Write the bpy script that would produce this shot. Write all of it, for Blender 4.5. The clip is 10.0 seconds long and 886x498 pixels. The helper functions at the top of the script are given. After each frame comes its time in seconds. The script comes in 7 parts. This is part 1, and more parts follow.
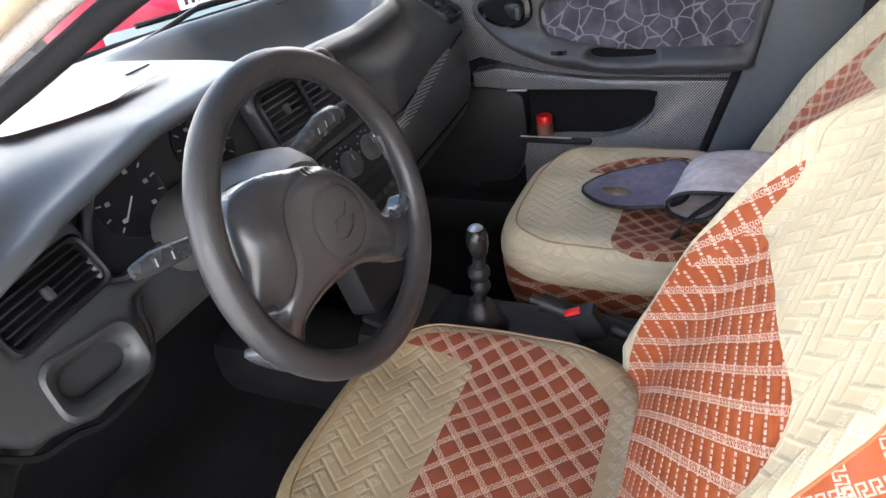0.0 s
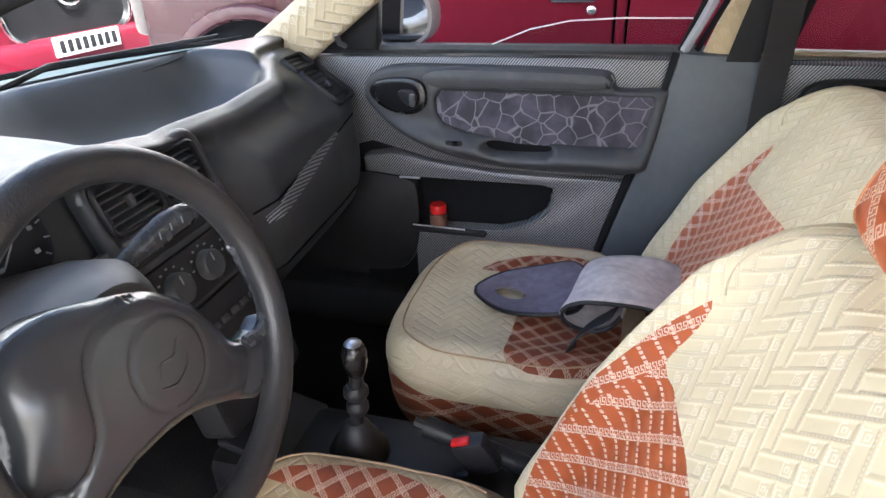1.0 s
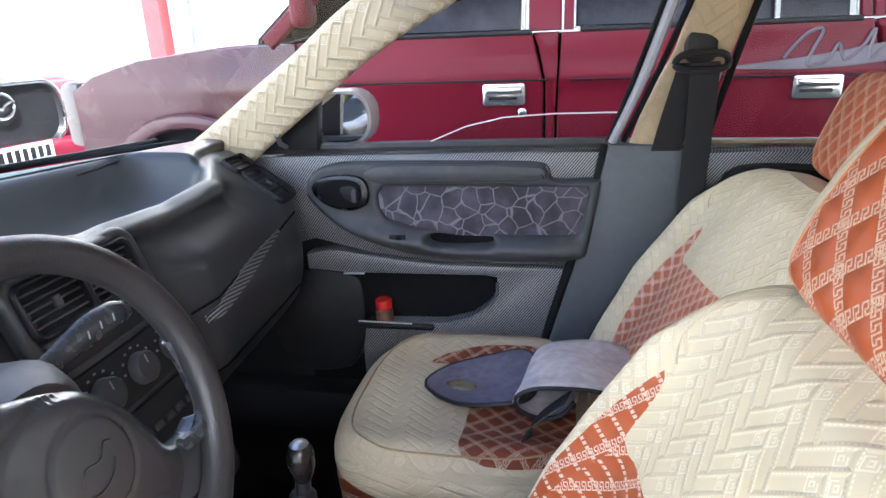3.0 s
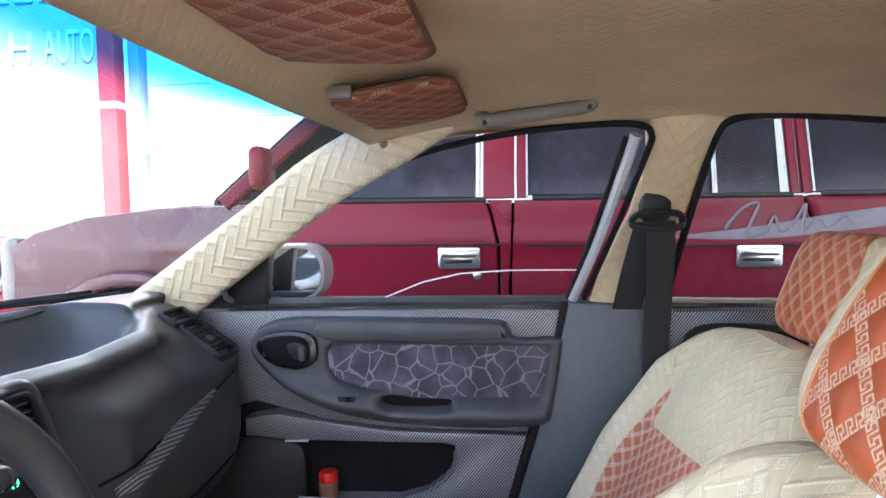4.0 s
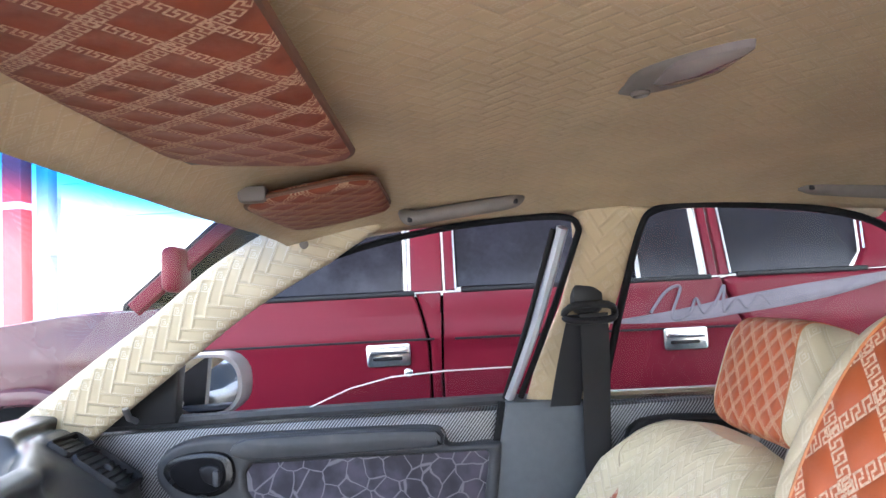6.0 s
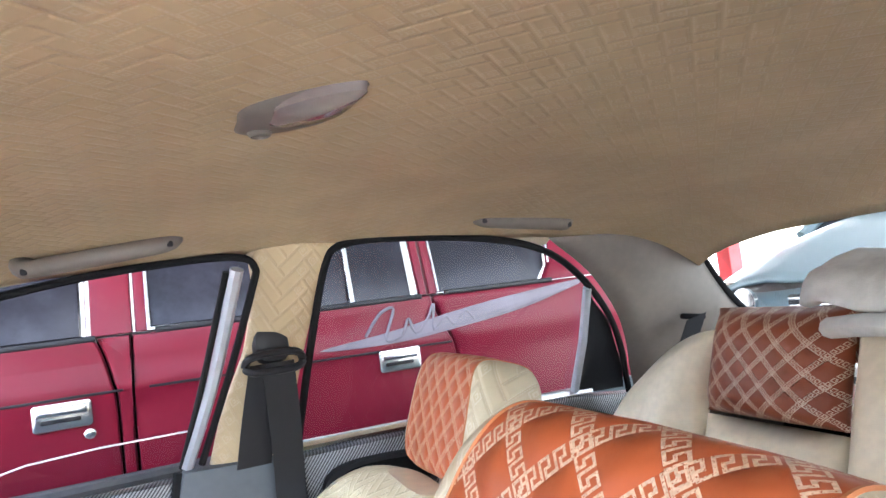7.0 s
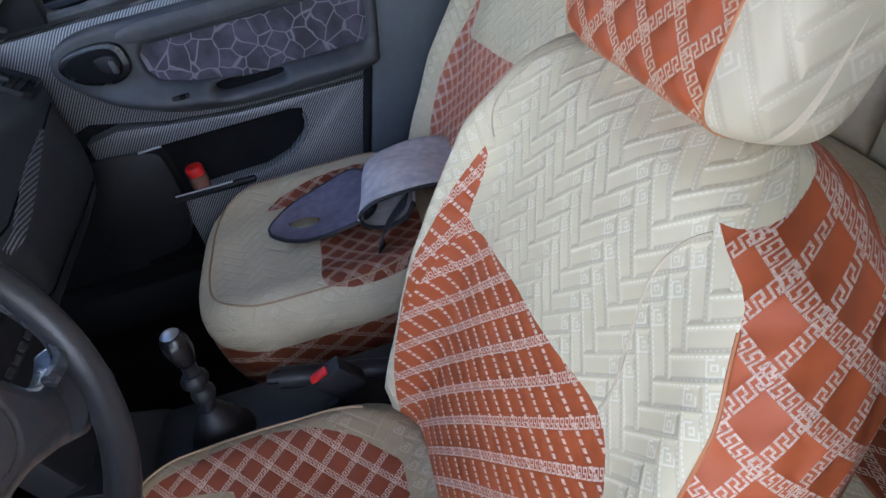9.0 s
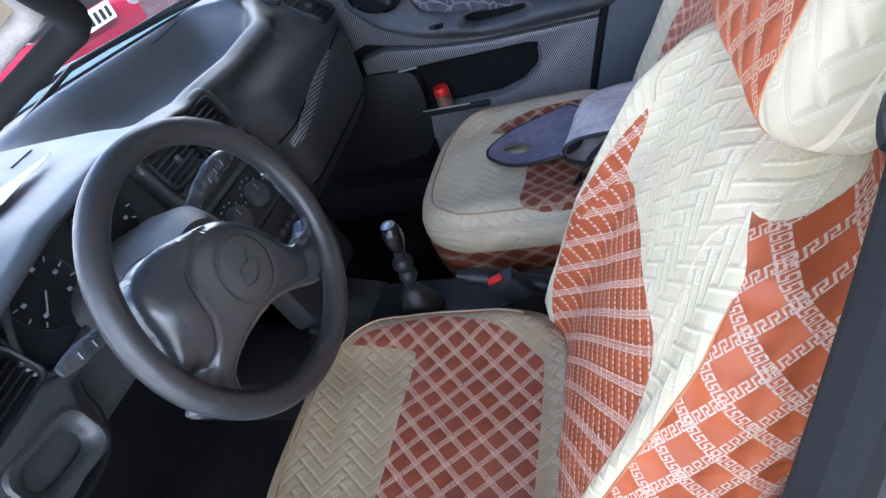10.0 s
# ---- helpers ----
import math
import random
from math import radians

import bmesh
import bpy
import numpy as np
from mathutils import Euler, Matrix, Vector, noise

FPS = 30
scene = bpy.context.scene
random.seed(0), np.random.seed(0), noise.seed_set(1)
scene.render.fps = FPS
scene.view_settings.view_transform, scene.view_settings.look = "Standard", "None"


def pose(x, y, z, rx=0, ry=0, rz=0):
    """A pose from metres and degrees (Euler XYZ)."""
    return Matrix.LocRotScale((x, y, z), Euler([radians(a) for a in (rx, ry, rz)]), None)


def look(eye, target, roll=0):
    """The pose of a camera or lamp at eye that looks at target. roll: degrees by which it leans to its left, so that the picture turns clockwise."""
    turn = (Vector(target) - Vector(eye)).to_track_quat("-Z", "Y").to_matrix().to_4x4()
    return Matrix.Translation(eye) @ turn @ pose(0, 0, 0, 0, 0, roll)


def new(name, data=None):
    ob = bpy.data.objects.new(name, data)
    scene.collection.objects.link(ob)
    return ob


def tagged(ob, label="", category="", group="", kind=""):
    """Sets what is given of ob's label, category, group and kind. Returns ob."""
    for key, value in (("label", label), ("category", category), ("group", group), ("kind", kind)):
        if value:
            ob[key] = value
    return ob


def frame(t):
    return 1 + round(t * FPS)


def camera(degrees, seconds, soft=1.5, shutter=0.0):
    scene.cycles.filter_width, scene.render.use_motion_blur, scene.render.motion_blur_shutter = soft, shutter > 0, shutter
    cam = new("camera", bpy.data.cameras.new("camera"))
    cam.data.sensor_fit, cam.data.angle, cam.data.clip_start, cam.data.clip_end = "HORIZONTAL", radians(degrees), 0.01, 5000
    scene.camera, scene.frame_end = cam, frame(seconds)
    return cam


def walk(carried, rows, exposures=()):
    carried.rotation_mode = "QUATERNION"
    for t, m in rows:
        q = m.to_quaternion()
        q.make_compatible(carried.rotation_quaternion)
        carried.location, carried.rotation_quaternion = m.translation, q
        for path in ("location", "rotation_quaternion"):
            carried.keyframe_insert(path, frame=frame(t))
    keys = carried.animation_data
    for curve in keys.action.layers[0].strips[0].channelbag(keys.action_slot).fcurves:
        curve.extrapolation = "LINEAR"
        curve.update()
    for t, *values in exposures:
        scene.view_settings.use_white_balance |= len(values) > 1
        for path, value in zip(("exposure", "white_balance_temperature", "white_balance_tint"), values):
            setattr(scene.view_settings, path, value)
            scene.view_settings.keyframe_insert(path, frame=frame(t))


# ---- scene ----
cam = camera(69.0, 10.0)
PATH = [
    (0, (0.2, -0.815, 1.198), (-0.589, 0.689, 0.142), -9.3),
    (0.5, (0.198, -0.792, 1.178), (-0.465, 0.751, 0.092), -7.0),
    (1, (0.177, -0.674, 1.201), (-0.336, 1.028, 0.283), -2.2),
    (1.5, (0.169, -0.628, 1.18), (-0.274, 1.177, 0.441), -2.0),
    (2, (0.172, -0.634, 1.193), (-0.232, 1.196, 0.495), -2.2),
    (3.3, (0.175, -0.68, 1.169), (-0.15, 1.202, 0.576), -3.0),
    (3.5, (0.18, -0.674, 1.162), (-0.101, 1.23, 0.618), -2.9),
    (4, (0.155, -0.618, 1.138), (-0.064, 1.367, 1.017), -0.9),
    (4.5, (0.142, -0.606, 1.12), (-0.064, 1.378, 1.255), -1.2),
    (5, (0.102, -0.612, 1.103), (-0.1, 1.372, 1.248), -1.8),
    (5.2, (0.092, -0.617, 1.102), (-0.112, 1.367, 1.246), -1.9),
    (6.3, (0.191, -0.535, 1.178), (0.401, 1.449, 1.32), -4.5),
    (6.5, (0.217, -0.518, 1.185), (0.598, 1.441, 1.323), -5.4),
    (7, (0.27, -0.482, 1.199), (1.058, 1.353, 1.312), -7.1),
    (7.5, (0.261, -0.481, 1.199), (1.121, 1.318, 1.041), -8.7),
    (8, (0.202, -0.513, 1.213), (0.923, 1.189, 0.448), -9.2),
    (8.5, (0.173, -0.598, 1.174), (0.611, 1.009, 0.067), -10.9),
    (9, (0.166, -0.682, 1.185), (0.266, 0.922, -0.005), -14.6),
    (9.5, (0.213, -0.76, 1.207), (-0.105, 0.813, 0.014), -19.2),
    (10, (0.293, -0.8, 1.259), (-0.394, 0.657, 0.074), -22.2),
]
walk(cam, [(t, look(eye, target, roll)) for t, eye, target, roll in PATH],
     exposures=[(0.0, 2.82, 6300, 10), (1.0, 2.76, 6200, 10), (2.0, 2.72, 6000, 10), (3.5, 2.66, 5750, 10), (4.5, 2.70, 5650, 10), (5.2, 2.2, 5650, 10), (6.5, 3.32, 5750, 10),
                (7.5, 3.36, 5600, 10), (8.0, 2.32, 5250, 10), (8.5, 1.95, 5250, 10), (9.2, 2.15, 5250, 10), (10.0, 2.62, 5150, 10)])

# ---- world and light ----
world = bpy.data.worlds.new("world")
scene.world = world
world.use_nodes = True
wn = world.node_tree
sky = wn.nodes.new("ShaderNodeTexSky")
sky.sky_type = "NISHITA"
sky.sun_disc = False
sky.sun_elevation, sky.sun_rotation = radians(51), radians(152)
sky.air_density, sky.dust_density = 1.0, 4.0
wn.nodes["Background"].inputs["Strength"].default_value = 0.15
wn.links.new(sky.outputs[0], wn.nodes["Background"].inputs["Color"])
sun = new("sun", bpy.data.lights.new("sun", "SUN"))
sun.data.energy, sun.data.angle, sun.data.color = 5.0, radians(1.0), (1.0, 0.96, 0.9)
sun.matrix_world = look((4.5, -8.5, 12.0), (0, 0, 0))


# ---- materials ----
class X:
    """A shader value with arithmetic."""

    def __init__(self, nt, s):
        self.nt, self.s = nt, s

    def op(self, name, *others):
        n = self.nt.nodes.new("ShaderNodeMath")
        n.operation = name
        for k, v in enumerate((self, *others)):
            if isinstance(v, X):
                self.nt.links.new(v.s, n.inputs[k])
            else:
                n.inputs[k].default_value = v
        return X(self.nt, n.outputs[0])

    def __add__(self, o): return self.op("ADD", o)
    def __sub__(self, o): return self.op("SUBTRACT", o)
    def __mul__(self, o): return self.op("MULTIPLY", o)
    def __truediv__(self, o): return self.op("DIVIDE", o)
    def floor(self): return self.op("FLOOR")
    def fract(self): return self.op("FRACT")
    def absolute(self): return self.op("ABSOLUTE")
    def mod(self, m): return self.op("FLOORED_MODULO", m)
    def lo(self, o): return self.op("MINIMUM", o)
    def hi(self, o): return self.op("MAXIMUM", o)
    def less(self, o): return self.op("LESS_THAN", o)
    def more(self, o): return self.op("GREATER_THAN", o)

    def ramp(self, a, b):
        """0 at a, 1 at b, clamped."""
        n = self.nt.nodes.new("ShaderNodeMapRange")
        n.interpolation_type = "SMOOTHSTEP"
        self.nt.links.new(self.s, n.inputs["Value"])
        n.inputs["From Min"].default_value, n.inputs["From Max"].default_value = a, b
        return X(self.nt, n.outputs[0])


def material(name, rough=0.5, metal=0.0, color=(0.5, 0.5, 0.5)):
    m = bpy.data.materials.new(name)
    m.use_nodes = True
    b = m.node_tree.nodes["Principled BSDF"]
    b.inputs["Roughness"].default_value = rough
    b.inputs["Metallic"].default_value = metal
    b.inputs["Base Color"].default_value = (*color, 1)
    return m, m.node_tree, b


def noise_at(nt, scale, detail=3.0, coord="Object"):
    tc = nt.nodes.new("ShaderNodeTexCoord")
    n = nt.nodes.new("ShaderNodeTexNoise")
    n.inputs["Scale"].default_value, n.inputs["Detail"].default_value = scale, detail
    nt.links.new(tc.outputs[coord], n.inputs["Vector"])
    return X(nt, n.outputs["Fac"])


def mixed(nt, fac, a, b):
    """A colour between a and b."""
    n = nt.nodes.new("ShaderNodeMix")
    n.data_type = "RGBA"
    for key, v in ((0, fac), (6, a), (7, b)):
        if isinstance(v, X):
            nt.links.new(v.s, n.inputs[key])
        elif key:
            n.inputs[key].default_value = (*v, 1)
        else:
            n.inputs[0].default_value = v
    return X(nt, n.outputs[2])


def bump(nt, b, height, strength=0.5, dist=0.002):
    n = nt.nodes.new("ShaderNodeBump")
    n.inputs["Strength"].default_value, n.inputs["Distance"].default_value = strength, dist
    nt.links.new(height.s, n.inputs["Height"])
    nt.links.new(n.outputs[0], b.inputs["Normal"])


def worn(name, color, rough=0.55, metal=0.0, grain=900.0, depth=0.0006, vary=0.25, dust=None, spec=None, coat=0.0):
    """Plain stuff with a fine grain, broad stains and a slight wear of its gloss."""
    m, nt, b = material(name, rough, metal)
    big, fine = noise_at(nt, 7.0, 4.0), noise_at(nt, 60.0, 3.0)
    dark = tuple(c * (1 - vary) for c in color)
    light = tuple(min(1.0, c * (1 + vary)) for c in color)
    col = mixed(nt, (big * 0.6 + fine * 0.4).ramp(0.3, 0.7), dark, light)
    if dust:
        col = mixed(nt, noise_at(nt, 14.0, 6.0).ramp(0.5, 0.8) * 0.5, col, dust)
    nt.links.new(col.s, b.inputs["Base Color"])
    nt.links.new((fine * min(0.25, vary * 1.6) + (rough - min(0.25, vary * 1.6) * 0.5)).s, b.inputs["Roughness"])
    if grain:
        bump(nt, b, noise_at(nt, grain, 2.0), 0.5, depth)
    if spec is not None:
        b.inputs["Specular IOR Level"].default_value = spec
    if coat:
        b.inputs["Coat Weight"].default_value = coat
        b.inputs["Coat Roughness"].default_value = 0.25
    return m


def uv_xy(nt):
    u = nt.nodes.new("ShaderNodeUVMap")
    sep = nt.nodes.new("ShaderNodeSeparateXYZ")
    nt.links.new(u.outputs[0], sep.inputs[0])
    return X(nt, sep.outputs[0]), X(nt, sep.outputs[1])


def herring(nt, u, v, cell, n=3, turn=45.0):
    """Distance from a strip's edge, in cells, of strips laid crosswise; and where along it."""
    ca, sa = math.cos(radians(turn)) / cell, math.sin(radians(turn)) / cell
    a, b = u * ca + v * sa, v * ca - u * sa
    i, j = a.floor(), b.floor()
    fa, fb = a - i, b - j
    k = (i - j).mod(2.0 * n)
    lying = k.less(n - 0.5)
    along_h, along_v = k + fa, (k * -1.0 + (2.0 * n - 1)) + fb
    along = along_h * lying + along_v * (lying * -1.0 + 1.0)
    across = fb * lying + fa * (lying * -1.0 + 1.0)
    edge = along.lo(along * -1.0 + n).lo(across).lo(across * -1.0 + 1.0)
    return edge, along, across


def quilted_beige(name, cell=0.0175, color=(0.60, 0.50, 0.33), depth=0.0035, dirt=0.35, n=3, turn=45.0, keys=0.34, thread=0.5):
    """Leatherette embossed in strips laid crosswise, each edged with stitches and closed by a small square meander."""
    m, nt, b = material(name, 0.42)
    u, v = uv_xy(nt)
    edge, along, across = herring(nt, u, v, cell, n, turn)
    side = 0.5 - 0.0017 / cell
    stitch = (across - 0.5).absolute().more(side - 0.0006 / cell) * (across - 0.5).absolute().less(side + 0.0006 / cell) * (along * (cell / 0.0036)).fract().more(0.4)
    ka, kc = along - (n - 0.62), across - 0.5
    ring = ka.absolute().hi(kc.absolute())
    key = (ring.more(0.25) * ring.less(0.33) * (kc.less(0.05).hi(ka.less(0.0)))).hi(ring.more(0.07) * ring.less(0.15) * kc.more(-0.1))
    big, fine = noise_at(nt, 9.0, 4.0), noise_at(nt, 160.0, 3.0)
    col = mixed(nt, big.ramp(0.35, 0.7), tuple(c * 0.86 for c in color), color)
    grime = mixed(nt, noise_at(nt, 4.0, 5.0).ramp(0.48, 0.75) * dirt, col, (0.36, 0.25, 0.13))
    col = mixed(nt, stitch.hi(key) * thread, grime, (0.80, 0.76, 0.65))
    col = mixed(nt, edge.ramp(0.08, 0.0) * 0.14, col, (0.36, 0.27, 0.16))
    nt.links.new(col.s, b.inputs["Base Color"])
    nt.links.new((fine * 0.2 + 0.43).s, b.inputs["Roughness"])
    bump(nt, b, edge.ramp(0.0, 0.24) * 0.6 + stitch * 0.25 + key * keys + fine * 0.05 + big * 0.5, 0.7, depth)
    return m


def key_band(a, d, p, w):
    """A stitched meander: a runs along a line, d is the distance to its side, p its period, w half its width."""
    f = (a / p).fract()
    th, tw = 0.085, 0.16

    def along(level, lo, hi):
        return (d / w - level).absolute().less(tw) * f.more(lo - th) * f.less(hi + th)

    def across(at, lo, hi):
        return (f - at).absolute().less(th) * (d / w).more(lo - tw) * (d / w).less(hi + tw)

    lines = (across(0.12, -0.85, 0.85), along(0.85, 0.12, 0.72), across(0.72, -0.10, 0.85), along(-0.10, 0.42, 0.72), along(-0.85, 0.42, 1.0), along(-0.85, 0.0, 0.12), across(0.42, -0.85, -0.10))
    out = lines[0]
    for q in lines[1:]:
        out = out.hi(q)
    return out


def lattice(name, pitch, w, color=(0.40, 0.092, 0.028), thread=(0.74, 0.54, 0.42), angle=45.0, second=None, worn_by=0.0, depth=0.004, thin=None, cross=None):
    """Tan leatherette quilted into diamonds by stitched meander bands."""
    m, nt, b = material(name, 0.42)
    u, v = uv_xy(nt)
    ca, sa = math.cos(radians(angle)), math.sin(radians(angle))
    a, c = u * ca + v * sa, v * ca - u * sa
    pb = second or pitch
    over = radians(angle + 90.0 if cross is None else cross)
    across = u * math.sin(over) - v * math.cos(over)
    d1 = ((c / pb).fract() - 0.5) * pb
    d2 = ((across / pitch).fract() - 0.5) * pitch
    w2 = thin or w
    other = key_band(c, d2, w * 1.75, w) if not thin else d2.absolute().less(thin) * (c / 0.0060).fract().more(0.35)
    band = key_band(a, d1, w * 1.75, w).hi(other)
    g1 = ((d1.absolute() - w).hi(0.0) / (pb / 2 - w)) * -1.0 + 1.0
    g2 = ((d2.absolute() - w2).hi(0.0) / (pitch / 2 - w2)) * -1.0 + 1.0
    puff = (g1 * g1 * -1.0 + 1.0) * (g2 * g2 * -1.0 + 1.0)
    big, fine = noise_at(nt, 11.0, 4.0), noise_at(nt, 230.0, 3.0)
    col = mixed(nt, big.ramp(0.3, 0.7), tuple(x * 0.82 for x in color), color)
    if worn_by:
        col = mixed(nt, noise_at(nt, 6.0, 5.0).ramp(0.45, 0.8) * worn_by, col, (0.25, 0.10, 0.06))
    tcol = mixed(nt, noise_at(nt, 500.0, 2.0).ramp(0.3, 0.7), tuple(x * 0.72 for x in thread), thread)
    band = band * noise_at(nt, 1100.0, 1.0).ramp(0.28, 0.42)
    col = mixed(nt, band, col, tcol)
    nt.links.new(col.s, b.inputs["Base Color"])
    nt.links.new((band * 0.25 + fine * 0.15 + 0.40).s, b.inputs["Roughness"])
    b.inputs["Specular IOR Level"].default_value = 0.32
    bump(nt, b, puff + band * 0.2 + fine * 0.05 + big * 0.5, 0.8, depth)
    return m


def twill(name):
    """Carbon-look film in fine slanted ribs."""
    m, nt, b = material(name, 0.3)
    u, v = uv_xy(nt)
    rib = (((u - v * 0.8) / 0.0062).fract() - 0.5).absolute()
    step = ((((u * 0.8 + v) / 0.012).fract()) - 0.5).absolute()
    f = rib.ramp(0.12, 0.38)
    col = mixed(nt, f, (0.010, 0.010, 0.012), (0.27, 0.27, 0.28))
    col = mixed(nt, step.ramp(0.3, 0.5) * 0.25, col, (0.03, 0.03, 0.035))
    nt.links.new(col.s, b.inputs["Base Color"])
    nt.links.new((noise_at(nt, 30.0) * 0.3 + 0.2).s, b.inputs["Roughness"])
    bump(nt, b, f, 0.3, 0.0006)
    b.inputs["Coat Weight"].default_value = 0.25
    b.inputs["Coat Roughness"].default_value = 0.2
    return m


def crackle_fabric(name):
    m, nt, b = material(name, 0.9)
    u, v = uv_xy(nt)
    comb = nt.nodes.new("ShaderNodeCombineXYZ")
    wob = noise_at(nt, 22.0, 2.0) * 0.02
    nt.links.new((u + wob).s, comb.inputs[0])
    nt.links.new((v + wob).s, comb.inputs[1])
    vor = nt.nodes.new("ShaderNodeTexVoronoi")
    vor.feature = "DISTANCE_TO_EDGE"
    vor.inputs["Scale"].default_value = 25.0
    nt.links.new(comb.outputs[0], vor.inputs["Vector"])
    line = X(nt, vor.outputs[0]).ramp(0.042, 0.012)
    weave = noise_at(nt, 700.0, 2.0)
    col = mixed(nt, noise_at(nt, 18.0, 4.0).ramp(0.35, 0.7), (0.035, 0.032, 0.042), (0.085, 0.075, 0.10))
    col = mixed(nt, line * 0.8, col, (0.22, 0.21, 0.23))
    nt.links.new(col.s, b.inputs["Base Color"])
    b.inputs["Sheen Weight"].default_value = 0.3
    bump(nt, b, weave + line * 0.4, 0.5, 0.001)
    return m


def glass(name, tint=(0.9, 0.95, 0.95), band=None, haze=0.03):
    """A clear pane: what lies behind it, tinted, with a gloss that grows at a slant. band: a darker colour towards the pane's top."""
    m = bpy.data.materials.new(name)
    m.use_nodes = True
    nt = m.node_tree
    nt.nodes.remove(nt.nodes["Principled BSDF"])
    clear, gloss, mix, fr = (nt.nodes.new("ShaderNodeBsdf" + k) if k in ("Transparent", "Glossy") else nt.nodes.new(k)
                             for k in ("Transparent", "Glossy", "ShaderNodeMixShader", "ShaderNodeFresnel"))
    clear.inputs[0].default_value = (*tint, 1)
    if band:
        u, v = uv_xy(nt)
        nt.links.new(mixed(nt, v.ramp(0.72, 0.92), tint, band).s, clear.inputs[0])
    gloss.inputs["Roughness"].default_value = 0.02
    fr.inputs[0].default_value = 1.45
    nt.links.new(fr.outputs[0], mix.inputs[0])
    nt.links.new(clear.outputs[0], mix.inputs[1])
    nt.links.new(gloss.outputs[0], mix.inputs[2])
    nt.links.new(mix.outputs[0], nt.nodes["Material Output"].inputs[0])
    return m


def paint(name, color, rough=0.25, flake=0.1, dusty=0.12, coat=0.3, spec=0.5):
    m, nt, b = material(name, rough)
    col = mixed(nt, noise_at(nt, 2.5, 5.0).ramp(0.3, 0.75), tuple(c * (1 - flake) for c in color), color)
    col = mixed(nt, noise_at(nt, 9.0, 8.0).ramp(0.62 - dusty * 0.5, 0.8) * dusty, col, (0.35, 0.28, 0.26))
    nt.links.new(col.s, b.inputs["Base Color"])
    nt.links.new((noise_at(nt, 5.0, 6.0) * 0.25 + rough - 0.1).s, b.inputs["Roughness"])
    b.inputs["Coat Weight"].default_value, b.inputs["Coat Roughness"].default_value = coat, 0.10
    b.inputs["Specular IOR Level"].default_value = spec
    bump(nt, b, noise_at(nt, 8.0, 2.0), 0.08, 0.004)
    return m


BEIGE = quilted_beige("beige_quilt", 0.0165, (0.62, 0.54, 0.355), 0.0026, 0.18, n=3, turn=47.0, keys=0.5, thread=0.45)
BEIGE_HEAD = quilted_beige("beige_quilt_wide", 0.027, (0.58, 0.50, 0.34), 0.0026, 0.12, n=3, turn=44.0, keys=0.5, thread=0.25)
# driver's cushion: darkened for dirt and for the shade it lies in
BEIGE_SEAT = quilted_beige("beige_worn_shaded_quilt", 0.0185, (0.33, 0.258, 0.150), 0.0022, 0.40, n=3, turn=52.0, keys=0.2, thread=0.2)
# passenger's cushion: the same beige with less shade in its colour
BEIGE_SEAT_LIGHTER = quilted_beige("beige_lighter_quilt", 0.0185, (0.54, 0.455, 0.30), 0.0024, 0.30, n=3, turn=52.0, keys=0.2, thread=0.2)
BEIGE_ROOF = quilted_beige("beige_headliner", 0.0165, (0.54, 0.405, 0.24), 0.0013, 0.25, n=2, keys=0.6, thread=0.12)
BEIGE_PILLAR = quilted_beige("beige_pillar", 0.0250, (0.58, 0.48, 0.31), 0.0042, 0.15)
BEIGE_POST = quilted_beige("beige_post", 0.0230, (0.54, 0.42, 0.25), 0.0022, 0.15, keys=0.15, thread=0.15)
BEIGE_PLAIN = worn("beige_leatherette", (0.68, 0.58, 0.42), 0.42, grain=700.0, depth=0.0004, vary=0.12)
ORANGE = lattice("tan_lattice", 0.0335, 0.0047, thread=(0.66, 0.48, 0.37), angle=18.0, second=0.0325, depth=0.0034, cross=97.0)
ORANGE_HEAD = lattice("tan_lattice_head", 0.0360, 0.0050, thread=(0.66, 0.46, 0.32), depth=0.0030)
ORANGE_HEAD_FINE = lattice("tan_lattice_head_fine", 0.0275, 0.0036, thread=(0.66, 0.46, 0.32), depth=0.0022)
# darker tan: wear, plus the cushions' shade put into the colour
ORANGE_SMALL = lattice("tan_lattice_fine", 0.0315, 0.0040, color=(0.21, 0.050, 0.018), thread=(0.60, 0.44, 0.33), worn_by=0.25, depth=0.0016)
ORANGE_FAN = lattice("tan_fan", 0.0215, 0.0046, angle=-47.0, second=0.0345, depth=0.0016, thin=0.0021, cross=5.0)
# passenger's seat back: the same tan, paled by glare put into the colour
ORANGE_GLARE = lattice("tan_lattice_glare", 0.0235, 0.0034, color=(0.42, 0.125, 0.060), thread=(0.76, 0.58, 0.48), angle=48.0, depth=0.0018)
ORANGE_BOLSTER = lattice("tan_bolster", 0.0235, 0.0046, angle=-62.0, second=0.0345, depth=0.0022, thin=0.0026, cross=14.0)
ORANGE_VISOR = lattice("tan_visor", 0.036, 0.0045, color=(0.24, 0.060, 0.028), thread=(0.55, 0.35, 0.23), angle=52.0, depth=0.0016)
PLASTIC = worn("grey_plastic", (0.046, 0.048, 0.052), 0.5, grain=1100.0, depth=0.0007, vary=0.2, dust=(0.12, 0.11, 0.10))
DASH = worn("dash_plastic", (0.034, 0.037, 0.040), 0.37, grain=1000.0, depth=0.0005, vary=0.08, coat=0.12)
BLACK = worn("black_plastic", (0.014, 0.014, 0.016), 0.45, grain=800.0, depth=0.0004, vary=0.25, spec=0.3)
GLOSS_BLACK = worn("gloss_black", (0.010, 0.010, 0.011), 0.25, grain=0, vary=0.1)
# near-black for recesses, gaps and hidden panels: their shade put into the colour
DEEP = worn("gap_shade_black", (0.008, 0.008, 0.009), 0.85, grain=0, spec=0.1)
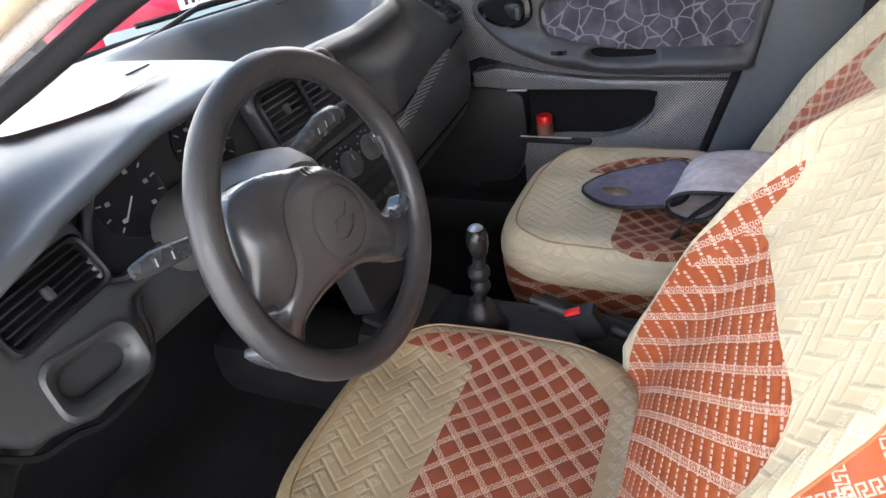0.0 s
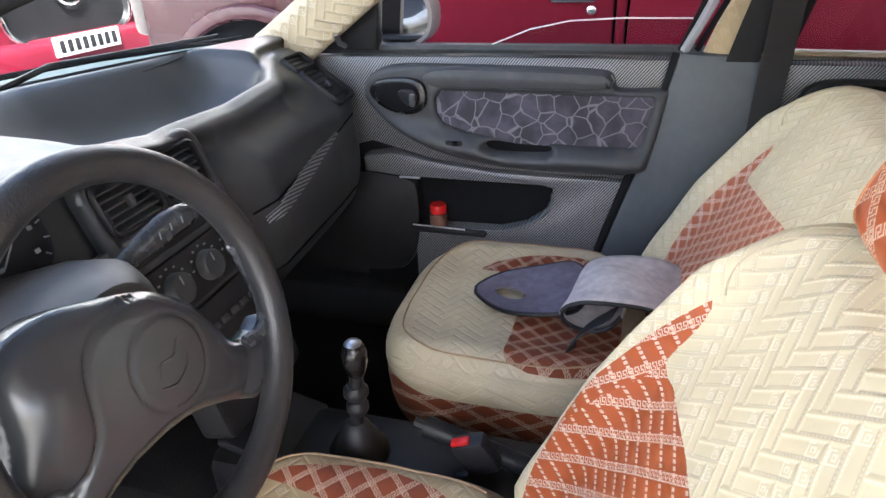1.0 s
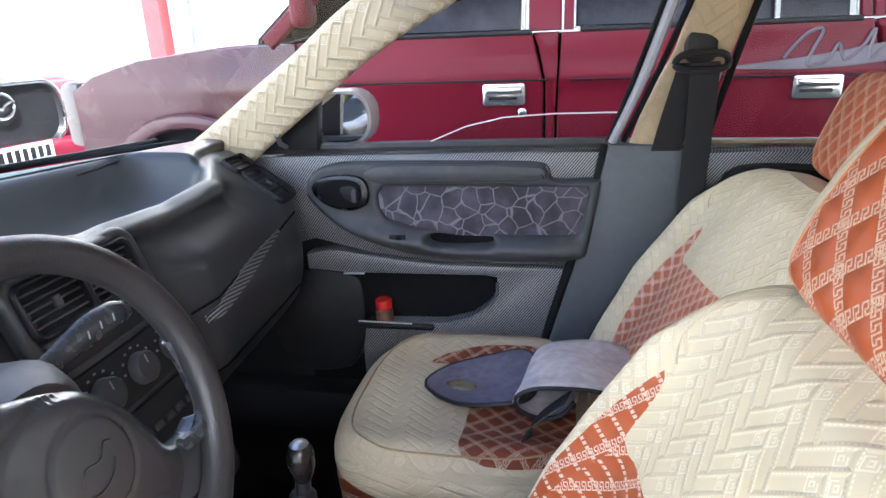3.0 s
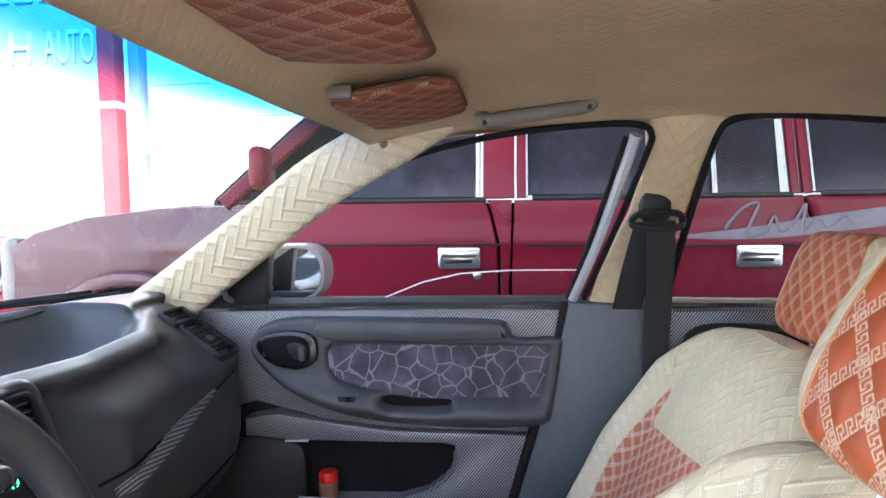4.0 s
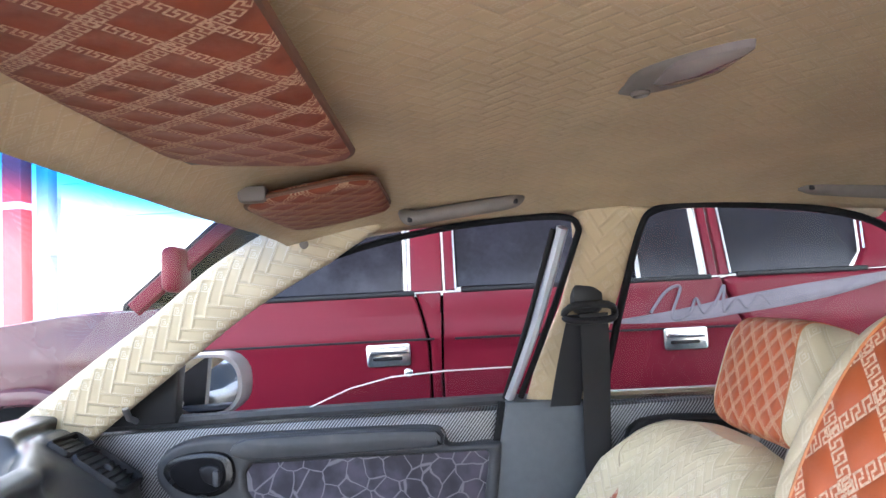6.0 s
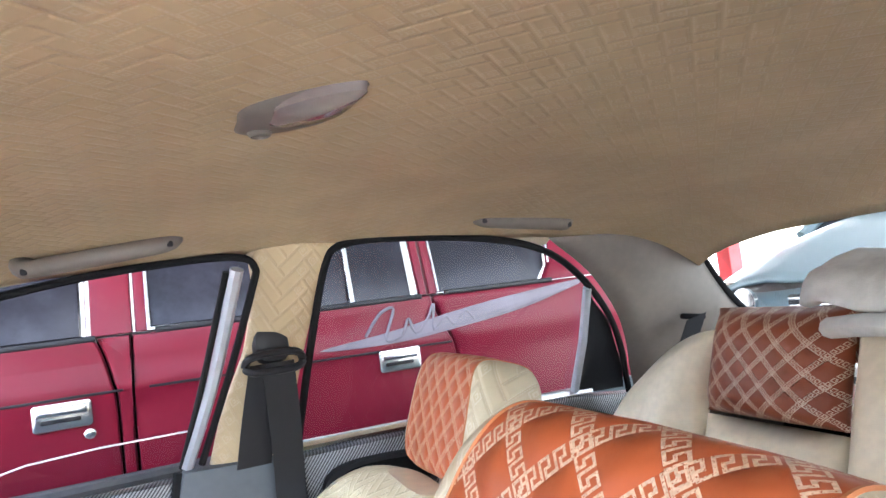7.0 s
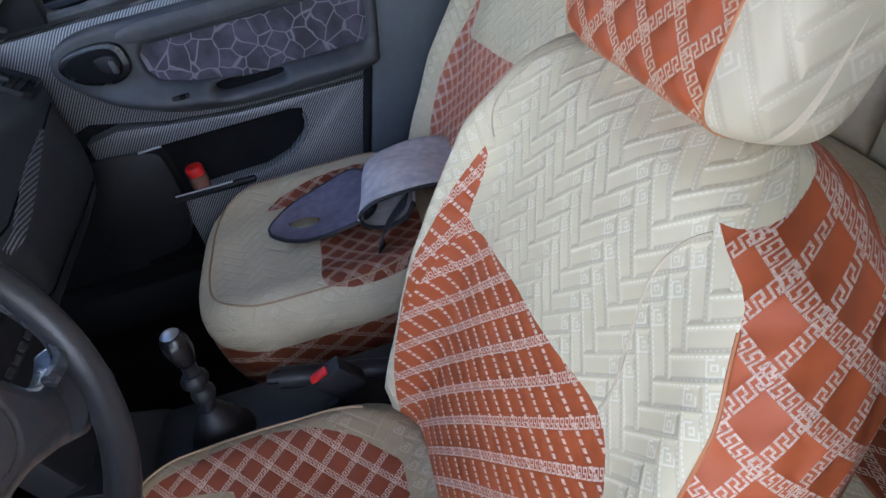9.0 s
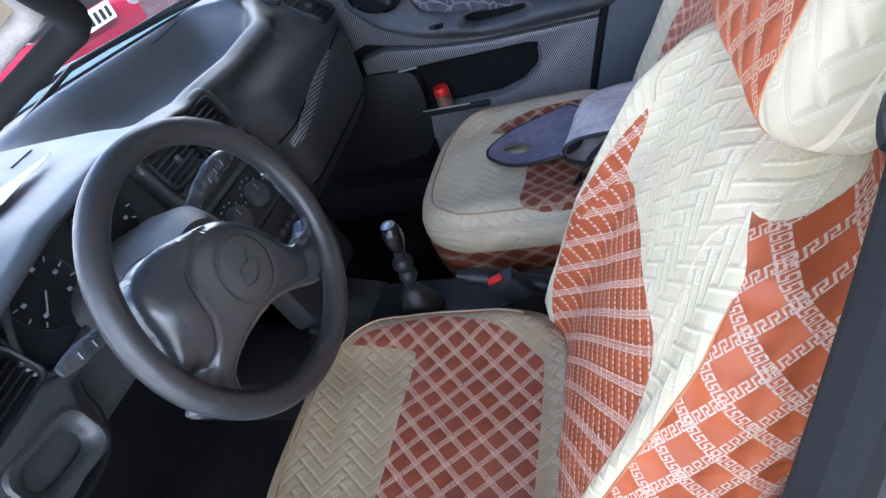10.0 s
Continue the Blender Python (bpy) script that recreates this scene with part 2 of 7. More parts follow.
PILLAR_GREY = worn("pillar_plastic", (0.085, 0.095, 0.105), 0.5, grain=1200.0, depth=0.0006, vary=0.12)
HANDLE_GREY = worn("taupe_plastic", (0.17, 0.145, 0.125), 0.5, grain=900.0, depth=0.0004, vary=0.12)
RUBBER = worn("rubber_seal", (0.010, 0.010, 0.011), 0.85, grain=300.0, vary=0.2, spec=0.2)
CARPET = worn("dark_carpet", (0.008, 0.008, 0.009), 0.95, grain=260.0, depth=0.004, vary=0.4, dust=(0.018, 0.016, 0.014), spec=0.15)
LEATHER = worn("wheel_leather", (0.030, 0.030, 0.032), 0.36, grain=420.0, depth=0.0008, vary=0.1)
WEB = worn("belt_webbing", (0.012, 0.012, 0.014), 0.62, grain=900.0, vary=0.3)
CHROME = worn("chrome", (0.75, 0.75, 0.76), 0.2, metal=1.0, grain=0, vary=0.06)
ALLOY = worn("grey_alloy", (0.46, 0.48, 0.53), 0.42, metal=0.35, grain=0, vary=0.1)
STEEL = worn("dull_steel", (0.45, 0.45, 0.46), 0.4, metal=1.0, grain=0, vary=0.1)
CARBON = twill("carbon_film")
FABRIC = crackle_fabric("crackle_fabric")
RED_PAINT = paint("red_paint", (0.160, 0.008, 0.023), 0.34, 0.1, 0.03, 0.05, 0.20)
DUSTY_RED = paint("dusty_red_paint", (0.105, 0.028, 0.037), 0.24, 0.15, 0.2)
SILVER_PAINT = paint("silver_paint", (0.24, 0.31, 0.33), 0.3)
MIRROR_CASE = paint("mirror_paint", (0.42, 0.40, 0.40), 0.35)
RED_PLASTIC = worn("red_plastic", (0.55, 0.012, 0.012), 0.4, grain=0, vary=0.1)
PALE_PLASTIC = worn("amber_bottle", (0.16, 0.075, 0.05), 0.5, grain=0, vary=0.15)
SUEDE_PALE = worn("pale_suede", (0.52, 0.47, 0.46), 0.85, grain=380.0, depth=0.0012, vary=0.28, dust=(0.22, 0.2, 0.23))
SUEDE_DARK = worn("dark_suede", (0.14, 0.125, 0.165), 0.8, grain=380.0, depth=0.0012, vary=0.35, dust=(0.06, 0.05, 0.075))
GREY_TRIM = worn("quarter_trim", (0.21, 0.185, 0.16), 0.65, grain=700.0, depth=0.0006, vary=0.1)
CONCRETE = worn("concrete", (0.34, 0.335, 0.32), 0.85, grain=90.0, depth=0.003, vary=0.25, dust=(0.2, 0.19, 0.17))
WHITE_WALL = worn("white_wall", (0.80, 0.80, 0.79), 0.7, grain=120.0, depth=0.001, vary=0.05)
RED_WALL = worn("red_column_paint", (0.60, 0.045, 0.05), 0.5, grain=120.0, depth=0.001, vary=0.1)
GATE_GREY = worn("gate_steel", (0.30, 0.33, 0.34), 0.45, grain=150.0, depth=0.0006, vary=0.15)
PALE_CLOTH = worn("pale_cloth", (0.55, 0.53, 0.49), 0.85, grain=500.0, depth=0.001, vary=0.15)
DECAL = worn("grey_decal", (0.15, 0.125, 0.15), 0.45, grain=0, vary=0.25)
WHITE_PLASTIC = worn("white_plastic", (0.75, 0.76, 0.76), 0.4, grain=0, vary=0.05)
CLEAR = glass("clear_glass", (0.86, 0.90, 0.90))
WINDSCREEN = glass("windscreen_glass", (0.90, 0.94, 0.95), band=(0.02, 0.15, 0.42))
SUV_GLASS = worn("tinted_glass", (0.016, 0.015, 0.022), 0.2, grain=0, vary=0.3, dust=(0.04, 0.04, 0.05), spec=0.22)
SUN_BLOCK = worn("sun_block_sheet", (0.34, 0.35, 0.36), 0.6, grain=60.0, vary=0.15)
MIRROR, _, _ = material("mirror_silver", 0.03, 1.0, (0.85, 0.86, 0.87))
LENS = worn("clear_lens", (0.70, 0.72, 0.73), 0.12, metal=0.85, grain=0, vary=0.3)


def lit(name, color, strength):
    m, nt, b = material(name, 0.5, 0, color)
    b.inputs["Emission Color"].default_value = (*color, 1)
    b.inputs["Emission Strength"].default_value = strength
    return m


GREEN_LED = lit("green_display", (0.10, 0.9, 0.45), 1.2)
RED_LED = lit("red_telltale", (1.0, 0.04, 0.06), 2.0)


# ---- mesh helpers ----
def mesh_part(name, verts, faces, mat, parent=None, uvs=None, label="", smooth=True, category="", kind="", group=""):
    """One mesh object, under parent where given. uvs: one pair for each vertex, in metres."""
    me = bpy.data.meshes.new(name)
    me.from_pydata([tuple(v) for v in verts], [], [tuple(f) for f in faces])
    if uvs is None:
        uvs = [(v[0] + 0.37 * v[1], v[2] + 0.61 * v[1]) for v in verts]
    lay = me.uv_layers.new(name="UVMap")
    idx = np.empty(len(me.loops), dtype=np.int32)
    me.loops.foreach_get("vertex_index", idx)
    lay.data.foreach_set("uv", np.asarray(uvs, dtype=np.float32)[idx].ravel())
    if smooth:
        me.polygons.foreach_set("use_smooth", [True] * len(me.polygons))
    me.materials.append(mat)
    me.update()
    ob = new(name, me)
    if parent:
        ob.parent = parent
    return tagged(ob, label, category, group, kind)


def part(name, bm, mat, parent=None, label="", smooth=True, **tags):
    bmesh.ops.recalc_face_normals(bm, faces=bm.faces)
    bm.verts.index_update()
    verts = [v.co.copy() for v in bm.verts]
    faces = [[v.index for v in f.verts] for f in bm.faces]
    bm.free()
    ob = mesh_part(name, verts, faces, mat, parent, None, label, smooth, **tags)
    if smooth:
        ob.data.set_sharp_from_angle(angle=radians(40))
    return ob


def thing(name, label, category, at=(0, 0, 0), group="", kind=""):
    ob = tagged(new(name), label, category, group, kind)
    ob.location = at
    ob.empty_display_size = 0.05
    return ob


def rbox(size, at=(0, 0, 0), bevel=0.005, turn=None, seg=2):
    bm = bmesh.new()
    bmesh.ops.create_cube(bm, size=1.0)
    bmesh.ops.scale(bm, vec=size, verts=bm.verts)
    if bevel:
        bmesh.ops.bevel(bm, geom=bm.edges[:], offset=min(bevel, min(size) * 0.49), segments=seg, affect="EDGES", profile=0.5)
    if turn is not None:
        bmesh.ops.transform(bm, matrix=turn, verts=bm.verts)
    bmesh.ops.translate(bm, vec=at, verts=bm.verts)
    return bm


def smooth_line(pts, n=6, closed=False):
    """A curve through the points (Catmull-Rom), n steps between two of them."""
    P = [Vector(p) for p in pts]
    out, m = [], len(P)
    for i in range(m if closed else m - 1):
        if closed:
            a, b, c, d = P[i - 1], P[i], P[(i + 1) % m], P[(i + 2) % m]
        else:
            a, b, c, d = P[max(i - 1, 0)], P[i], P[i + 1], P[min(i + 2, m - 1)]
        for k in range(n):
            t = k / n
            out.append(0.5 * (2 * b + (c - a) * t + (2 * a - 5 * b + 4 * c - d) * t * t + (3 * b - a - 3 * c + d) * t ** 3))
    if not closed:
        out.append(P[-1])
    return out


def loft(rings, closed=True, cap=True):
    """Verts and faces of a skin over rings of equal length."""
    n, verts, faces = len(rings[0]), [], []
    for r in rings:
        verts += [Vector(p) for p in r]
    for i in range(len(rings) - 1):
        for k in range(n if closed else n - 1):
            a, b = i * n + k, i * n + (k + 1) % n
            faces.append((a, b, b + n, a + n))
    if cap and closed:
        faces.append(tuple(range(n))[::-1])
        faces.append(tuple(range((len(rings) - 1) * n, len(rings) * n)))
    return verts, faces


def lofted(rings, closed=True, cap=True):
    verts, faces = loft(rings, closed, cap)
    bm = bmesh.new()
    vs = [bm.verts.new(v) for v in verts]
    for f in faces:
        bm.faces.new([vs[i] for i in f])
    return bm


def tube(path, r, sides=10, closed=False, flat=1.0, up=(0, 0, 1)):
    """A round or flattened bar along a path. r: a radius, or one for each point."""
    P = [Vector(p) for p in path]
    n, rings = len(P), []
    for i, p in enumerate(P):
        t = (P[(i + 1) % n] - P[i - 1]) if closed else (P[min(i + 1, n - 1)] - P[max(i - 1, 0)])
        t.normalize()
        a = t.cross(Vector(up))
        if a.length < 1e-4:
            a = t.cross(Vector((1, 0, 0)))
        a.normalize()
        b = a.cross(t)
        rr = r[i] if isinstance(r, (list, tuple)) else r
        rings.append([p + a * math.cos(k * math.tau / sides) * rr + b * math.sin(k * math.tau / sides) * rr * flat for k in range(sides)])
    if closed:
        rings.append(rings[0])
    bm = lofted(rings, True, not closed)
    if closed:
        bmesh.ops.remove_doubles(bm, verts=bm.verts, dist=1e-6)
    return bm


def inset2(poly, d):
    """A closed outline moved inwards by d."""
    P = [Vector(p) for p in poly]
    area = sum(P[i - 1].x * P[i].y - P[i].x * P[i - 1].y for i in range(len(P)))
    s = 1 if area > 0 else -1
    out = []
    for i, p in enumerate(P):
        e1, e2 = (p - P[i - 1]).normalized(), (P[(i + 1) % len(P)] - p).normalized()
        nrm = Vector((-e1.y - e2.y, e1.x + e2.x)) * s
        if nrm.length < 1e-6:
            nrm = Vector((-e1.y, e1.x)) * s
        nrm.normalize()
        out.append(p + nrm * d)
    return out


def slab(outline, front, back, bevel=0.004, at=lambda a, d, b: (a, d, b), hollow=None):
    """A plate with a rounded front edge: an outline in two axes, from depth front to depth back. at: lays (a, depth, b) into space."""
    s = 1 if back > front else -1
    rows = [(inset2(outline, bevel), front), (inset2(outline, bevel * 0.3), front + s * bevel * 0.3), (outline, front + s * bevel), (outline, back)]
    rings = [[at(p[0], d, p[1]) for p in poly] for poly, d in rows]
    return lofted(rings)


def clipped(verts, faces, uvs, sd):
    """Cuts a skin along sd = 0 into the side above and the side below; returns both as (verts, faces, uvs)."""
    sides = []
    for sign in (1, -1):
        vmap, V, F, U = {}, [], [], []

        def add(key, p, uv):
            if key not in vmap:
                vmap[key] = len(V)
                V.append(p)
                U.append(uv)
            return vmap[key]

        for f in faces:
            out = []
            for k, i in enumerate(f):
                j = f[(k + 1) % len(f)]
                a, b = sd[i] * sign, sd[j] * sign
                if a >= 0:
                    out.append(add(i, verts[i], uvs[i]))
                if (a >= 0) != (b >= 0):
                    t = a / (a - b)
                    key = (min(i, j), max(i, j))
                    out.append(add(key, Vector(verts[i]).lerp(Vector(verts[j]), t), tuple(Vector(uvs[i]).lerp(Vector(uvs[j]), t))))
            if len(out) > 2 and len(set(out)) == len(out):
                F.append(out)
        sides.append((V, F, U))
    return sides


def poly_sd(p, poly):
    """Signed distance to an outline, above 0 inside."""
    best, inside = 1e9, False
    x, y = p
    for i in range(len(poly)):
        (x1, y1), (x2, y2) = poly[i - 1], poly[i]
        dx, dy = x2 - x1, y2 - y1
        t = max(0.0, min(1.0, ((x - x1) * dx + (y - y1) * dy) / (dx * dx + dy * dy + 1e-12)))
        best = min(best, math.hypot(x - x1 - t * dx, y - y1 - t * dy))
        if (y1 > y) != (y2 > y) and x < (x2 - x1) * (y - y1) / (y2 - y1) + x1:
            inside = not inside
    return best if inside else -best


def interp(x, xs, ys):
    return float(np.interp(x, xs, ys))


def spow(v, e):
    return math.copysign(abs(v) ** e, v)


def boundary(faces):
    """The edges that only one face uses, in its direction."""
    seen = {}
    for f in faces:
        for k in range(len(f)):
            e = (f[k], f[(k + 1) % len(f)])
            seen[e] = True
    return [e for e in seen if (e[1], e[0]) not in seen]


def plate(outer, holes, place, res=0.005, r=0.006, depth=0.02, lift=None, soften=0):
    """A moulded plate with rolled edges and real holes: outlines in two axes; place(a, b, h) lays it into space; lift(a, b, inside) adds relief."""
    xs, ys = [p[0] for p in outer], [p[1] for p in outer]
    nx, ny = int((max(xs) - min(xs)) / res) + 3, int((max(ys) - min(ys)) / res) + 3
    pts = [(min(xs) - res + res * i, min(ys) - res + res * k) for i in range(nx) for k in range(ny)]
    sd = []
    for p in pts:
        d = poly_sd(p, outer)
        for h in holes:
            d = min(d, -poly_sd(p, h))
        sd.append(d)
    verts = [Vector((p[0], p[1], d)) for p, d in zip(pts, sd)]
    faces = [(i * ny + k, (i + 1) * ny + k, (i + 1) * ny + k + 1, i * ny + k + 1) for i in range(nx - 1) for k in range(ny - 1)]
    (v, f, u), _ = clipped(verts, faces, pts, sd)
    out, hs = [], []
    for p in v:
        e = 1 - min(1.0, max(0.0, p[2]) / r)
        h = -r * (1 - math.sqrt(max(0.0, 1 - e * e)))
        hs.append(h)
    near = [set() for _ in v]
    for q in f:
        for k in range(len(q)):
            near[q[k]].add(q[k - 1])
            near[q[k - 1]].add(q[k])
    rim = {i for e in boundary(f) for i in e}
    for _ in range(soften):
        hs = [hs[i] if i in rim else 0.5 * hs[i] + 0.5 * sum(hs[j] for j in near[i]) / len(near[i]) for i in range(len(v))]
    for p, h in zip(v, hs):
        out.append(Vector(place(p[0], p[1], h + (lift(p[0], p[1], p[2]) if lift else 0.0))))
    edge = boundary(f)
    low = {}
    for a, b in edge:
        for i in (a, b):
            if i not in low:
                low[i] = len(out)
                out.append(Vector(place(v[i][0], v[i][1], -r - depth)))
                u.append(u[i])
    f = [list(q) for q in f] + [[b, a, low[a], low[b]] for a, b in edge]
    return out, f, u


def round_poly(points, n=5):
    return [(p.x, p.y) for p in smooth_line([Vector((a, b, 0)) for a, b in points], n, closed=True)]



# ---- the yard round the car ----
def flat_box(name, size, at, mat, label, category, kind="structure", bevel=0.01):
    return part(name, rbox(size, at, bevel), mat, None, label, smooth=False, category=category, kind=kind)


flat_box("ground", (80, 80, 0.2), (0, 0, -0.1), CONCRETE, "grey stained concrete yard under the parked cars", "ground", bevel=0)
flat_box("wall_front", (0.3, 40, 7), (-9.0, 6, 3.5), WHITE_WALL, "bright white workshop wall ahead of the cars", "wall")
flat_box("wall_side", (40, 0.3, 7), (4, 9.5, 3.5), WHITE_WALL, "bright white workshop wall beside the red car", "wall")
flat_box("column", (0.22, 0.22, 6.0), (-4.79, 7.0, 3.0), RED_WALL, "red painted column with a white joint", "column")
part("joint_band", rbox((0.228, 0.228, 0.08), (-4.79, 7.0, 2.49), 0.003), WHITE_WALL, bpy.data.objects["column"])
gate = thing("gate", "grey steel roller gate with a white leaf beside the red column", "gate", (-4.28, 7.15, 0), kind="structure")
part("gate_post", rbox((0.14, 0.2, 6.0), (-0.25, 0, 3.0), 0.01), GATE_GREY, gate)
part("gate_leaf", rbox((3.4, 0.06, 6.0), (1.6, 0.05, 3.0), 0.01), WHITE_WALL, gate)
for k in range(14):
    part("gate_rib", rbox((3.4, 0.012, 0.012), (1.6, 0.018, 0.25 + k * 0.42), 0.004), WHITE_WALL, gate)
for z in (0.8, 1.99):
    part("hinge", rbox((0.06, 0.1, 0.18), (-0.12, -0.1, z), 0.01), GATE_GREY, gate)

# the lettered sign on the wall ahead
sign = thing("wall_sign", "large pale sign board on legs with white raised lettering", "sign", (-6.5, 7.0, 0))


def lettering(name, body, size, at, mat, parent, turn, depth=0.01):
    cu = bpy.data.curves.new(name, "FONT")
    cu.body, cu.size, cu.extrude = body, size, depth
    tmp = bpy.data.objects.new("tmp", cu)
    me = bpy.data.meshes.new_from_object(tmp)
    bpy.data.objects.remove(tmp)
    me.materials.append(mat)
    ob = new(name, me)
    ob.parent, ob.matrix_basis = parent, Matrix.Translation(at) @ turn
    return ob


SIGN_PALE = worn("sign_face", (0.42, 0.47, 0.52), 0.5, grain=0, vary=0.08)
part("board", rbox((3.3, 0.06, 4.4), (0, 0, 3.4), 0.01), SIGN_PALE, sign, "pale sign board")
for lx in (-1.5, 1.5):
    part("leg", rbox((0.08, 0.06, 1.4), (lx, 0.02, 0.7), 0.01), GATE_GREY, sign)
LETTER_TEAL = worn("teal_letters", (0.05, 0.42, 0.46), 0.45, grain=0, vary=0.05)


def word(body, size, x0, x1, z, mat):
    """A word of raised letters, set between two places along the board."""
    made, pen = [], 0.0
    for ch in body:
        if ch == " ":
            pen += size * 0.28
            continue
        made.append((lettering("letter", ch, size, (0, -0.04, z), mat, sign, pose(0, 0, 0, 90, 0, 0)), pen))
        pen += made[-1][0].dimensions.x + size * 0.07
    k = (x1 - x0) / pen
    for ob, at in made:
        ob.matrix_basis = pose(x0 + at * k, -0.04, z, 90, 0, 0) @ Matrix.Diagonal((k, 1, 1, 1))


word("TÔ CÁC LOẠI", 0.29, 0.02, 1.49, 4.84, LETTER_TEAL)
for k in range(7):
    part("bar", rbox((0.13, 0.03, 0.27), (1.19 - k * 0.165, -0.04, 4.42), 0.01), WHITE_PLASTIC, sign)
for k in range(4):
    part("small_bar", rbox((0.24, 0.03, 0.14), (0.30 + k * 0.32, -0.04, 3.86), 0.01), WHITE_PLASTIC, sign)
word("H", 0.58, 0.36, 0.68, 3.04, WHITE_PLASTIC)
word("AUTO", 0.58, 0.86, 1.53, 3.04, WHITE_PLASTIC)
for k in range(5):
    part("bar", rbox((0.11, 0.03, 0.22), (0.69 - k * 0.14, -0.04, 2.84), 0.01), WHITE_PLASTIC, sign)

# unseen roof on posts, added to keep direct sun off the cars
flat_box("sun_block_roof", (10.4, 13.9, 0.12), (4.00, 2.60, 3.66), SUN_BLOCK, "unseen grey sheet roof added over the cars to block the sun", "shelter roof")
for px, py in ((-1.1, -4.2), (4.0, -4.2), (9.0, -4.2), (9.0, 9.2)):
    flat_box("sun_block_post", (0.12, 0.12, 3.6), (px, py, 1.8), GATE_GREY, "grey steel post of the added sun-blocking roof", "post")


# ---- cabin shell ----
SIDE = lambda z: 0.69 - max(0.0, z - 0.95) * 0.50


def lining():
    """The quilted headliner: a crowned roof with turned-down sides, with real thickness."""
    nx, ny = 60, 48
    rings_low, uv = [], []
    for i in range(nx + 1):
        f = i / nx
        row = []
        for k in range(ny + 1):
            y = -0.545 + 1.09 * k / ny
            a = abs(y) / 0.545
            x0 = -0.105 - 0.036 * (1 - a * a)
            x1 = 1.27 - 0.10 * (1 - a * a) + 0.02 * a
            x = x0 + (x1 - x0) * f
            z = 1.365 - 0.045 * (2 * f - 0.8) ** 2 - 0.040 * a ** 4 - 0.012 * a * a
            z -= 0.05 * (1 - a ** 3) * max(0.0, (0.10 - f) / 0.10) ** 2 + 0.05 * max(0.0, (f - 0.85) / 0.15) ** 2
            z += 0.0015 * noise.noise(Vector((x * 9, y * 9, 0)))
            row.append(Vector((x, y, z)))
            uv.append((x, y))
        rings_low.append(row)
    v, f = loft(rings_low, closed=False, cap=False)
    ob = mesh_part("ceiling", v, [q[::-1] for q in f], BEIGE_ROOF, None, uv, "beige quilted leatherette headliner of the car", category="headliner", kind="structure")
    mod = ob.modifiers.new("thickness", "SOLIDIFY")
    mod.thickness, mod.offset = 0.03, -1.0
    return ob


lining()
# outer roof skin, which closes the car above
rings = []
for i in range(13):
    f = i / 12
    x = -0.20 + 1.58 * f
    rings.append([Vector((x, -0.60 + 1.2 * k / 16, 1.43 - 0.05 * (2 * f - 0.8) ** 2 - 0.09 * abs(k / 8 - 1) ** 4)) for k in range(17)])
v, f = loft(rings, closed=False, cap=False)
roof = mesh_part("roof_skin", v, f, SILVER_PAINT, None, None, "painted sheet-metal roof of the car", category="car roof", kind="structure")
roof.modifiers.new("thickness", "SOLIDIFY").thickness = 0.012

# floor, sills and firewall
part("floor", rbox((2.4, 1.36, 0.06), (0.35, 0, 0.21), 0.01), CARPET, None, "dark dusty carpeted car floor", category="car floor", kind="structure")
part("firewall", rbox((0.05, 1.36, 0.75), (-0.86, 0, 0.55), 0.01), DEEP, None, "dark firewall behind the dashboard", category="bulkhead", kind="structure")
for s in (-1, 1):
    part("sill", rbox((2.2, 0.12, 0.18), (0.35, s * 0.71, 0.26), 0.03), BLACK, None, "dark door sill of the car", category="sill", kind="structure")
part("tunnel", rbox((1.9, 0.20, 0.16), (0.15, 0.01, 0.30), 0.05), CARPET, None, "carpeted centre tunnel in the car floor", category="floor tunnel", kind="structure")
for name, x0, x1, s in (("body_side_passenger", -1.85, 1.95, 1), ("fender_driver", -1.85, -0.66, -1), ("body_side_driver", 0.54, 1.95, -1)):
    skin = [Vector(p) for p in ((x0, 0.24), (x1, 0.24), (x1, 0.70), (x1 - 0.02, 0.90), (min(x1, 1.6), 0.925), (max(x0, -0.9), 0.925), (x0 + 0.02, 0.80))]
    part(name, slab(skin, s * 0.835, s * 0.805, 0.012), SILVER_PAINT, None, "silver painted outer flank of the car", category="car body", kind="structure")
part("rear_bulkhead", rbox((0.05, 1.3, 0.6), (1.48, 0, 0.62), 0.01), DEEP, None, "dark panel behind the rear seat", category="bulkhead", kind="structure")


def side_beam(name, path, half, depth, mat, label, cat="pillar trim", flip=1, parent=None):
    """A padded pillar trim: a flattened bar along a path, half as wide as given and rounded towards the cabin."""
    P = smooth_line(path, 8)
    rings, uv = [], []
    run = 0.0
    for i, p in enumerate(P):
        t = (P[min(i + 1, len(P) - 1)] - P[max(i - 1, 0)]).normalized()
        w = interp(i / (len(P) - 1), [k / (len(half) - 1) for k in range(len(half))], half)
        inward = Vector((0, -flip, 0))
        inward = (inward - t * inward.dot(t)).normalized()
        acr = t.cross(inward).normalized()
        if i:
            run += (p - P[i - 1]).length
        ring = []
        for k in range(20):
            an = k * math.tau / 20
            ring.append(p + acr * spow(math.cos(an), 0.7) * w + inward * spow(math.sin(an), 0.7) * depth)
            uv.append((w * 1.25 * spow(math.cos(an), 0.7) + 0.3, run))
        rings.append(ring)
    v, f = loft(rings)
    return mesh_part(name, v, f, mat, parent, uv, label, category=cat, kind="structure" if not parent else "")


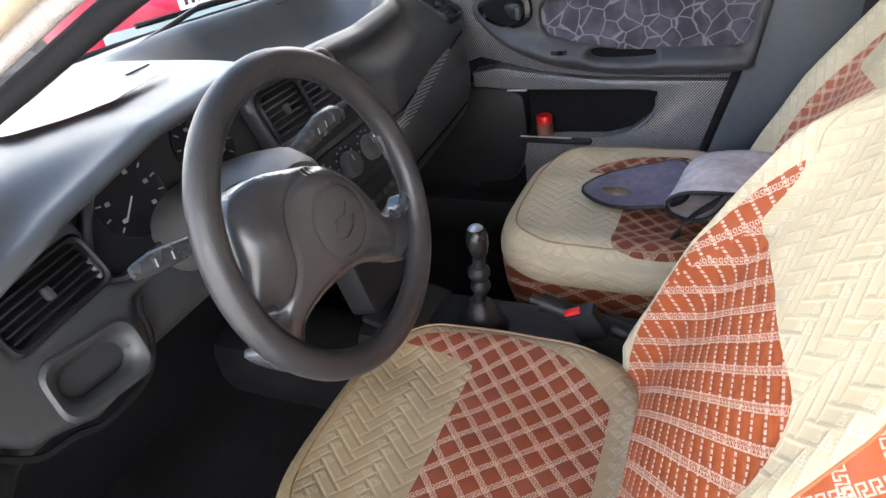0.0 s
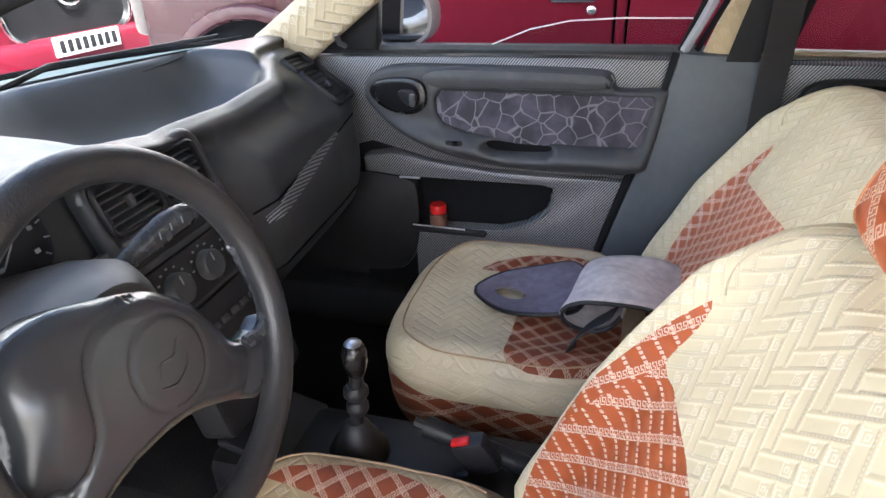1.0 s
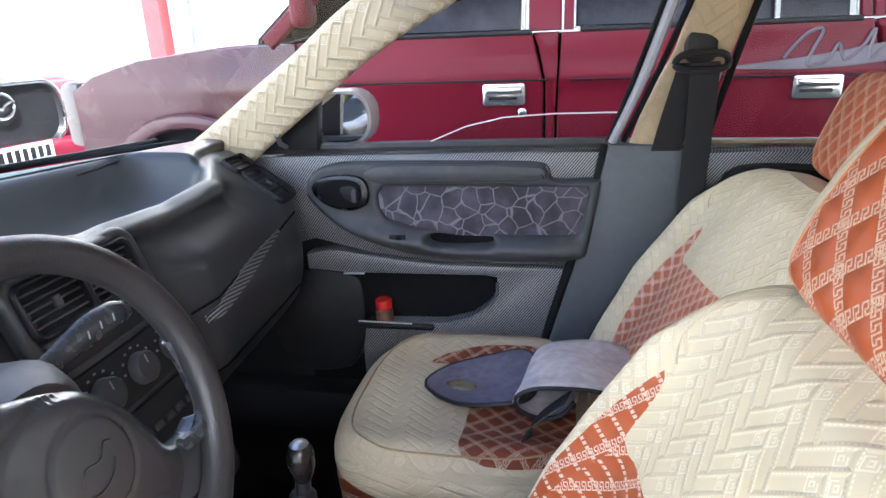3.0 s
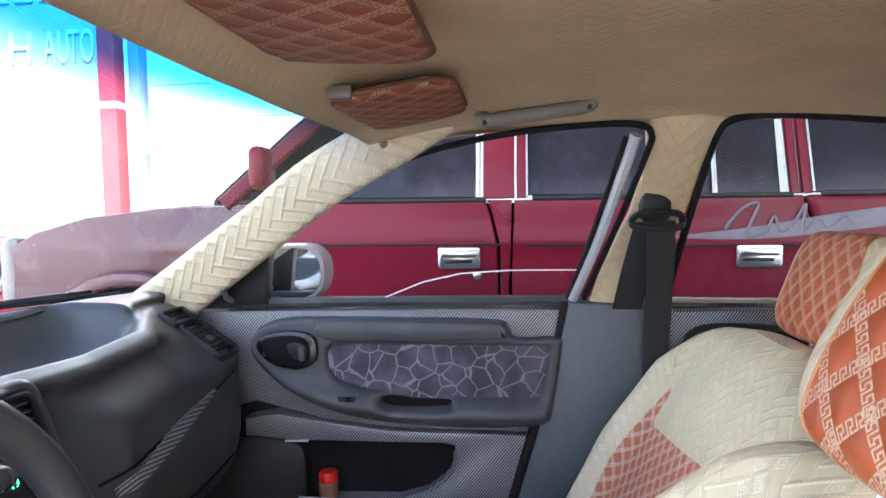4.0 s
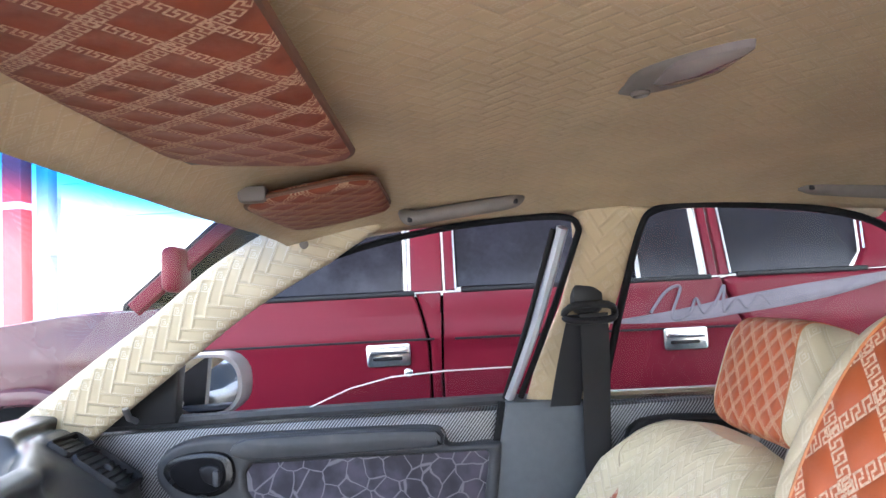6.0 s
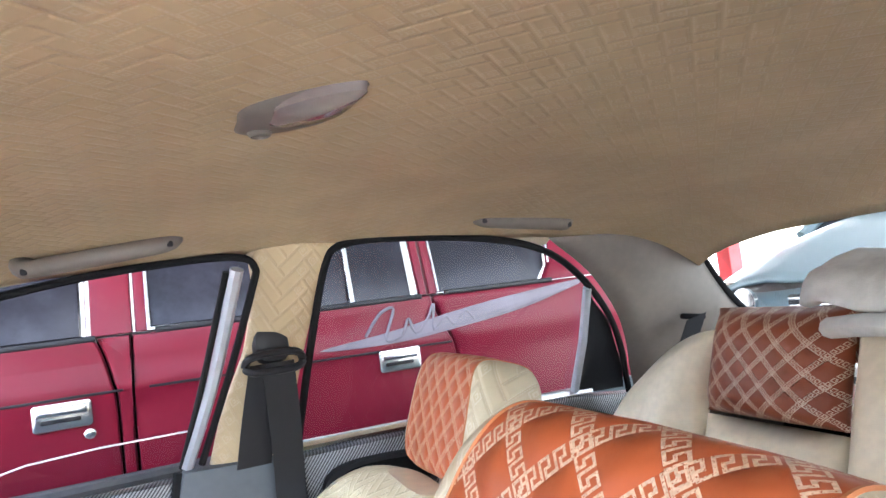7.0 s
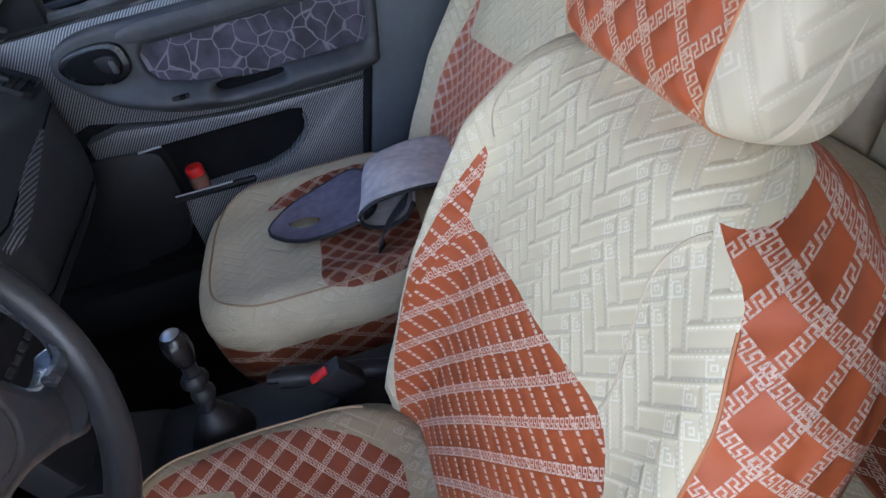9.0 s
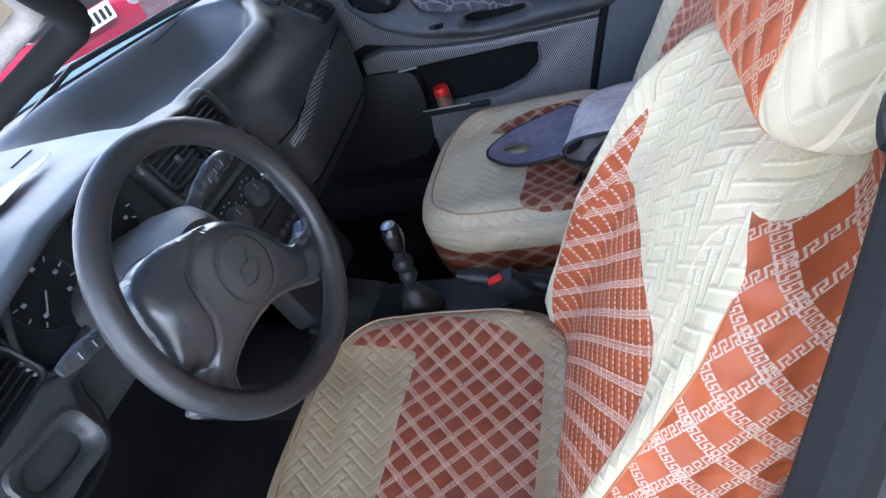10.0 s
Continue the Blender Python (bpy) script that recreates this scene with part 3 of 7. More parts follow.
side_beam("a_pillar_passenger", [(-0.640, 0.706, 0.918), (-0.584, 0.690, 0.952), (-0.46, 0.650, 1.032), (-0.335, 0.610, 1.111), (-0.206, 0.567, 1.195), (-0.052, 0.531, 1.270), (0.05, 0.512, 1.306)],
          [0.062, 0.061, 0.057, 0.053, 0.053, 0.050, 0.028], 0.018, BEIGE_PILLAR, "beige quilted leatherette windscreen pillar cover")
BINDING = worn("grey_binding", (0.36, 0.33, 0.31), 0.7, grain=260.0, depth=0.003, vary=0.3)
PILLAR_D = [Vector(p) for p in ((-0.70, -0.625, 0.93), (-0.584, -0.577, 0.965), (-0.464, -0.537, 1.012), (-0.339, -0.497, 1.071), (-0.210, -0.454, 1.136), (-0.110, -0.434, 1.175), (-0.062, -0.440, 1.194), (-0.018, -0.505, 1.238), (0.03, -0.570, 1.290))]
part("a_pillar_driver", tube(smooth_line(PILLAR_D, 8), 0.0105, 10), RUBBER, None, "black rubber edge of the driver's windscreen pillar", category="pillar trim", kind="structure")
part("a_pillar_binding", tube(smooth_line([p + Vector((-0.009, -0.014, 0.021)) for p in PILLAR_D], 8), 0.011, 10), BINDING, None, "pale stitched binding on the driver's windscreen pillar", category="pillar trim", kind="structure")
part("a_pillar_skin", tube(smooth_line([p + Vector((-0.022, -0.035, 0.050)) for p in PILLAR_D], 8), 0.030, 12), BEIGE_PLAIN, None, "beige outer face of the driver's windscreen pillar", category="pillar trim", kind="structure")
for s in (1, -1):
    back = 0.0 if s > 0 else 0.10
    side_beam("b_pillar_upper", [(0.365 + back, s * 0.700, 0.93), (0.385 + back, s * 0.665, 1.02), (0.415 + back, s * 0.615, 1.12), (0.438 + back, s * 0.568, 1.22), (0.450 + back, s * 0.530, 1.30)],
              [0.064, 0.058, 0.048, 0.050, 0.075], 0.016, BEIGE_POST, "beige quilted cover on the upper centre pillar", flip=s)

# lower centre pillar trims
for s in (1, -1):
    out = [(0.262, 0.952), (0.435, 0.947), (0.44, 0.80), (0.45, 0.60), (0.47, 0.30), (0.10, 0.30), (0.148, 0.52), (0.215, 0.75)]
    bm = slab([Vector(p) + Vector((0.0 if s > 0 else 0.13, 0)) for p in out], s * 0.665, s * (0.76 if s > 0 else 0.83), 0.012, at=lambda a, d, b: (a, d, b))
    part("b_pillar_lower", bm, PILLAR_GREY, None, "smooth blue-grey plastic lower centre pillar trim", category="pillar trim", kind="structure")

for s in (1, -1):
    part("pillar_gap", tube(smooth_line([(x + (0.0 if s > 0 else 0.13), s * y, z) for x, y, z in ((0.258, 0.684, 0.950), (0.240, 0.680, 0.86), (0.209, 0.676, 0.75), (0.142, 0.676, 0.52), (0.094, 0.676, 0.30))], 6), 0.010, 8), RUBBER, None, "black door seal along the centre pillar", category="door seal", kind="structure")

# roof rails over the doors
for s in (1, -1):
    rail = smooth_line([(-0.09, s * 0.553, 1.272), (0.1, s * 0.553, 1.298), (0.3, s * 0.553, 1.312), (0.55, s * 0.552, 1.317), (0.8, s * 0.553, 1.302), (0.93, s * 0.565, 1.274)], 6)
    part("roof_rail", tube(rail, 0.024, 10), BEIGE_PLAIN, None, "beige padded rail over the doors", category="roof rail", kind="structure")

# rear quarter trims between the door opening and the rear window
for s in (1, -1):
    fore = smooth_line([Vector((x, s * (SIDE(z) - 0.006), z)) for x, z in ((0.92, 1.258), (1.02, 1.190), (1.10, 1.108), (1.145, 1.035), (1.175, 0.96), (1.185, 0.90), (1.18, 0.75))], 5)
    aft = smooth_line([(1.262, s * 0.545, 1.262), (1.285, s * 0.540, 1.20), (1.325, s * 0.535, 1.13), (1.375, s * 0.530, 1.07), (1.44, s * 0.525, 1.01), (1.52, s * 0.52, 0.95), (1.56, s * 0.52, 0.80)], 5)
    rows = []
    for g in np.linspace(0, 1, 7):
        rows.append([a.lerp(b, float(g)) - Vector((0, s * 0.022 * math.sin(math.pi * float(g)), 0)) for a, b in zip(fore, aft)])
    v, f = loft(rows, closed=False, cap=False)
    ob = mesh_part("quarter_trim", v, f, GREY_TRIM, None, None, "taupe-grey trim panel beside the rear window", category="quarter trim", kind="structure")
    ob.modifiers.new("thickness", "SOLIDIFY").thickness = 0.010
    part("window_seal", tube(aft[:-5], 0.007, 8), RUBBER, None, "black seal at the rear window's edge", category="window seal", kind="structure")

part("parcel_shelf", rbox((0.32, 1.2, 0.03), (1.46, 0, 0.90), 0.01), GREY_TRIM, None, "grey rear parcel shelf under the window", category="shelf", kind="structure")


def pane(name, corners, mat, label, n=14, bow=0.0, axis=(1, 0, 0), thick=0.004):
    """A bowed pane between four corners: bottom two, then top two; uv runs 0 to 1."""
    a, b, c, d = (Vector(p) for p in corners)
    rows, uv = [], []
    for i in range(n + 1):
        fv = i / n
        row = []
        for k in range(n + 1):
            fu = k / n
            p = a.lerp(b, fu).lerp(d.lerp(c, fu), fv)
            row.append(p + Vector(axis) * bow * (4 * fu * (1 - fu)) * (1 - 0.55 * fv))
            uv.append((fu, fv))
        rows.append(row)
    v, f = loft(rows, closed=False, cap=False)
    ob = mesh_part(name, v, f, mat, None, uv, label, category="window", kind="structure")
    ob.visible_shadow = False
    return ob


pane("window_1", [(-0.63, -0.69, 0.955), (-0.63, 0.69, 0.955), (-0.055, 0.545, 1.338), (-0.055, -0.545, 1.338)], WINDSCREEN,
     "curved windscreen with a blue tinted band along its top", bow=-0.30)
pane("window_2", [(1.56, 0.53, 0.94), (1.56, -0.53, 0.94), (1.265, -0.54, 1.262), (1.265, 0.54, 1.262)], CLEAR, "rear window of the car", bow=0.06)

# black seal along the windscreen's foot, wiper cowl
cowl = smooth_line([(-0.66, 0.72, 0.957), (-0.80, 0.45, 0.952), (-0.90, 0.15, 0.95), (-0.92, 0.0, 0.95), (-0.90, -0.15, 0.95), (-0.80, -0.45, 0.952), (-0.66, -0.72, 0.957)], 8)
part("windscreen_cowl", tube(cowl, 0.020, 8, flat=0.5), RUBBER, None, "black rubber cowl along the windscreen's foot", category="cowl", kind="structure")
# bonnet of this car beyond the glass, low
rings = []
for i in range(9):
    f = i / 8
    rings.append([Vector((-0.93 - 0.9 * f + 0.22 * abs(k / 8 - 1) ** 2 * (1 - f * 0.4), -0.80 + 1.60 * k / 16, 0.90 - 0.16 * f * f - 0.03 * abs(k / 8 - 1) ** 3)) for k in range(17)])
v, f = loft(rings, closed=False, cap=False)
mesh_part("bonnet", v, f, SILVER_PAINT, None, None, "silver bonnet of the car below the windscreen", category="bonnet", kind="structure")
# boot and nose, which close the body behind and before
part("boot_lid", rbox((0.40, 1.56, 0.035), (1.755, 0, 0.885), 0.012), SILVER_PAINT, None, "silver boot lid behind the rear window", category="boot lid", kind="structure")
part("tail_panel", rbox((0.05, 1.60, 0.60), (1.93, 0, 0.56), 0.02), SILVER_PAINT, None, "silver tail panel of the car", category="car body", kind="structure")
part("nose_panel", rbox((0.05, 1.60, 0.46), (-1.83, 0, 0.49), 0.02), SILVER_PAINT, None, "silver front panel of the car below the bonnet", category="car body", kind="structure")
wiper = thing("wiper", "black windscreen wiper lying along the cowl", "wiper", (-0.85, 0.40, 0.965))
part("arm", tube([(0.05, -0.35, 0.0), (-0.02, -0.1, 0.012), (0.12, 0.24, 0.012)], 0.006, 6), BLACK, wiper)
part("blade", tube([(-0.09, -0.22, 0.004), (0.0, 0.0, 0.006), (0.17, 0.26, 0.006)], 0.008, 6, flat=0.7), RUBBER, wiper)


# ---- dashboard ----
CLUSTER_BLACK = worn("cluster_face", (0.010, 0.011, 0.013), 0.40, grain=0, vary=0.02, spec=0.25)
PRINT_GREY = worn("printed_marks", (0.26, 0.27, 0.29), 0.5, grain=0, vary=0.1)
dash = thing("dashboard", "dark grey moulded plastic dashboard, dusty and worn", "dashboard", (0, 0, 0))


def dash_profile(y):
    """The dashboard's section at y: from the windscreen's foot over the top and down the face."""
    base = interp(y, [-0.70, -0.45, -0.15, 0.15, 0.45, 0.70], [-0.66, -0.80, -0.90, -0.90, -0.80, -0.66])
    hood = max(0.0, 1 - ((y + 0.31) / 0.26) ** 2) ** 0.5 if abs(y + 0.31) < 0.26 else 0.0
    lip_x = interp(y, [-0.70, -0.60, -0.50, -0.40, -0.15, -0.04, 0.10, 0.40, 0.48, 0.55, 0.63, 0.70], [-0.44, -0.40, -0.385, -0.39, -0.40, -0.43, -0.455, -0.455, -0.50, -0.545, -0.55, -0.56])
    lip_z = interp(y, [-0.70, -0.60, -0.48, -0.33, -0.18, -0.06, 0.05, 0.25, 0.45, 0.58, 0.65, 0.68, 0.70], [0.86, 0.905, 0.950, 0.978, 0.980, 0.962, 0.938, 0.928, 0.940, 0.952, 0.950, 0.938, 0.92])
    face_x = interp(y, [-0.70, -0.65, -0.61, -0.08, -0.02, 0.11, 0.16, 0.22, 0.50, 0.62, 0.70], [-0.40, -0.42, -0.46, -0.462, -0.462, -0.462, -0.43, -0.405, -0.410, -0.418, -0.455])
    cut = interp(y, [-0.62, -0.57, 0.10, 0.16], [0.0, 1.0, 1.0, 0.0])
    low = interp(y, [-0.70, -0.20, 0.0, 0.16, 0.70], [0.045, 0.06, 0.03, 0.03, 0.015])
    g = (y - 0.215) / 0.285
    scoop = (1 - g ** 4) ** 0.7 if abs(g) < 1 else 0.0
    pts = [(base, 0.955), (base + 0.07, 0.968), (base * 0.76 + lip_x * 0.24 + 0.01, 0.974 - 0.012 * scoop),
           (base * 0.52 + lip_x * 0.48, 0.974 - 0.098 * scoop + 0.004 * hood), (base * 0.22 + lip_x * 0.78, 0.970 - 0.116 * scoop + 0.010 * hood),
           (lip_x - 0.030, lip_z + 0.004 - 0.004 * scoop), (lip_x - 0.006, lip_z + 0.001), (lip_x + 0.010 - 0.006 * cut, lip_z - 0.013), (lip_x + 0.012 - (0.105 - 0.03 * (y > 0)) * cut, lip_z - 0.042 + 0.020 * cut),
           (face_x + 0.012, 0.85), (face_x + low * 0.7, 0.79), (face_x + low, 0.73), (face_x + low - 0.01, 0.66), (face_x + low - 0.05, 0.60), (face_x - 0.18, 0.565), (face_x - 0.34, 0.55)]
    k = interp(y, [0.44, 0.54], [0.0, 1.0])
    slope = [(lip_x + 0.030, lip_z - 0.020), (lip_x + 0.085, lip_z - 0.058), (face_x + 0.010, 0.842)]
    pts[7:10] = [(p[0] * (1 - k) + q[0] * k, p[1] * (1 - k) + q[1] * k) for p, q in zip(pts[7:10], slope)]
    k = interp(y, [-0.16, -0.10], [1.0, 0.0])
    knee = [(face_x + 0.012, 0.85), (face_x + 0.04, 0.79), (face_x + 0.052, 0.752), (face_x + 0.03, 0.728), (face_x - 0.04, 0.715), (face_x - 0.12, 0.70), (face_x - 0.34, 0.66)]
    pts[-7:] = [(p[0] * (1 - k) + q[0] * k, p[1] * (1 - k) + q[1] * k) for p, q in zip(pts[-7:], knee)]
    return smooth_line([Vector((a, 0, b)) for a, b in pts], 4)


def dash_z(x, y):
    """The height of the dashboard's top."""
    prof = dash_profile(y)
    for p, q in zip(prof, prof[1:]):
        if p.x <= x <= q.x:
            return p.z + (q.z - p.z) * (x - p.x) / max(1e-6, q.x - p.x)
    return prof[0].z


def face_at(y, z):
    """A point of the dashboard's face at that height."""
    prof = dash_profile(y)
    for p, q in zip(prof[28:], prof[29:]):
        if p.z >= z >= q.z:
            r = p.lerp(q, (p.z - z) / max(1e-6, p.z - q.z))
            return Vector((r.x, y, z))
    return Vector((prof[40].x, y, z))


rows, uv = [], []
for i in range(113):
    y = -0.69 + 1.38 * i / 112
    row = [Vector((p.x, y, p.z)) for p in dash_profile(y)]
    rows.append(row)
    uv += [(y, k * 0.02) for k in range(len(row))]
v, f = loft(rows, closed=False, cap=False)
mesh_part("shell", v, f, DASH, dash, uv, "dark grey grained dashboard moulding")


def on_dash(y, s):
    """A point of the dashboard's skin."""
    prof = dash_profile(y)
    k = min(int(s * (len(prof) - 1)), len(prof) - 2)
    p = prof[k].lerp(prof[k + 1], s * (len(prof) - 1) - k)
    return Vector((p.x, y, p.z))




def lean(p, at, tilt=-20, turn=0):
    """Local (across, outwards, up) of a leaning panel into space; across is +y, outwards +x."""
    q = Matrix.Rotation(radians(turn), 3, "X") @ Vector((p[1], p[0], p[2]))
    return Matrix.Rotation(radians(tilt), 3, "Y") @ q + Vector(at)


def leaning(bm, at, tilt=-20, turn=0):
    for w in bm.verts:
        w.co = lean(w.co, at, tilt, turn)
    return bm


def rounded(w, h, r, n=5, cx=0.0, cy=0.0):
    out = []
    for k, (sx, sy) in enumerate(((1, 1), (-1, 1), (-1, -1), (1, -1))):
        for i in range(n + 1):
            a = (k + i / n) * math.pi / 2
            out.append(Vector((cx + sx * (w / 2 - r) + r * math.cos(a), cy + sy * (h / 2 - r) + r * math.sin(a))))
    return out


def vent(parent, w, h, at, tilt, turn, slats, knob=True, slat_mat=None):
    """An air vent: a bezel, slanted slats and a near-black sheet as throat shade."""
    r = min(w, h) * 0.22
    bez = part("vent", leaning(lofted([[(p[0], d, p[1]) for p in rounded(w + g, h + g, r)] for g, d in ((0.012, -0.01), (0.012, 0.004), (0.006, 0.008), (0.0, 0.006), (-0.004, -0.028))], cap=False), at, tilt, turn), BLACK, parent, "black louvred air vent")
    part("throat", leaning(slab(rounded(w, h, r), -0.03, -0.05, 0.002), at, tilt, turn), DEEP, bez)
    for k in range(slats):
        z = -h / 2 + h * (k + 0.5) / slats
        part("slat", leaning(rbox((w - 0.006, 0.022, 0.0035), (0, -0.008, z), 0.0012, Matrix.Rotation(radians(-24), 4, "X")), at, tilt, turn), slat_mat or PLASTIC, bez)
    if knob:
        part("vent_knob", leaning(rbox((0.010, 0.010, 0.016), (0, 0.004, 0), 0.003), at, tilt, turn), PLASTIC, bez)
    return bez


# driver's face and centre stack: one leaning plane
F0 = (-0.44, 0.0, 0.90)


def on_face(y, z, h=0.0):
    """A point of the leaning plane at that y and height, lifted by h."""
    return lean((y, h, (z - 0.90) / math.cos(radians(20))), F0)


def face_box(size, y, z, h, bevel=0.001, turn=0):
    bm = rbox(size, (0, h, 0), bevel)
    return leaning(bm, on_face(y, z), -20, turn)


def turned(w, h, r, cy, cz, turn):
    ca, sa = math.cos(radians(turn)), math.sin(radians(turn))
    return [(cy + p.x * ca - p.y * sa, cz + (p.x * sa + p.y * ca) * math.cos(radians(20))) for p in rounded(w, h, r)]


SURROUND = [(-0.64, 0.80), (-0.60, 0.760), (-0.566, 0.750), (-0.535, 0.738), (-0.476, 0.743), (-0.447, 0.766), (-0.436, 0.795), (-0.425, 0.812), (-0.38, 0.816), (-0.25, 0.818), (-0.11, 0.818),
            (-0.10, 0.835), (-0.13, 0.836), (-0.18, 0.839), (-0.253, 0.838), (-0.343, 0.832), (-0.415, 0.829), (-0.436, 0.838), (-0.443, 0.860), (-0.424, 0.896), (-0.428, 0.918), (-0.46, 0.925), (-0.53, 0.908), (-0.62, 0.875)]
V_SIDE, V_TRAY = (-0.497, 0.866), (-0.506, 0.778)
v, f, u = plate(SURROUND, [turned(0.128, 0.060, 0.014, *V_SIDE, 5), turned(0.086, 0.044, 0.021, *V_TRAY, -6)], on_face, 0.006, 0.008, 0.02)
mesh_part("vent_surround", v, f, DASH, dash, u, "grey moulded panel round the side vent")
vent(dash, 0.122, 0.056, on_face(*V_SIDE, -0.004), -20, 5, 6, slat_mat=BLACK)
part("coin_tray", leaning(lofted([[(p[0], d, p[1]) for p in rounded(0.086 + g, 0.044 + g, 0.021)] for g, d in ((0.030, -0.008), (0.030, 0.003), (0.022, 0.006), (0.008, 0.003), (0.0, -0.004), (-0.008, -0.012))], cap=False), on_face(*V_TRAY), -20, -6), DASH, dash, "grey recessed coin tray")
part("coin_slot", leaning(lofted([[(p[0], d, p[1]) for p in rounded(0.080, 0.038, 0.018)] for d in (-0.010, -0.034)], cap=False), on_face(*V_TRAY), -20, -6), BLACK, dash)
# near-black floor gives the coin slot its shade
part("slot_floor", leaning(slab(rounded(0.082, 0.040, 0.018), -0.034, -0.038, 0.001), on_face(*V_TRAY), -20, -6), DEEP, dash)
seam = [on_face(y, z, 0.0) for y, z in ((-0.64, 0.790), (-0.605, 0.752), (-0.566, 0.743), (-0.533, 0.731), (-0.472, 0.736), (-0.441, 0.762), (-0.430, 0.793), (-0.419, 0.808))]
part("panel_seam", tube(smooth_line(seam, 5), 0.004, 6), DEEP, dash)

# instrument cluster
CLUSTER = round_poly([(-0.437, 0.859), (-0.415, 0.897), (-0.373, 0.936), (-0.323, 0.960), (-0.25, 0.972), (-0.16, 0.966), (-0.108, 0.938), (-0.088, 0.897), (-0.086, 0.864), (-0.112, 0.846), (-0.18, 0.844), (-0.253, 0.843), (-0.343, 0.838), (-0.419, 0.833)], 4)
clus = part("instrument_panel", lofted([[on_face(a, b, h) for a, b in CLUSTER] for h in (-0.030, -0.016)]), CLUSTER_BLACK, dash, "dark instrument cluster under the hood")
part("cluster_bezel", tube([on_face(a, b, -0.008) for a, b in CLUSTER], 0.0055, 8, closed=True), DASH, clus, "grey cluster surround")
for cy, cz, r in ((-0.345, 0.899, 0.050), (-0.205, 0.905, 0.050)):
    dial = part("dial_face", lofted([[on_face(cy + rr * math.sin(a * math.tau / 32), cz + rr * math.cos(a * math.tau / 32) * 0.94, h) for a in range(32)] for rr, h in ((r, -0.018), (r, -0.013), (r * 0.96, -0.0145))]), CLUSTER_BLACK, clus)
    for q in range(11):
        a = radians(-130 + 26 * q)
        part("tick", tube([on_face(cy + r * e * math.sin(a), cz + r * e * math.cos(a) * 0.94, -0.0125) for e in (0.80, 0.93)], 0.0011, 5), PRINT_GREY, dial)
        if q % 2 == 0:
            part("numeral", face_box((0.0065, 0.001, 0.005), cy + r * 0.62 * math.sin(a), cz + r * 0.58 * math.cos(a), -0.0135, 0.0004), PRINT_GREY, dial)
    part("needle", tube([on_face(cy, cz, -0.010), on_face(cy - 0.022, cz - 0.018, -0.010)], 0.0011, 6), PRINT_GREY, dial)
part("telltale", face_box((0.004, 0.002, 0.004), -0.272, 0.880, -0.0145, 0.001), RED_LED, clus)
for k in range(4):
    part("cluster_print", face_box((0.008, 0.001, 0.0025), -0.290 + 0.012 * k, 0.862, -0.0145, 0.0003), PRINT_GREY, clus)

# centre stack
STACK = [(p.x + 0.008, (p.y) * 0.94 + 0.812) for p in rounded(0.246, 0.272, 0.03)]
VENTS = ((-0.046, 0.888), (0.058, 0.888))
v, f, u = plate(STACK, [turned(0.100, 0.068, 0.012, y, z, 0) for y, z in VENTS], lambda a, b, h: on_face(a, b, h + 0.004), 0.006, 0.010, 0.02)
mesh_part("stack_panel", v, f, DASH, dash, u, "grey centre stack surround")
for y, z in VENTS:
    vent(dash, 0.095, 0.064, on_face(y, z, 0.0), -20, 0, 6)
part("vent_trim", face_box((0.215, 0.010, 0.008), 0.008, 0.8475, 0.006, 0.003), PILLAR_GREY, dash, "pale bar under the vents")
trim = part("display_strip", face_box((0.212, 0.012, 0.030), 0.008, 0.826, 0.006, 0.004), BLACK, dash, "black strip with a small green clock")
UPRIGHT = Matrix(((0, -math.sin(radians(20)), math.cos(radians(20)), 0), (1, 0, 0, 0), (0, math.cos(radians(20)), math.sin(radians(20)), 0), (0, 0, 0, 1)))
lettering("clock_digit", "19", 0.0140, on_face(0.024, 0.830, 0.0125), GREEN_LED, trim, UPRIGHT, 0.0003)
heat = part("heater_panel", face_box((0.216, 0.012, 0.075), 0.008, 0.768, 0.006, 0.006), BLACK, dash, "black heater control panel")
for k in range(3):
    cy, cz = 0.008 + 0.070 * (k - 1), 0.766
    kn = part("dial", lofted([[on_face(cy + r * math.cos(a * math.tau / 24), cz + r * 0.94 * math.sin(a * math.tau / 24), h) for a in range(24)] for r, h in ((0.023, 0.010), (0.0215, 0.024), (0.019, 0.027))]), PLASTIC, heat)
    part("dial_mark", face_box((0.002, 0.002, 0.012), cy, cz + 0.010, 0.027, 0.0003), PRINT_GREY, kn)
    for q in range(7):
        a = math.pi * (0.05 + 0.15 * q)
        part("print_mark", face_box((0.0045, 0.001, 0.003), cy + 0.030 * math.cos(a), cz + 0.029 * math.sin(a), 0.0123, 0.0003), PRINT_GREY, heat)
radio = part("radio", face_box((0.19, 0.012, 0.046), 0.008, 0.706, 0.006, 0.003), BLACK, dash, "black car radio with small buttons")
for k in range(7):
    part("button", face_box((0.016, 0.006, 0.009), -0.062 + 0.024 * k, 0.693, 0.013, 0.002), PLASTIC, radio)
part("console_front", leaning(slab(rounded(0.22, 0.16, 0.02), 0.0, -0.05, 0.008), (-0.352, 0.03, 0.60), -14), BLACK, dash, "dark lower console front")

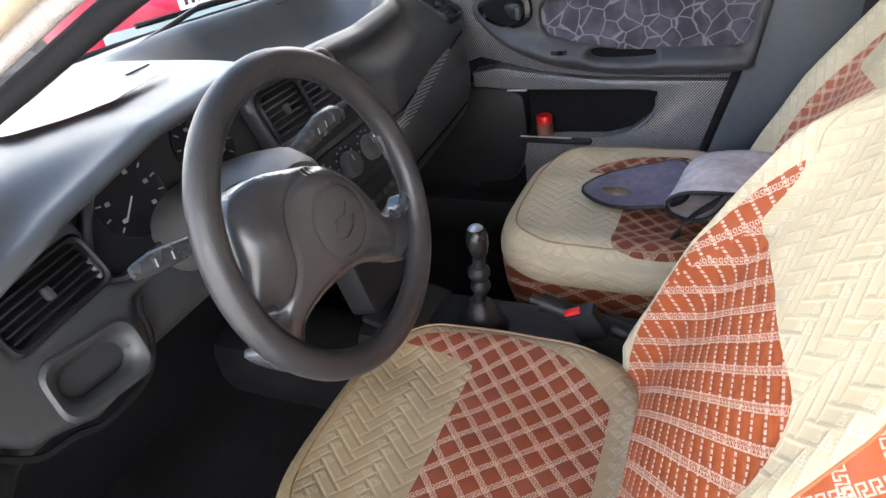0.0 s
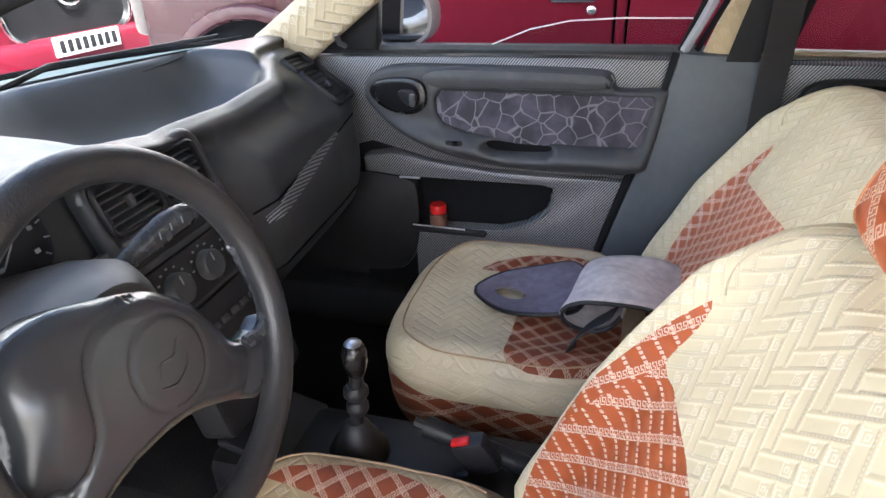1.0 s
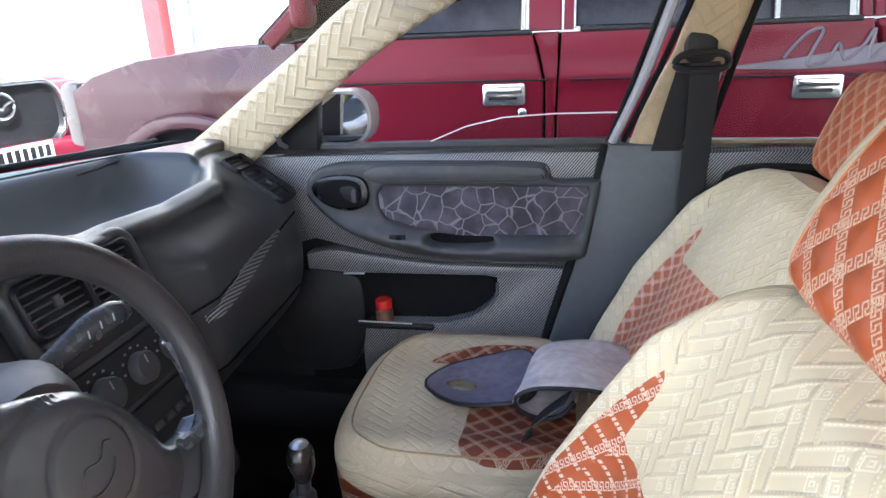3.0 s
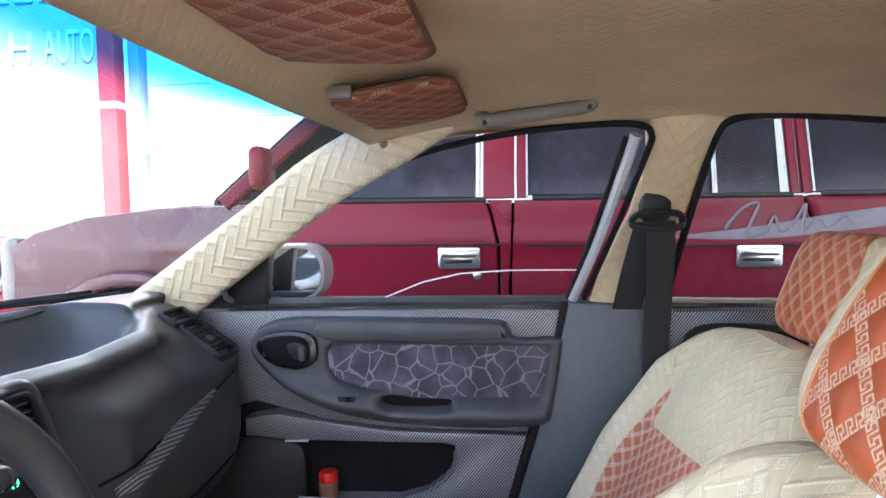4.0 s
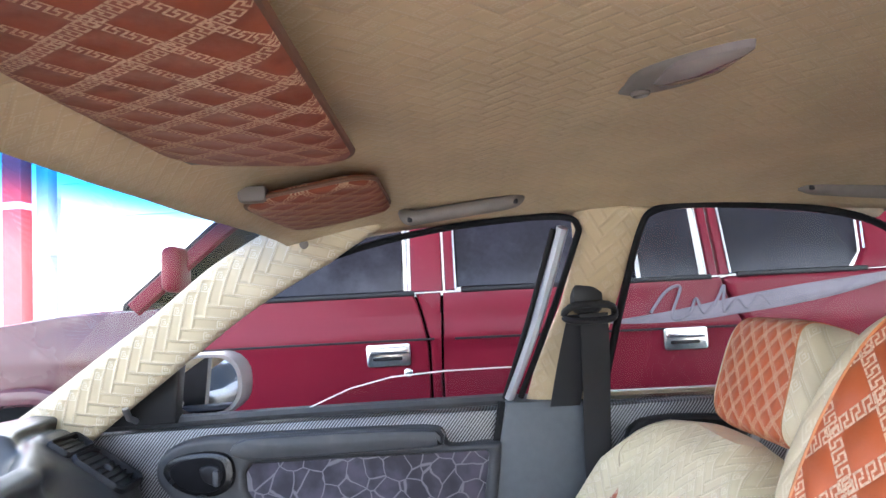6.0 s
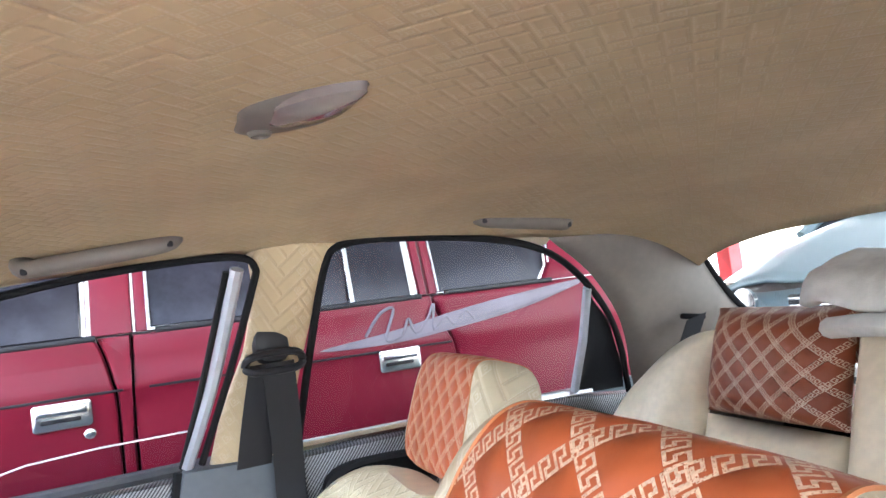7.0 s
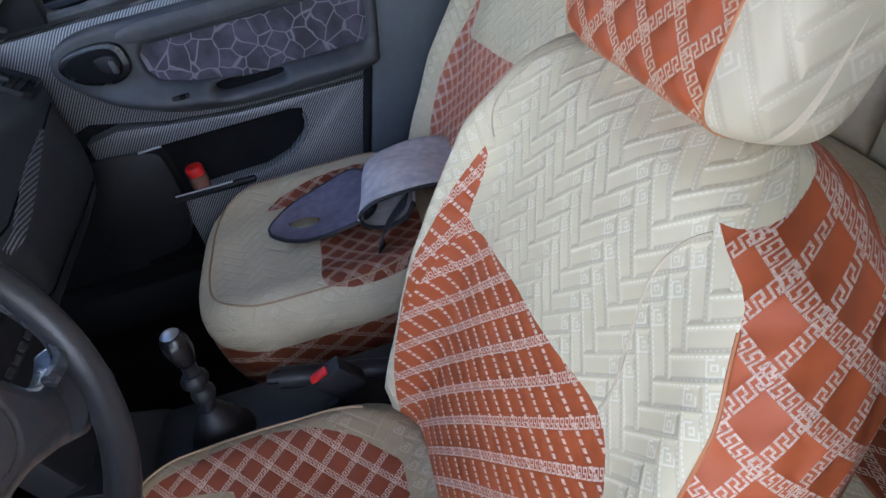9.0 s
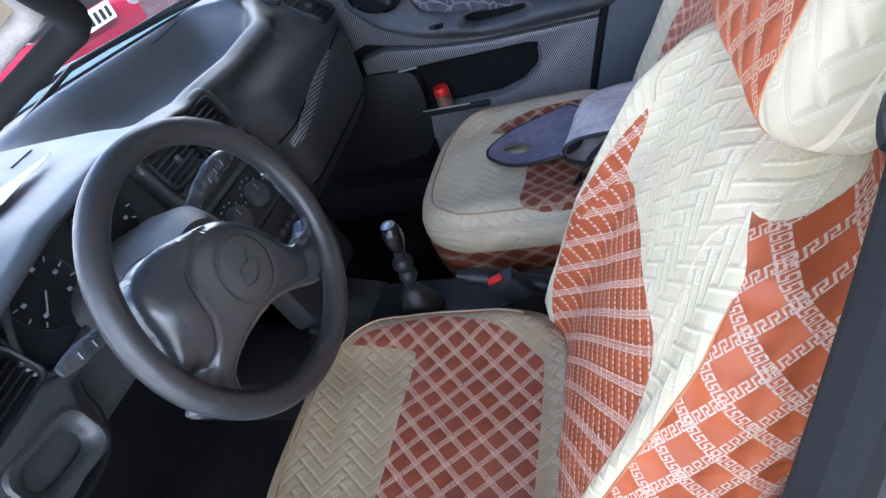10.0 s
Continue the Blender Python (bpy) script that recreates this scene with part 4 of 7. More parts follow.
# passenger end vents
END_TILT = -55
end_at = (-0.452, 0.598, 0.8865)
vent(dash, 0.076, 0.098, end_at, END_TILT, 0, 7, slat_mat=BLACK)
vent(dash, 0.076, 0.034, lean((0.0, 0.0, 0.078), end_at, END_TILT), END_TILT, 0, 3, knob=False, slat_mat=BLACK)
holder = thing("plastic_clip", "small dark plastic clip lying in the dashboard tray", "clip", (-0.60, 0.115, 0.0))
holder.location.z = dash_z(-0.60, 0.115) + 0.002
part("plate", rbox((0.045, 0.085, 0.010), (0, 0, 0.006), 0.004, pose(0, 0, 0, 0, 0, 18)), BLACK, holder)
for dy in (-0.026, 0.0, 0.026):
    part("jaw", rbox((0.026, 0.014, 0.012), (0.004 * dy, dy, 0.016), 0.004, pose(0, 0, 0, 0, 0, 18)), GLOSS_BLACK, holder)
# patch of sunlight on the dashboard, imitated by a thin white sheet
paper = thing("sun_patch", "white sheet standing in for a patch of sunlight on the dashboard's top", "paper", (0, 0, 0))


v, f, u = plate([(-0.68, -0.40), (-0.548, -0.385), (-0.503, -0.276), (-0.534, -0.140), (-0.552, -0.218), (-0.606, -0.247), (-0.69, -0.30)], [], lambda a, b, h: (a, b, dash_z(a, b) + 0.008 + h + 0.001 * math.sin(a * 60 + b * 25)), 0.012, 0.0008, 0.0006)
mesh_part("sheet", v, f, WHITE_PLASTIC, paper, u, smooth=False)
# seam plates on top
for y, s in ((-0.10, 0.22), (0.42, 0.14)):
    a, b = on_dash(y - 0.05, s), on_dash(y + 0.05, s)
    part("cover_seam", tube([a + Vector((0, 0, 0.001)), on_dash(y, s) + Vector((0, 0, 0.001)), b + Vector((0, 0, 0.001))], 0.0022, 6, flat=0.6), BLACK, dash)
# glovebox seam with a carbon-look strip under it
for z0, z1, y0, y1 in ((0.775, 0.825, 0.17, 0.60), (0.655, 0.655, 0.20, 0.60)):
    line = [face_at(y0 + (y1 - y0) * k / 16, z0 + (z1 - z0) * k / 16) + Vector((0.001, 0, 0)) for k in range(17)]
    part("glovebox_seam", tube(line, 0.002, 6), DEEP, dash)
strip = []
for k in range(25):
    y = 0.19 + 0.30 * k / 24
    w = 0.011 * math.sin(math.pi * (0.12 + 0.85 * k / 24)) + 0.002
    z = 0.757 + 0.058 * k / 24
    a, b = face_at(y, z + w), face_at(y, z - w)
    strip.append([a + Vector((0.0, 0, 0.0)), a + Vector((0.006, 0, 0)), b + Vector((0.006, 0, 0)), b])
part("glovebox_trim", lofted(strip), CARBON, dash, "carbon-look trim strip", smooth=False)


# ---- steering wheel and column ----
PAD = worn("pad_plastic", (0.044, 0.046, 0.050), 0.22, grain=700.0, depth=0.0002, vary=0.03, coat=0.4)
PAD_GLOSS = worn("pad_glossy", (0.050, 0.053, 0.058), 0.27, grain=300.0, depth=0.0002, vary=0.05)
COLUMN_GREY = worn("column_plastic", (0.062, 0.062, 0.064), 0.5, grain=900.0, depth=0.0005, vary=0.15)
wheel = thing("steering_wheel", "worn black leather-covered three-spoke steering wheel", "steering wheel", (-0.199, -0.304, 0.872))
TILT_W = 17.0
R_RIM = 0.167


def on_wheel(a, r, out=0.0):
    """A point of the wheel: angle from its top towards the passenger, radius, height towards the driver."""
    q = Vector((out, r * math.sin(a), r * math.cos(a)))
    return Matrix.Rotation(radians(-TILT_W), 3, "Y") @ q


part("rim", tube([on_wheel(k * math.tau / 72, R_RIM) for k in range(72)], 0.0165, 14, closed=True, up=on_wheel(0, 0, 1)), LEATHER, wheel, "grained leather rim")


def wheel_place(a, b, h):
    return on_wheel(math.atan2(a, b), math.hypot(a, b), h)


HUB = [(-0.018, 0.066), (0.014, 0.054), (0.040, 0.038), (0.066, 0.010), (0.084, -0.026), (0.094, -0.050), (0.112, -0.064), (0.140, -0.066), (0.166, -0.060), (0.152, -0.088), (0.128, -0.122), (0.098, -0.126), (0.078, -0.112), (0.045, -0.092), (0.009, -0.074),
       (-0.035, -0.066), (-0.078, -0.070), (-0.104, -0.084), (-0.122, -0.118), (-0.150, -0.090), (-0.164, -0.062), (-0.142, -0.058), (-0.124, -0.050), (-0.120, -0.043), (-0.134, -0.038), (-0.149, -0.034), (-0.152, -0.022), (-0.144, -0.006), (-0.134, 0.016), (-0.128, 0.040), (-0.116, 0.064), (-0.093, 0.078), (-0.055, 0.078)]
SEAM_W = smooth_line([Vector((a, b, 0)) for a, b in ((0.020, 0.050), (-0.012, 0.054), (-0.040, 0.050), (-0.062, 0.036), (-0.076, 0.012), (-0.084, -0.014), (-0.098, -0.034), (-0.116, -0.046))], 5)


def hub_lift(a, b, inside):
    rr = math.hypot(a - 0.002, b + 0.012)
    crown = 0.016 * max(0.0, 1 - (math.hypot(a, b + 0.01) / 0.12) ** 2)
    near = min((p.x - a) ** 2 + (p.y - b) ** 2 for p in SEAM_W)
    swell = 0.014 * math.exp(-((a + 0.106) / 0.030) ** 2 - ((b - 0.026) / 0.044) ** 2)
    return crown + swell - 0.0045 * math.exp(-near / 0.0000075) - 0.0024 * math.exp(-((rr - 0.042) / 0.0016) ** 2) + (0.0012 if rr < 0.041 else 0.0)


v, f, u = plate(round_poly(HUB, 3), [], lambda a, b, h: wheel_place(a, b, h - 0.006), 0.0027, 0.014, 0.022, hub_lift, 45)
mesh_part("hub_pad", v, f, PAD, wheel, u, "smooth grey hub pad with a swelling side and a round seam")
part("spoke_edge", tube(smooth_line([on_wheel(math.atan2(a, b), math.hypot(a, b), o) for a, b, o in ((0.154, 0.030, -0.006), (0.160, -0.010, -0.008), (0.154, -0.046, -0.006), (0.134, -0.064, -0.004), (0.108, -0.064, -0.008))], 6), 0.008, 8, up=on_wheel(0, 0, 1)), PAD_GLOSS, wheel, "glossy spoke edge")
part("emblem", tube(smooth_line([wheel_place(a, b - 0.012, 0.0125) for a, b in ((-0.020, -0.006), (-0.012, 0.006), (0.004, 0.004), (0.014, 0.014), (0.022, 0.012))], 4), 0.0007, 6), BLACK, wheel, "plain moulded emblem")
part("emblem", tube(smooth_line([wheel_place(a, b - 0.012, 0.0125) for a, b in ((-0.022, -0.012), (-0.008, -0.018), (0.010, -0.012), (0.018, -0.002))], 4), 0.0007, 6), BLACK, wheel, "plain moulded emblem")
column = thing("steering_column", "grey plastic steering column shroud with stalks and ignition", "steering column", (-0.199, -0.304, 0.872))
part("shroud", lofted([[wheel_place(0.035 * e + w * spow(math.sin(a * math.tau / 24), 0.8), 0.022 + h * spow(math.cos(a * math.tau / 24), 0.8), o) for a in range(24)]
                       for o, w, h, e in ((-0.035, 0.050, 0.038, 0.2), (-0.05, 0.062, 0.046, 0.4), (-0.09, 0.078, 0.055, 0.8), (-0.15, 0.086, 0.058, 1.0), (-0.24, 0.086, 0.056, 1.0))]), COLUMN_GREY, column)
for pts, rad, marks in (((( 0.06, 0.042), (0.114, 0.053), (0.165, 0.060), (0.205, 0.060), (0.226, 0.056)), [0.010, 0.012, 0.016, 0.015, 0.008], (0.150, 0.170, 0.190)), (((-0.03, 0.02), (-0.10, 0.040), (-0.15, 0.050), (-0.176, 0.054)), [0.009, 0.010, 0.012, 0.007], (-0.135, -0.155))):
    st = smooth_line([wheel_place(a, b, -0.10) for a, b in pts], 4)
    rr = [interp(k / (len(st) - 1), [q / (len(rad) - 1) for q in range(len(rad))], rad) for k in range(len(st))]
    stalk = part("stalk", tube(st, rr, 10, flat=0.6, up=on_wheel(0, 0, 1)), PAD_GLOSS, column, "black control stalk")
    for m_y in marks:
        z_m = interp(m_y, sorted(p[0] for p in pts), [p[1] for p in sorted(pts)])
        part("stalk_mark", tube([wheel_place(m_y, z_m - 0.004, -0.0895), wheel_place(m_y + 0.002, z_m + 0.004, -0.0895)], 0.0009, 5), PRINT_GREY, stalk)
part("ignition", lofted([[on_wheel(math.radians(120), 0.075, o) + Matrix.Rotation(radians(-TILT_W), 3, "Y") @ Vector((0, r * math.cos(a * math.tau / 18), r * math.sin(a * math.tau / 18))) for a in range(18)] for o, r in ((-0.16, 0.022), (-0.08, 0.022), (-0.075, 0.018))]), BLACK, column, "round ignition lock")
part("key", rbox((0.03, 0.004, 0.022), on_wheel(math.radians(120), 0.075, -0.06), 0.002), STEEL, column)

# ---- console and gear lever ----
console = thing("centre_console", "dark plastic centre console between the front seats", "console", (0, 0, 0))
part("tray", rbox((0.62, 0.17, 0.10), (-0.10, 0.015, 0.415), 0.025), BLACK, console, "dark console box")
part("ashtray_panel", rbox((0.12, 0.15, 0.015), (-0.33, 0.02, 0.472), 0.004, pose(0, 0, 0, 0, 16, 0)), BLACK, console, "dark console plate")
gear = thing("gear_lever", "black gear lever with a polished round knob", "gear lever", (-0.175, 0.003, 0.445))
part("boot", lofted([[(r * 1.0 * math.cos(a * math.tau / 20) * (1 + 0.06 * (k % 2)), r * math.sin(a * math.tau / 20), z) for a in range(20)] for k, (r, z) in enumerate(((0.058, 0.0), (0.055, 0.010), (0.048, 0.018), (0.044, 0.030), (0.037, 0.040), (0.033, 0.052), (0.026, 0.062), (0.021, 0.074), (0.013, 0.082)))]), BLACK, gear, "creased black boot")
part("shaft", tube([(0, 0, 0.06), (0.006, 0, 0.13), (0.010, 0, 0.175)], 0.0105, 12), BLACK, gear)
for cz, cr in ((0.112, 0.017), (0.140, 0.019)):
    part("collar", lofted([[(0.006 + r * math.cos(a * math.tau / 16), r * math.sin(a * math.tau / 16), z) for a in range(16)] for r, z in ((cr * 0.75, cz - 0.012), (cr, cz - 0.004), (cr, cz + 0.004), (cr * 0.7, cz + 0.012))]), BLACK, gear)
part("knob", lofted([[(0.010 + r * math.cos(a * math.tau / 20), r * math.sin(a * math.tau / 20), z) for a in range(20)] for r, z in ((0.010, 0.170), (0.014, 0.178), (0.0185, 0.195), (0.0185, 0.210), (0.016, 0.221), (0.008, 0.228))]), GLOSS_BLACK, gear, "glossy black knob with a pale cap")
part("knob_cap", lofted([[(0.010 + r * math.cos(a * math.tau / 16), r * math.sin(a * math.tau / 16), z) for a in range(16)] for r, z in ((0.013, 0.2262), (0.010, 0.2292), (0.002, 0.230))]), STEEL, gear)
brake = thing("handbrake", "black handbrake lever beside the seat", "handbrake", (0.05, 0.02, 0.44))
part("lever", tube([(0.10, 0, 0.02), (0.0, 0, 0.05), (-0.12, 0, 0.085)], [0.014, 0.016, 0.017], 10), BLACK, brake)
part("button", tube([(-0.12, 0, 0.085), (-0.137, 0, 0.09)], 0.008, 8), BLACK, brake)


def buckle(at, turn):
    b = thing("belt_buckle", "black seat belt buckle with a red release button", "belt buckle", at)
    m = turn
    part("stalk", rbox((0.022, 0.010, 0.10), (0, 0, -0.06), 0.003, m), BLACK, b)
    part("housing", rbox((0.052, 0.028, 0.065), (0, 0, 0.02), 0.007, m), BLACK, b)
    bm = rbox((0.028, 0.013, 0.006), (0, 0, 0.0), 0.002)
    bmesh.ops.translate(bm, vec=(0, 0, 0.052), verts=bm.verts)
    bmesh.ops.transform(bm, matrix=m, verts=bm.verts)
    part("release", bm, RED_PLASTIC, b, "pink-red release button")
    return b


buckle((0.016, -0.012, 0.500), pose(0, 0, 0, 10, -25, 0))


# ---- front seats ----
def backrest(parent, tilt, leaf, H, tan_side):
    """A quilted seat back: beige with tan panels cut into it. Local x runs rearwards, y to the passenger's side, z up from the hinge."""
    ns, na = 72, 96
    verts, uvs, loc, arcs = [], [], [], []
    slope = math.tan(radians(tilt))
    axis = Vector((math.sin(radians(tilt)), 0.0, math.cos(radians(tilt))))
    for i in range(ns + 1):
        s = i / ns
        hw = interp(s, [0, 0.12, 0.35, 0.6, 0.81, 0.915, 0.955, 1.0], [0.215, 0.245, 0.262, 0.258, 0.236, 0.198, 0.150, 0.070])
        hi = interp(s, [0, 0.12, 0.35, 0.6, 0.8, 0.92, 0.97, 1.0], [0.215, 0.242, 0.258, 0.268, 0.262, 0.232, 0.192, 0.095])
        hd = interp(s, [0, 0.2, 0.6, 0.85, 0.95, 1.0], [0.065, 0.070, 0.064, 0.058, 0.048, 0.020])
        z0 = H * s
        ring = []
        for k in range(na):
            a = k * math.tau / na
            half = hi if math.sin(a) > 0 else hw
            c = half * spow(math.sin(a), 0.62)
            d = -(hd if math.cos(a) > 0 else hd * 1.4) * spow(math.cos(a), 0.72)
            if math.cos(a) > 0:
                e = abs(c) / half
                up = interp(s, [0, 0.15, 0.5, 0.8, 1.0], [0.2, 0.9, 1.0, 0.72 if c > 0 else 0.4, 0.0])
                d -= (0.066 if c > 0 else 0.040) * up * math.exp(-((e - 0.88) / 0.15) ** 2) - 0.012 * (1 - e * e) * up
            d += 0.0025 * noise.noise(Vector((c * 14, z0 * 14, 3.0)))
            ring.append(Vector((d + z0 * slope, c, z0 - 0.25 * d * slope)))
        run, arc = 0.0, [0.0]
        # lengths are taken square to the seat's leaning axis
        flat = [p - axis * p.dot(axis) for p in ring]
        for k in range(1, na):
            run += (flat[k] - flat[k - 1]).length
            arc.append(run)
        tot = run + (flat[0] - flat[-1]).length
        arcs.append([arc[k] if k <= na // 2 else arc[k] - tot for k in range(na)])
        for k, p in enumerate(ring):
            verts.append(p)
            uvs.append((arc[k] if k <= na // 2 else arc[k] - tot, p.dot(axis)))
            loc.append((k, s, p.y, z0, hw, arc[k] if k <= na // 2 else arc[k] - tot, tot))
    # the cover's pattern hangs from the widest ring, so that it gathers where the seat narrows
    wide = arcs[int(ns * 0.45)]
    hung = [(wide[q[0]], uv[1]) for q, uv in zip(loc, uvs)]
    # a seam column at the back, so that the pattern never runs over it
    faces = []
    for i in range(ns):
        for k in range(na):
            if k == na // 2:
                continue
            a, b = i * na + k, i * na + (k + 1) % na
            faces.append((a, b, b + na, a + na))
    back_strip = [(i * na + na // 2, i * na + na // 2 + 1, (i + 1) * na + na // 2 + 1, (i + 1) * na + na // 2) for i in range(ns)]
    top = tuple(range(ns * na, (ns + 1) * na))
    sd_leaf = [poly_sd((y, z), leaf) if abs(u) < tot * 0.25 else -0.2 for k, s, y, z, hw, u, tot in loc]
    sd_side = []
    for p, (k, s, y, z, hw, u, tot) in zip(verts, loc):
        d = p.x - p.z * slope
        edge = hw * interp(s, [0.0, 0.5, 0.8, 0.91, 0.94, 1.0], [0.93, 0.915, 0.90, 0.885, 0.80, 0.72])
        rim = (0.942 + 0.40 * max(0.0, d + 0.05) - s) * H
        sd_side.append(min(-y - edge if math.cos(k * math.tau / na) > -0.05 else 0.1 * (-y), (0.36 - abs(u) / tot) * tot, rim))
    (v1, f1, u1), _ = clipped(verts, faces, hung, sd_leaf)
    _, (v2, f2, u2) = clipped(verts, faces, uvs, sd_leaf)
    kf = max(y for y, z in leaf) / 0.200
    tri = [p[1] - kf * interp(p[2] * 0.424 / leaf[0][1], [0.0, 0.14, 0.20, 0.28, 0.335, 0.40], [0.26, 0.215, 0.196, 0.182, 0.168, 0.158]) for p in v1]
    (v5, f5, u5), (v6, f6, u6) = clipped(v1, f1, u1, tri)
    mesh_part("fan_panel", v6, f6, ORANGE_FAN if tan_side else ORANGE_GLARE, parent, u6, "tan panel stitched in a fine fan" if tan_side else "tan panel stitched in small diamonds, glare put into its colour")
    mesh_part("bolster_panel", v5, f5, ORANGE_BOLSTER if tan_side else ORANGE_GLARE, parent, u5, "tan bolster panel quilted in diamonds")
    key = {tuple(round(x, 6) for x in p): sd_side[i] for i, p in enumerate(verts)}
    sd2 = [key.get(tuple(round(x, 6) for x in p), -0.1) for p in v2]
    (v3, f3, u3), (v4, f4, u4) = clipped(v2, f2, u2, sd2)
    if tan_side:
        mesh_part("side_panel", v3, f3, ORANGE, parent, u3, "tan side panel quilted in large diamonds")
    else:
        v4, f4, u4 = v2, f2, u2
    mesh_part("backrest", v4, f4, BEIGE, parent, u4, "beige quilted seat back")
    vb = [verts[i] for q in back_strip for i in q]
    mesh_part("back_cover", vb + [verts[i] for i in top], [tuple(range(4 * q, 4 * q + 4)) for q in range(len(back_strip))] + [tuple(range(len(vb), len(vb) + na))], BEIGE_PLAIN, parent)
    # sewn seams over the shoulder: lines in (across, up) laid on the front of the seat
    k_z = H / 0.53
    for run_of in ([(0.186, 0.420), (0.197, 0.445), (0.194, 0.475), (0.170, 0.500), (0.140, 0.515)], [(-0.128, 0.356), (-0.128, 0.388), (-0.118, 0.424), (-0.111, 0.456), (-0.118, 0.482), (-0.134, 0.497)])[:2 if tan_side else 1]:
        seam = []
        for q in smooth_line([Vector((y, z * k_z, 0)) for y, z in run_of], 5):
            near = sorted((((p.y - q.x) ** 2 + (c[3] - q.y) ** 2, n) for n, (p, c) in enumerate(zip(verts, loc)) if math.cos(c[0] * math.tau / na) > 0.02))[:4]
            w = [1.0 / (dist + 1e-6) for dist, n in near]
            seam.append(sum((verts[n] * g for g, (dist, n) in zip(w, near)), Vector()) / sum(w))
        for _ in range(3):
            seam = [sum((seam[max(0, min(len(seam) - 1, j + o))] for o in (-1, 0, 1)), Vector()) / 3 for j in range(len(seam))]
        part("seam", tube(seam, 0.0013, 6), SEAM_BEIGE, parent, "beige sewn seam")
    if not tan_side:
        return
    # piping along the side panel's front edge
    line = []
    for i in range(2, int(ns * 0.91)):
        for k in range(na - 1, na // 2, -1):
            a, b = i * na + k, i * na + k - 1
            if sd_side[a] < 0 <= sd_side[b]:
                line.append(verts[a].lerp(verts[b], sd_side[a] / (sd_side[a] - sd_side[b])))
                break
    line = [sum((line[max(0, min(len(line) - 1, j + o))] for o in (-1, 0, 1)), Vector()) / 3 for j in range(len(line))]
    part("piping", tube(line, 0.0014, 6), PIPING, parent, "tan piping along the side panel")


PIPING = worn("orange_piping", (0.42, 0.15, 0.05), 0.5, grain=0, vary=0.15)


SEAM_BEIGE = worn("seam_beige", (0.46, 0.38, 0.26), 0.6, grain=0, vary=0.2)
SEAM_TAN = worn("seam_tan", (0.30, 0.20, 0.11), 0.6, grain=0, vary=0.2)


def cushion(parent, patch, beige):
    """A quilted seat cushion with a skirt. Local x runs rearwards, the top is near z 0."""
    ns, na = 64, 96
    verts, uvs, topf = [], [], []
    prof = [(0.97, -0.15), (1.0, -0.12), (1.015, -0.075), (1.01, -0.055), (1.02, -0.045), (1.015, -0.025), (0.99, -0.008), (0.95, 0.004)] + [(0.95 - 0.95 * (j / 26), 0.006 + 0.012 * (j / 26) ** 0.5) for j in range(1, 27)]
    for j, (sc, z) in enumerate(prof):
        for k in range(na):
            a = k * math.tau / na
            e = 0.52
            x = -0.10 + 0.235 * sc * spow(math.cos(a), e)
            taper = 1.0 if x > -0.22 else 1.0 - 0.9 * (-0.22 - x)
            y = 0.245 * sc * spow(math.sin(a), e) * taper
            zz = z
            if j > 8:
                zz += 0.014 * math.exp(-((abs(y) - 0.19) / 0.05) ** 2) - 0.016 * max(0.0, 1 - (y / 0.2) ** 2) * max(0.0, min(1.0, (x + 0.2) / 0.2))
                zz += 0.003 * noise.noise(Vector((x * 13, y * 13, 1.0)))
            p = Vector((x, y, zz))
            verts.append(p)
            uvs.append((x * 1.0, y) if j > 6 else (x * 0.6 + y * 0.8, y * 0.6 + z * 1.2))
            topf.append(j)
    faces = []
    for j in range(len(prof) - 1):
        for k in range(na):
            a, b = j * na + k, j * na + (k + 1) % na
            faces.append((a, b, b + na, a + na))
    ring = [verts[9 * na + k] + Vector((0, 0, 0.0008)) for k in range(na) if verts[9 * na + k].x < 0.05]
    cut = max(range(len(ring)), key=lambda k: (ring[k] - ring[k - 1]).length)
    part("seam", tube(ring[cut:] + ring[:cut], 0.0018, 6), SEAM_TAN, parent, "tan sewn seam")
    sd = [poly_sd((p.x, p.y), patch) if topf[i] > 7 else -0.1 for i, p in enumerate(verts)]
    (v1, f1, u1), (v2, f2, u2) = clipped(verts, faces, uvs, sd)
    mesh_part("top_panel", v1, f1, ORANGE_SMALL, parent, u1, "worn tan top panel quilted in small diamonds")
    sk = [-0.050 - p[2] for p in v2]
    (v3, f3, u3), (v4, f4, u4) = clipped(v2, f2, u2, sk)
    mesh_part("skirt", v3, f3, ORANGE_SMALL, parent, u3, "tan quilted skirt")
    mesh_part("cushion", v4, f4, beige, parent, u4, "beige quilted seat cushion")


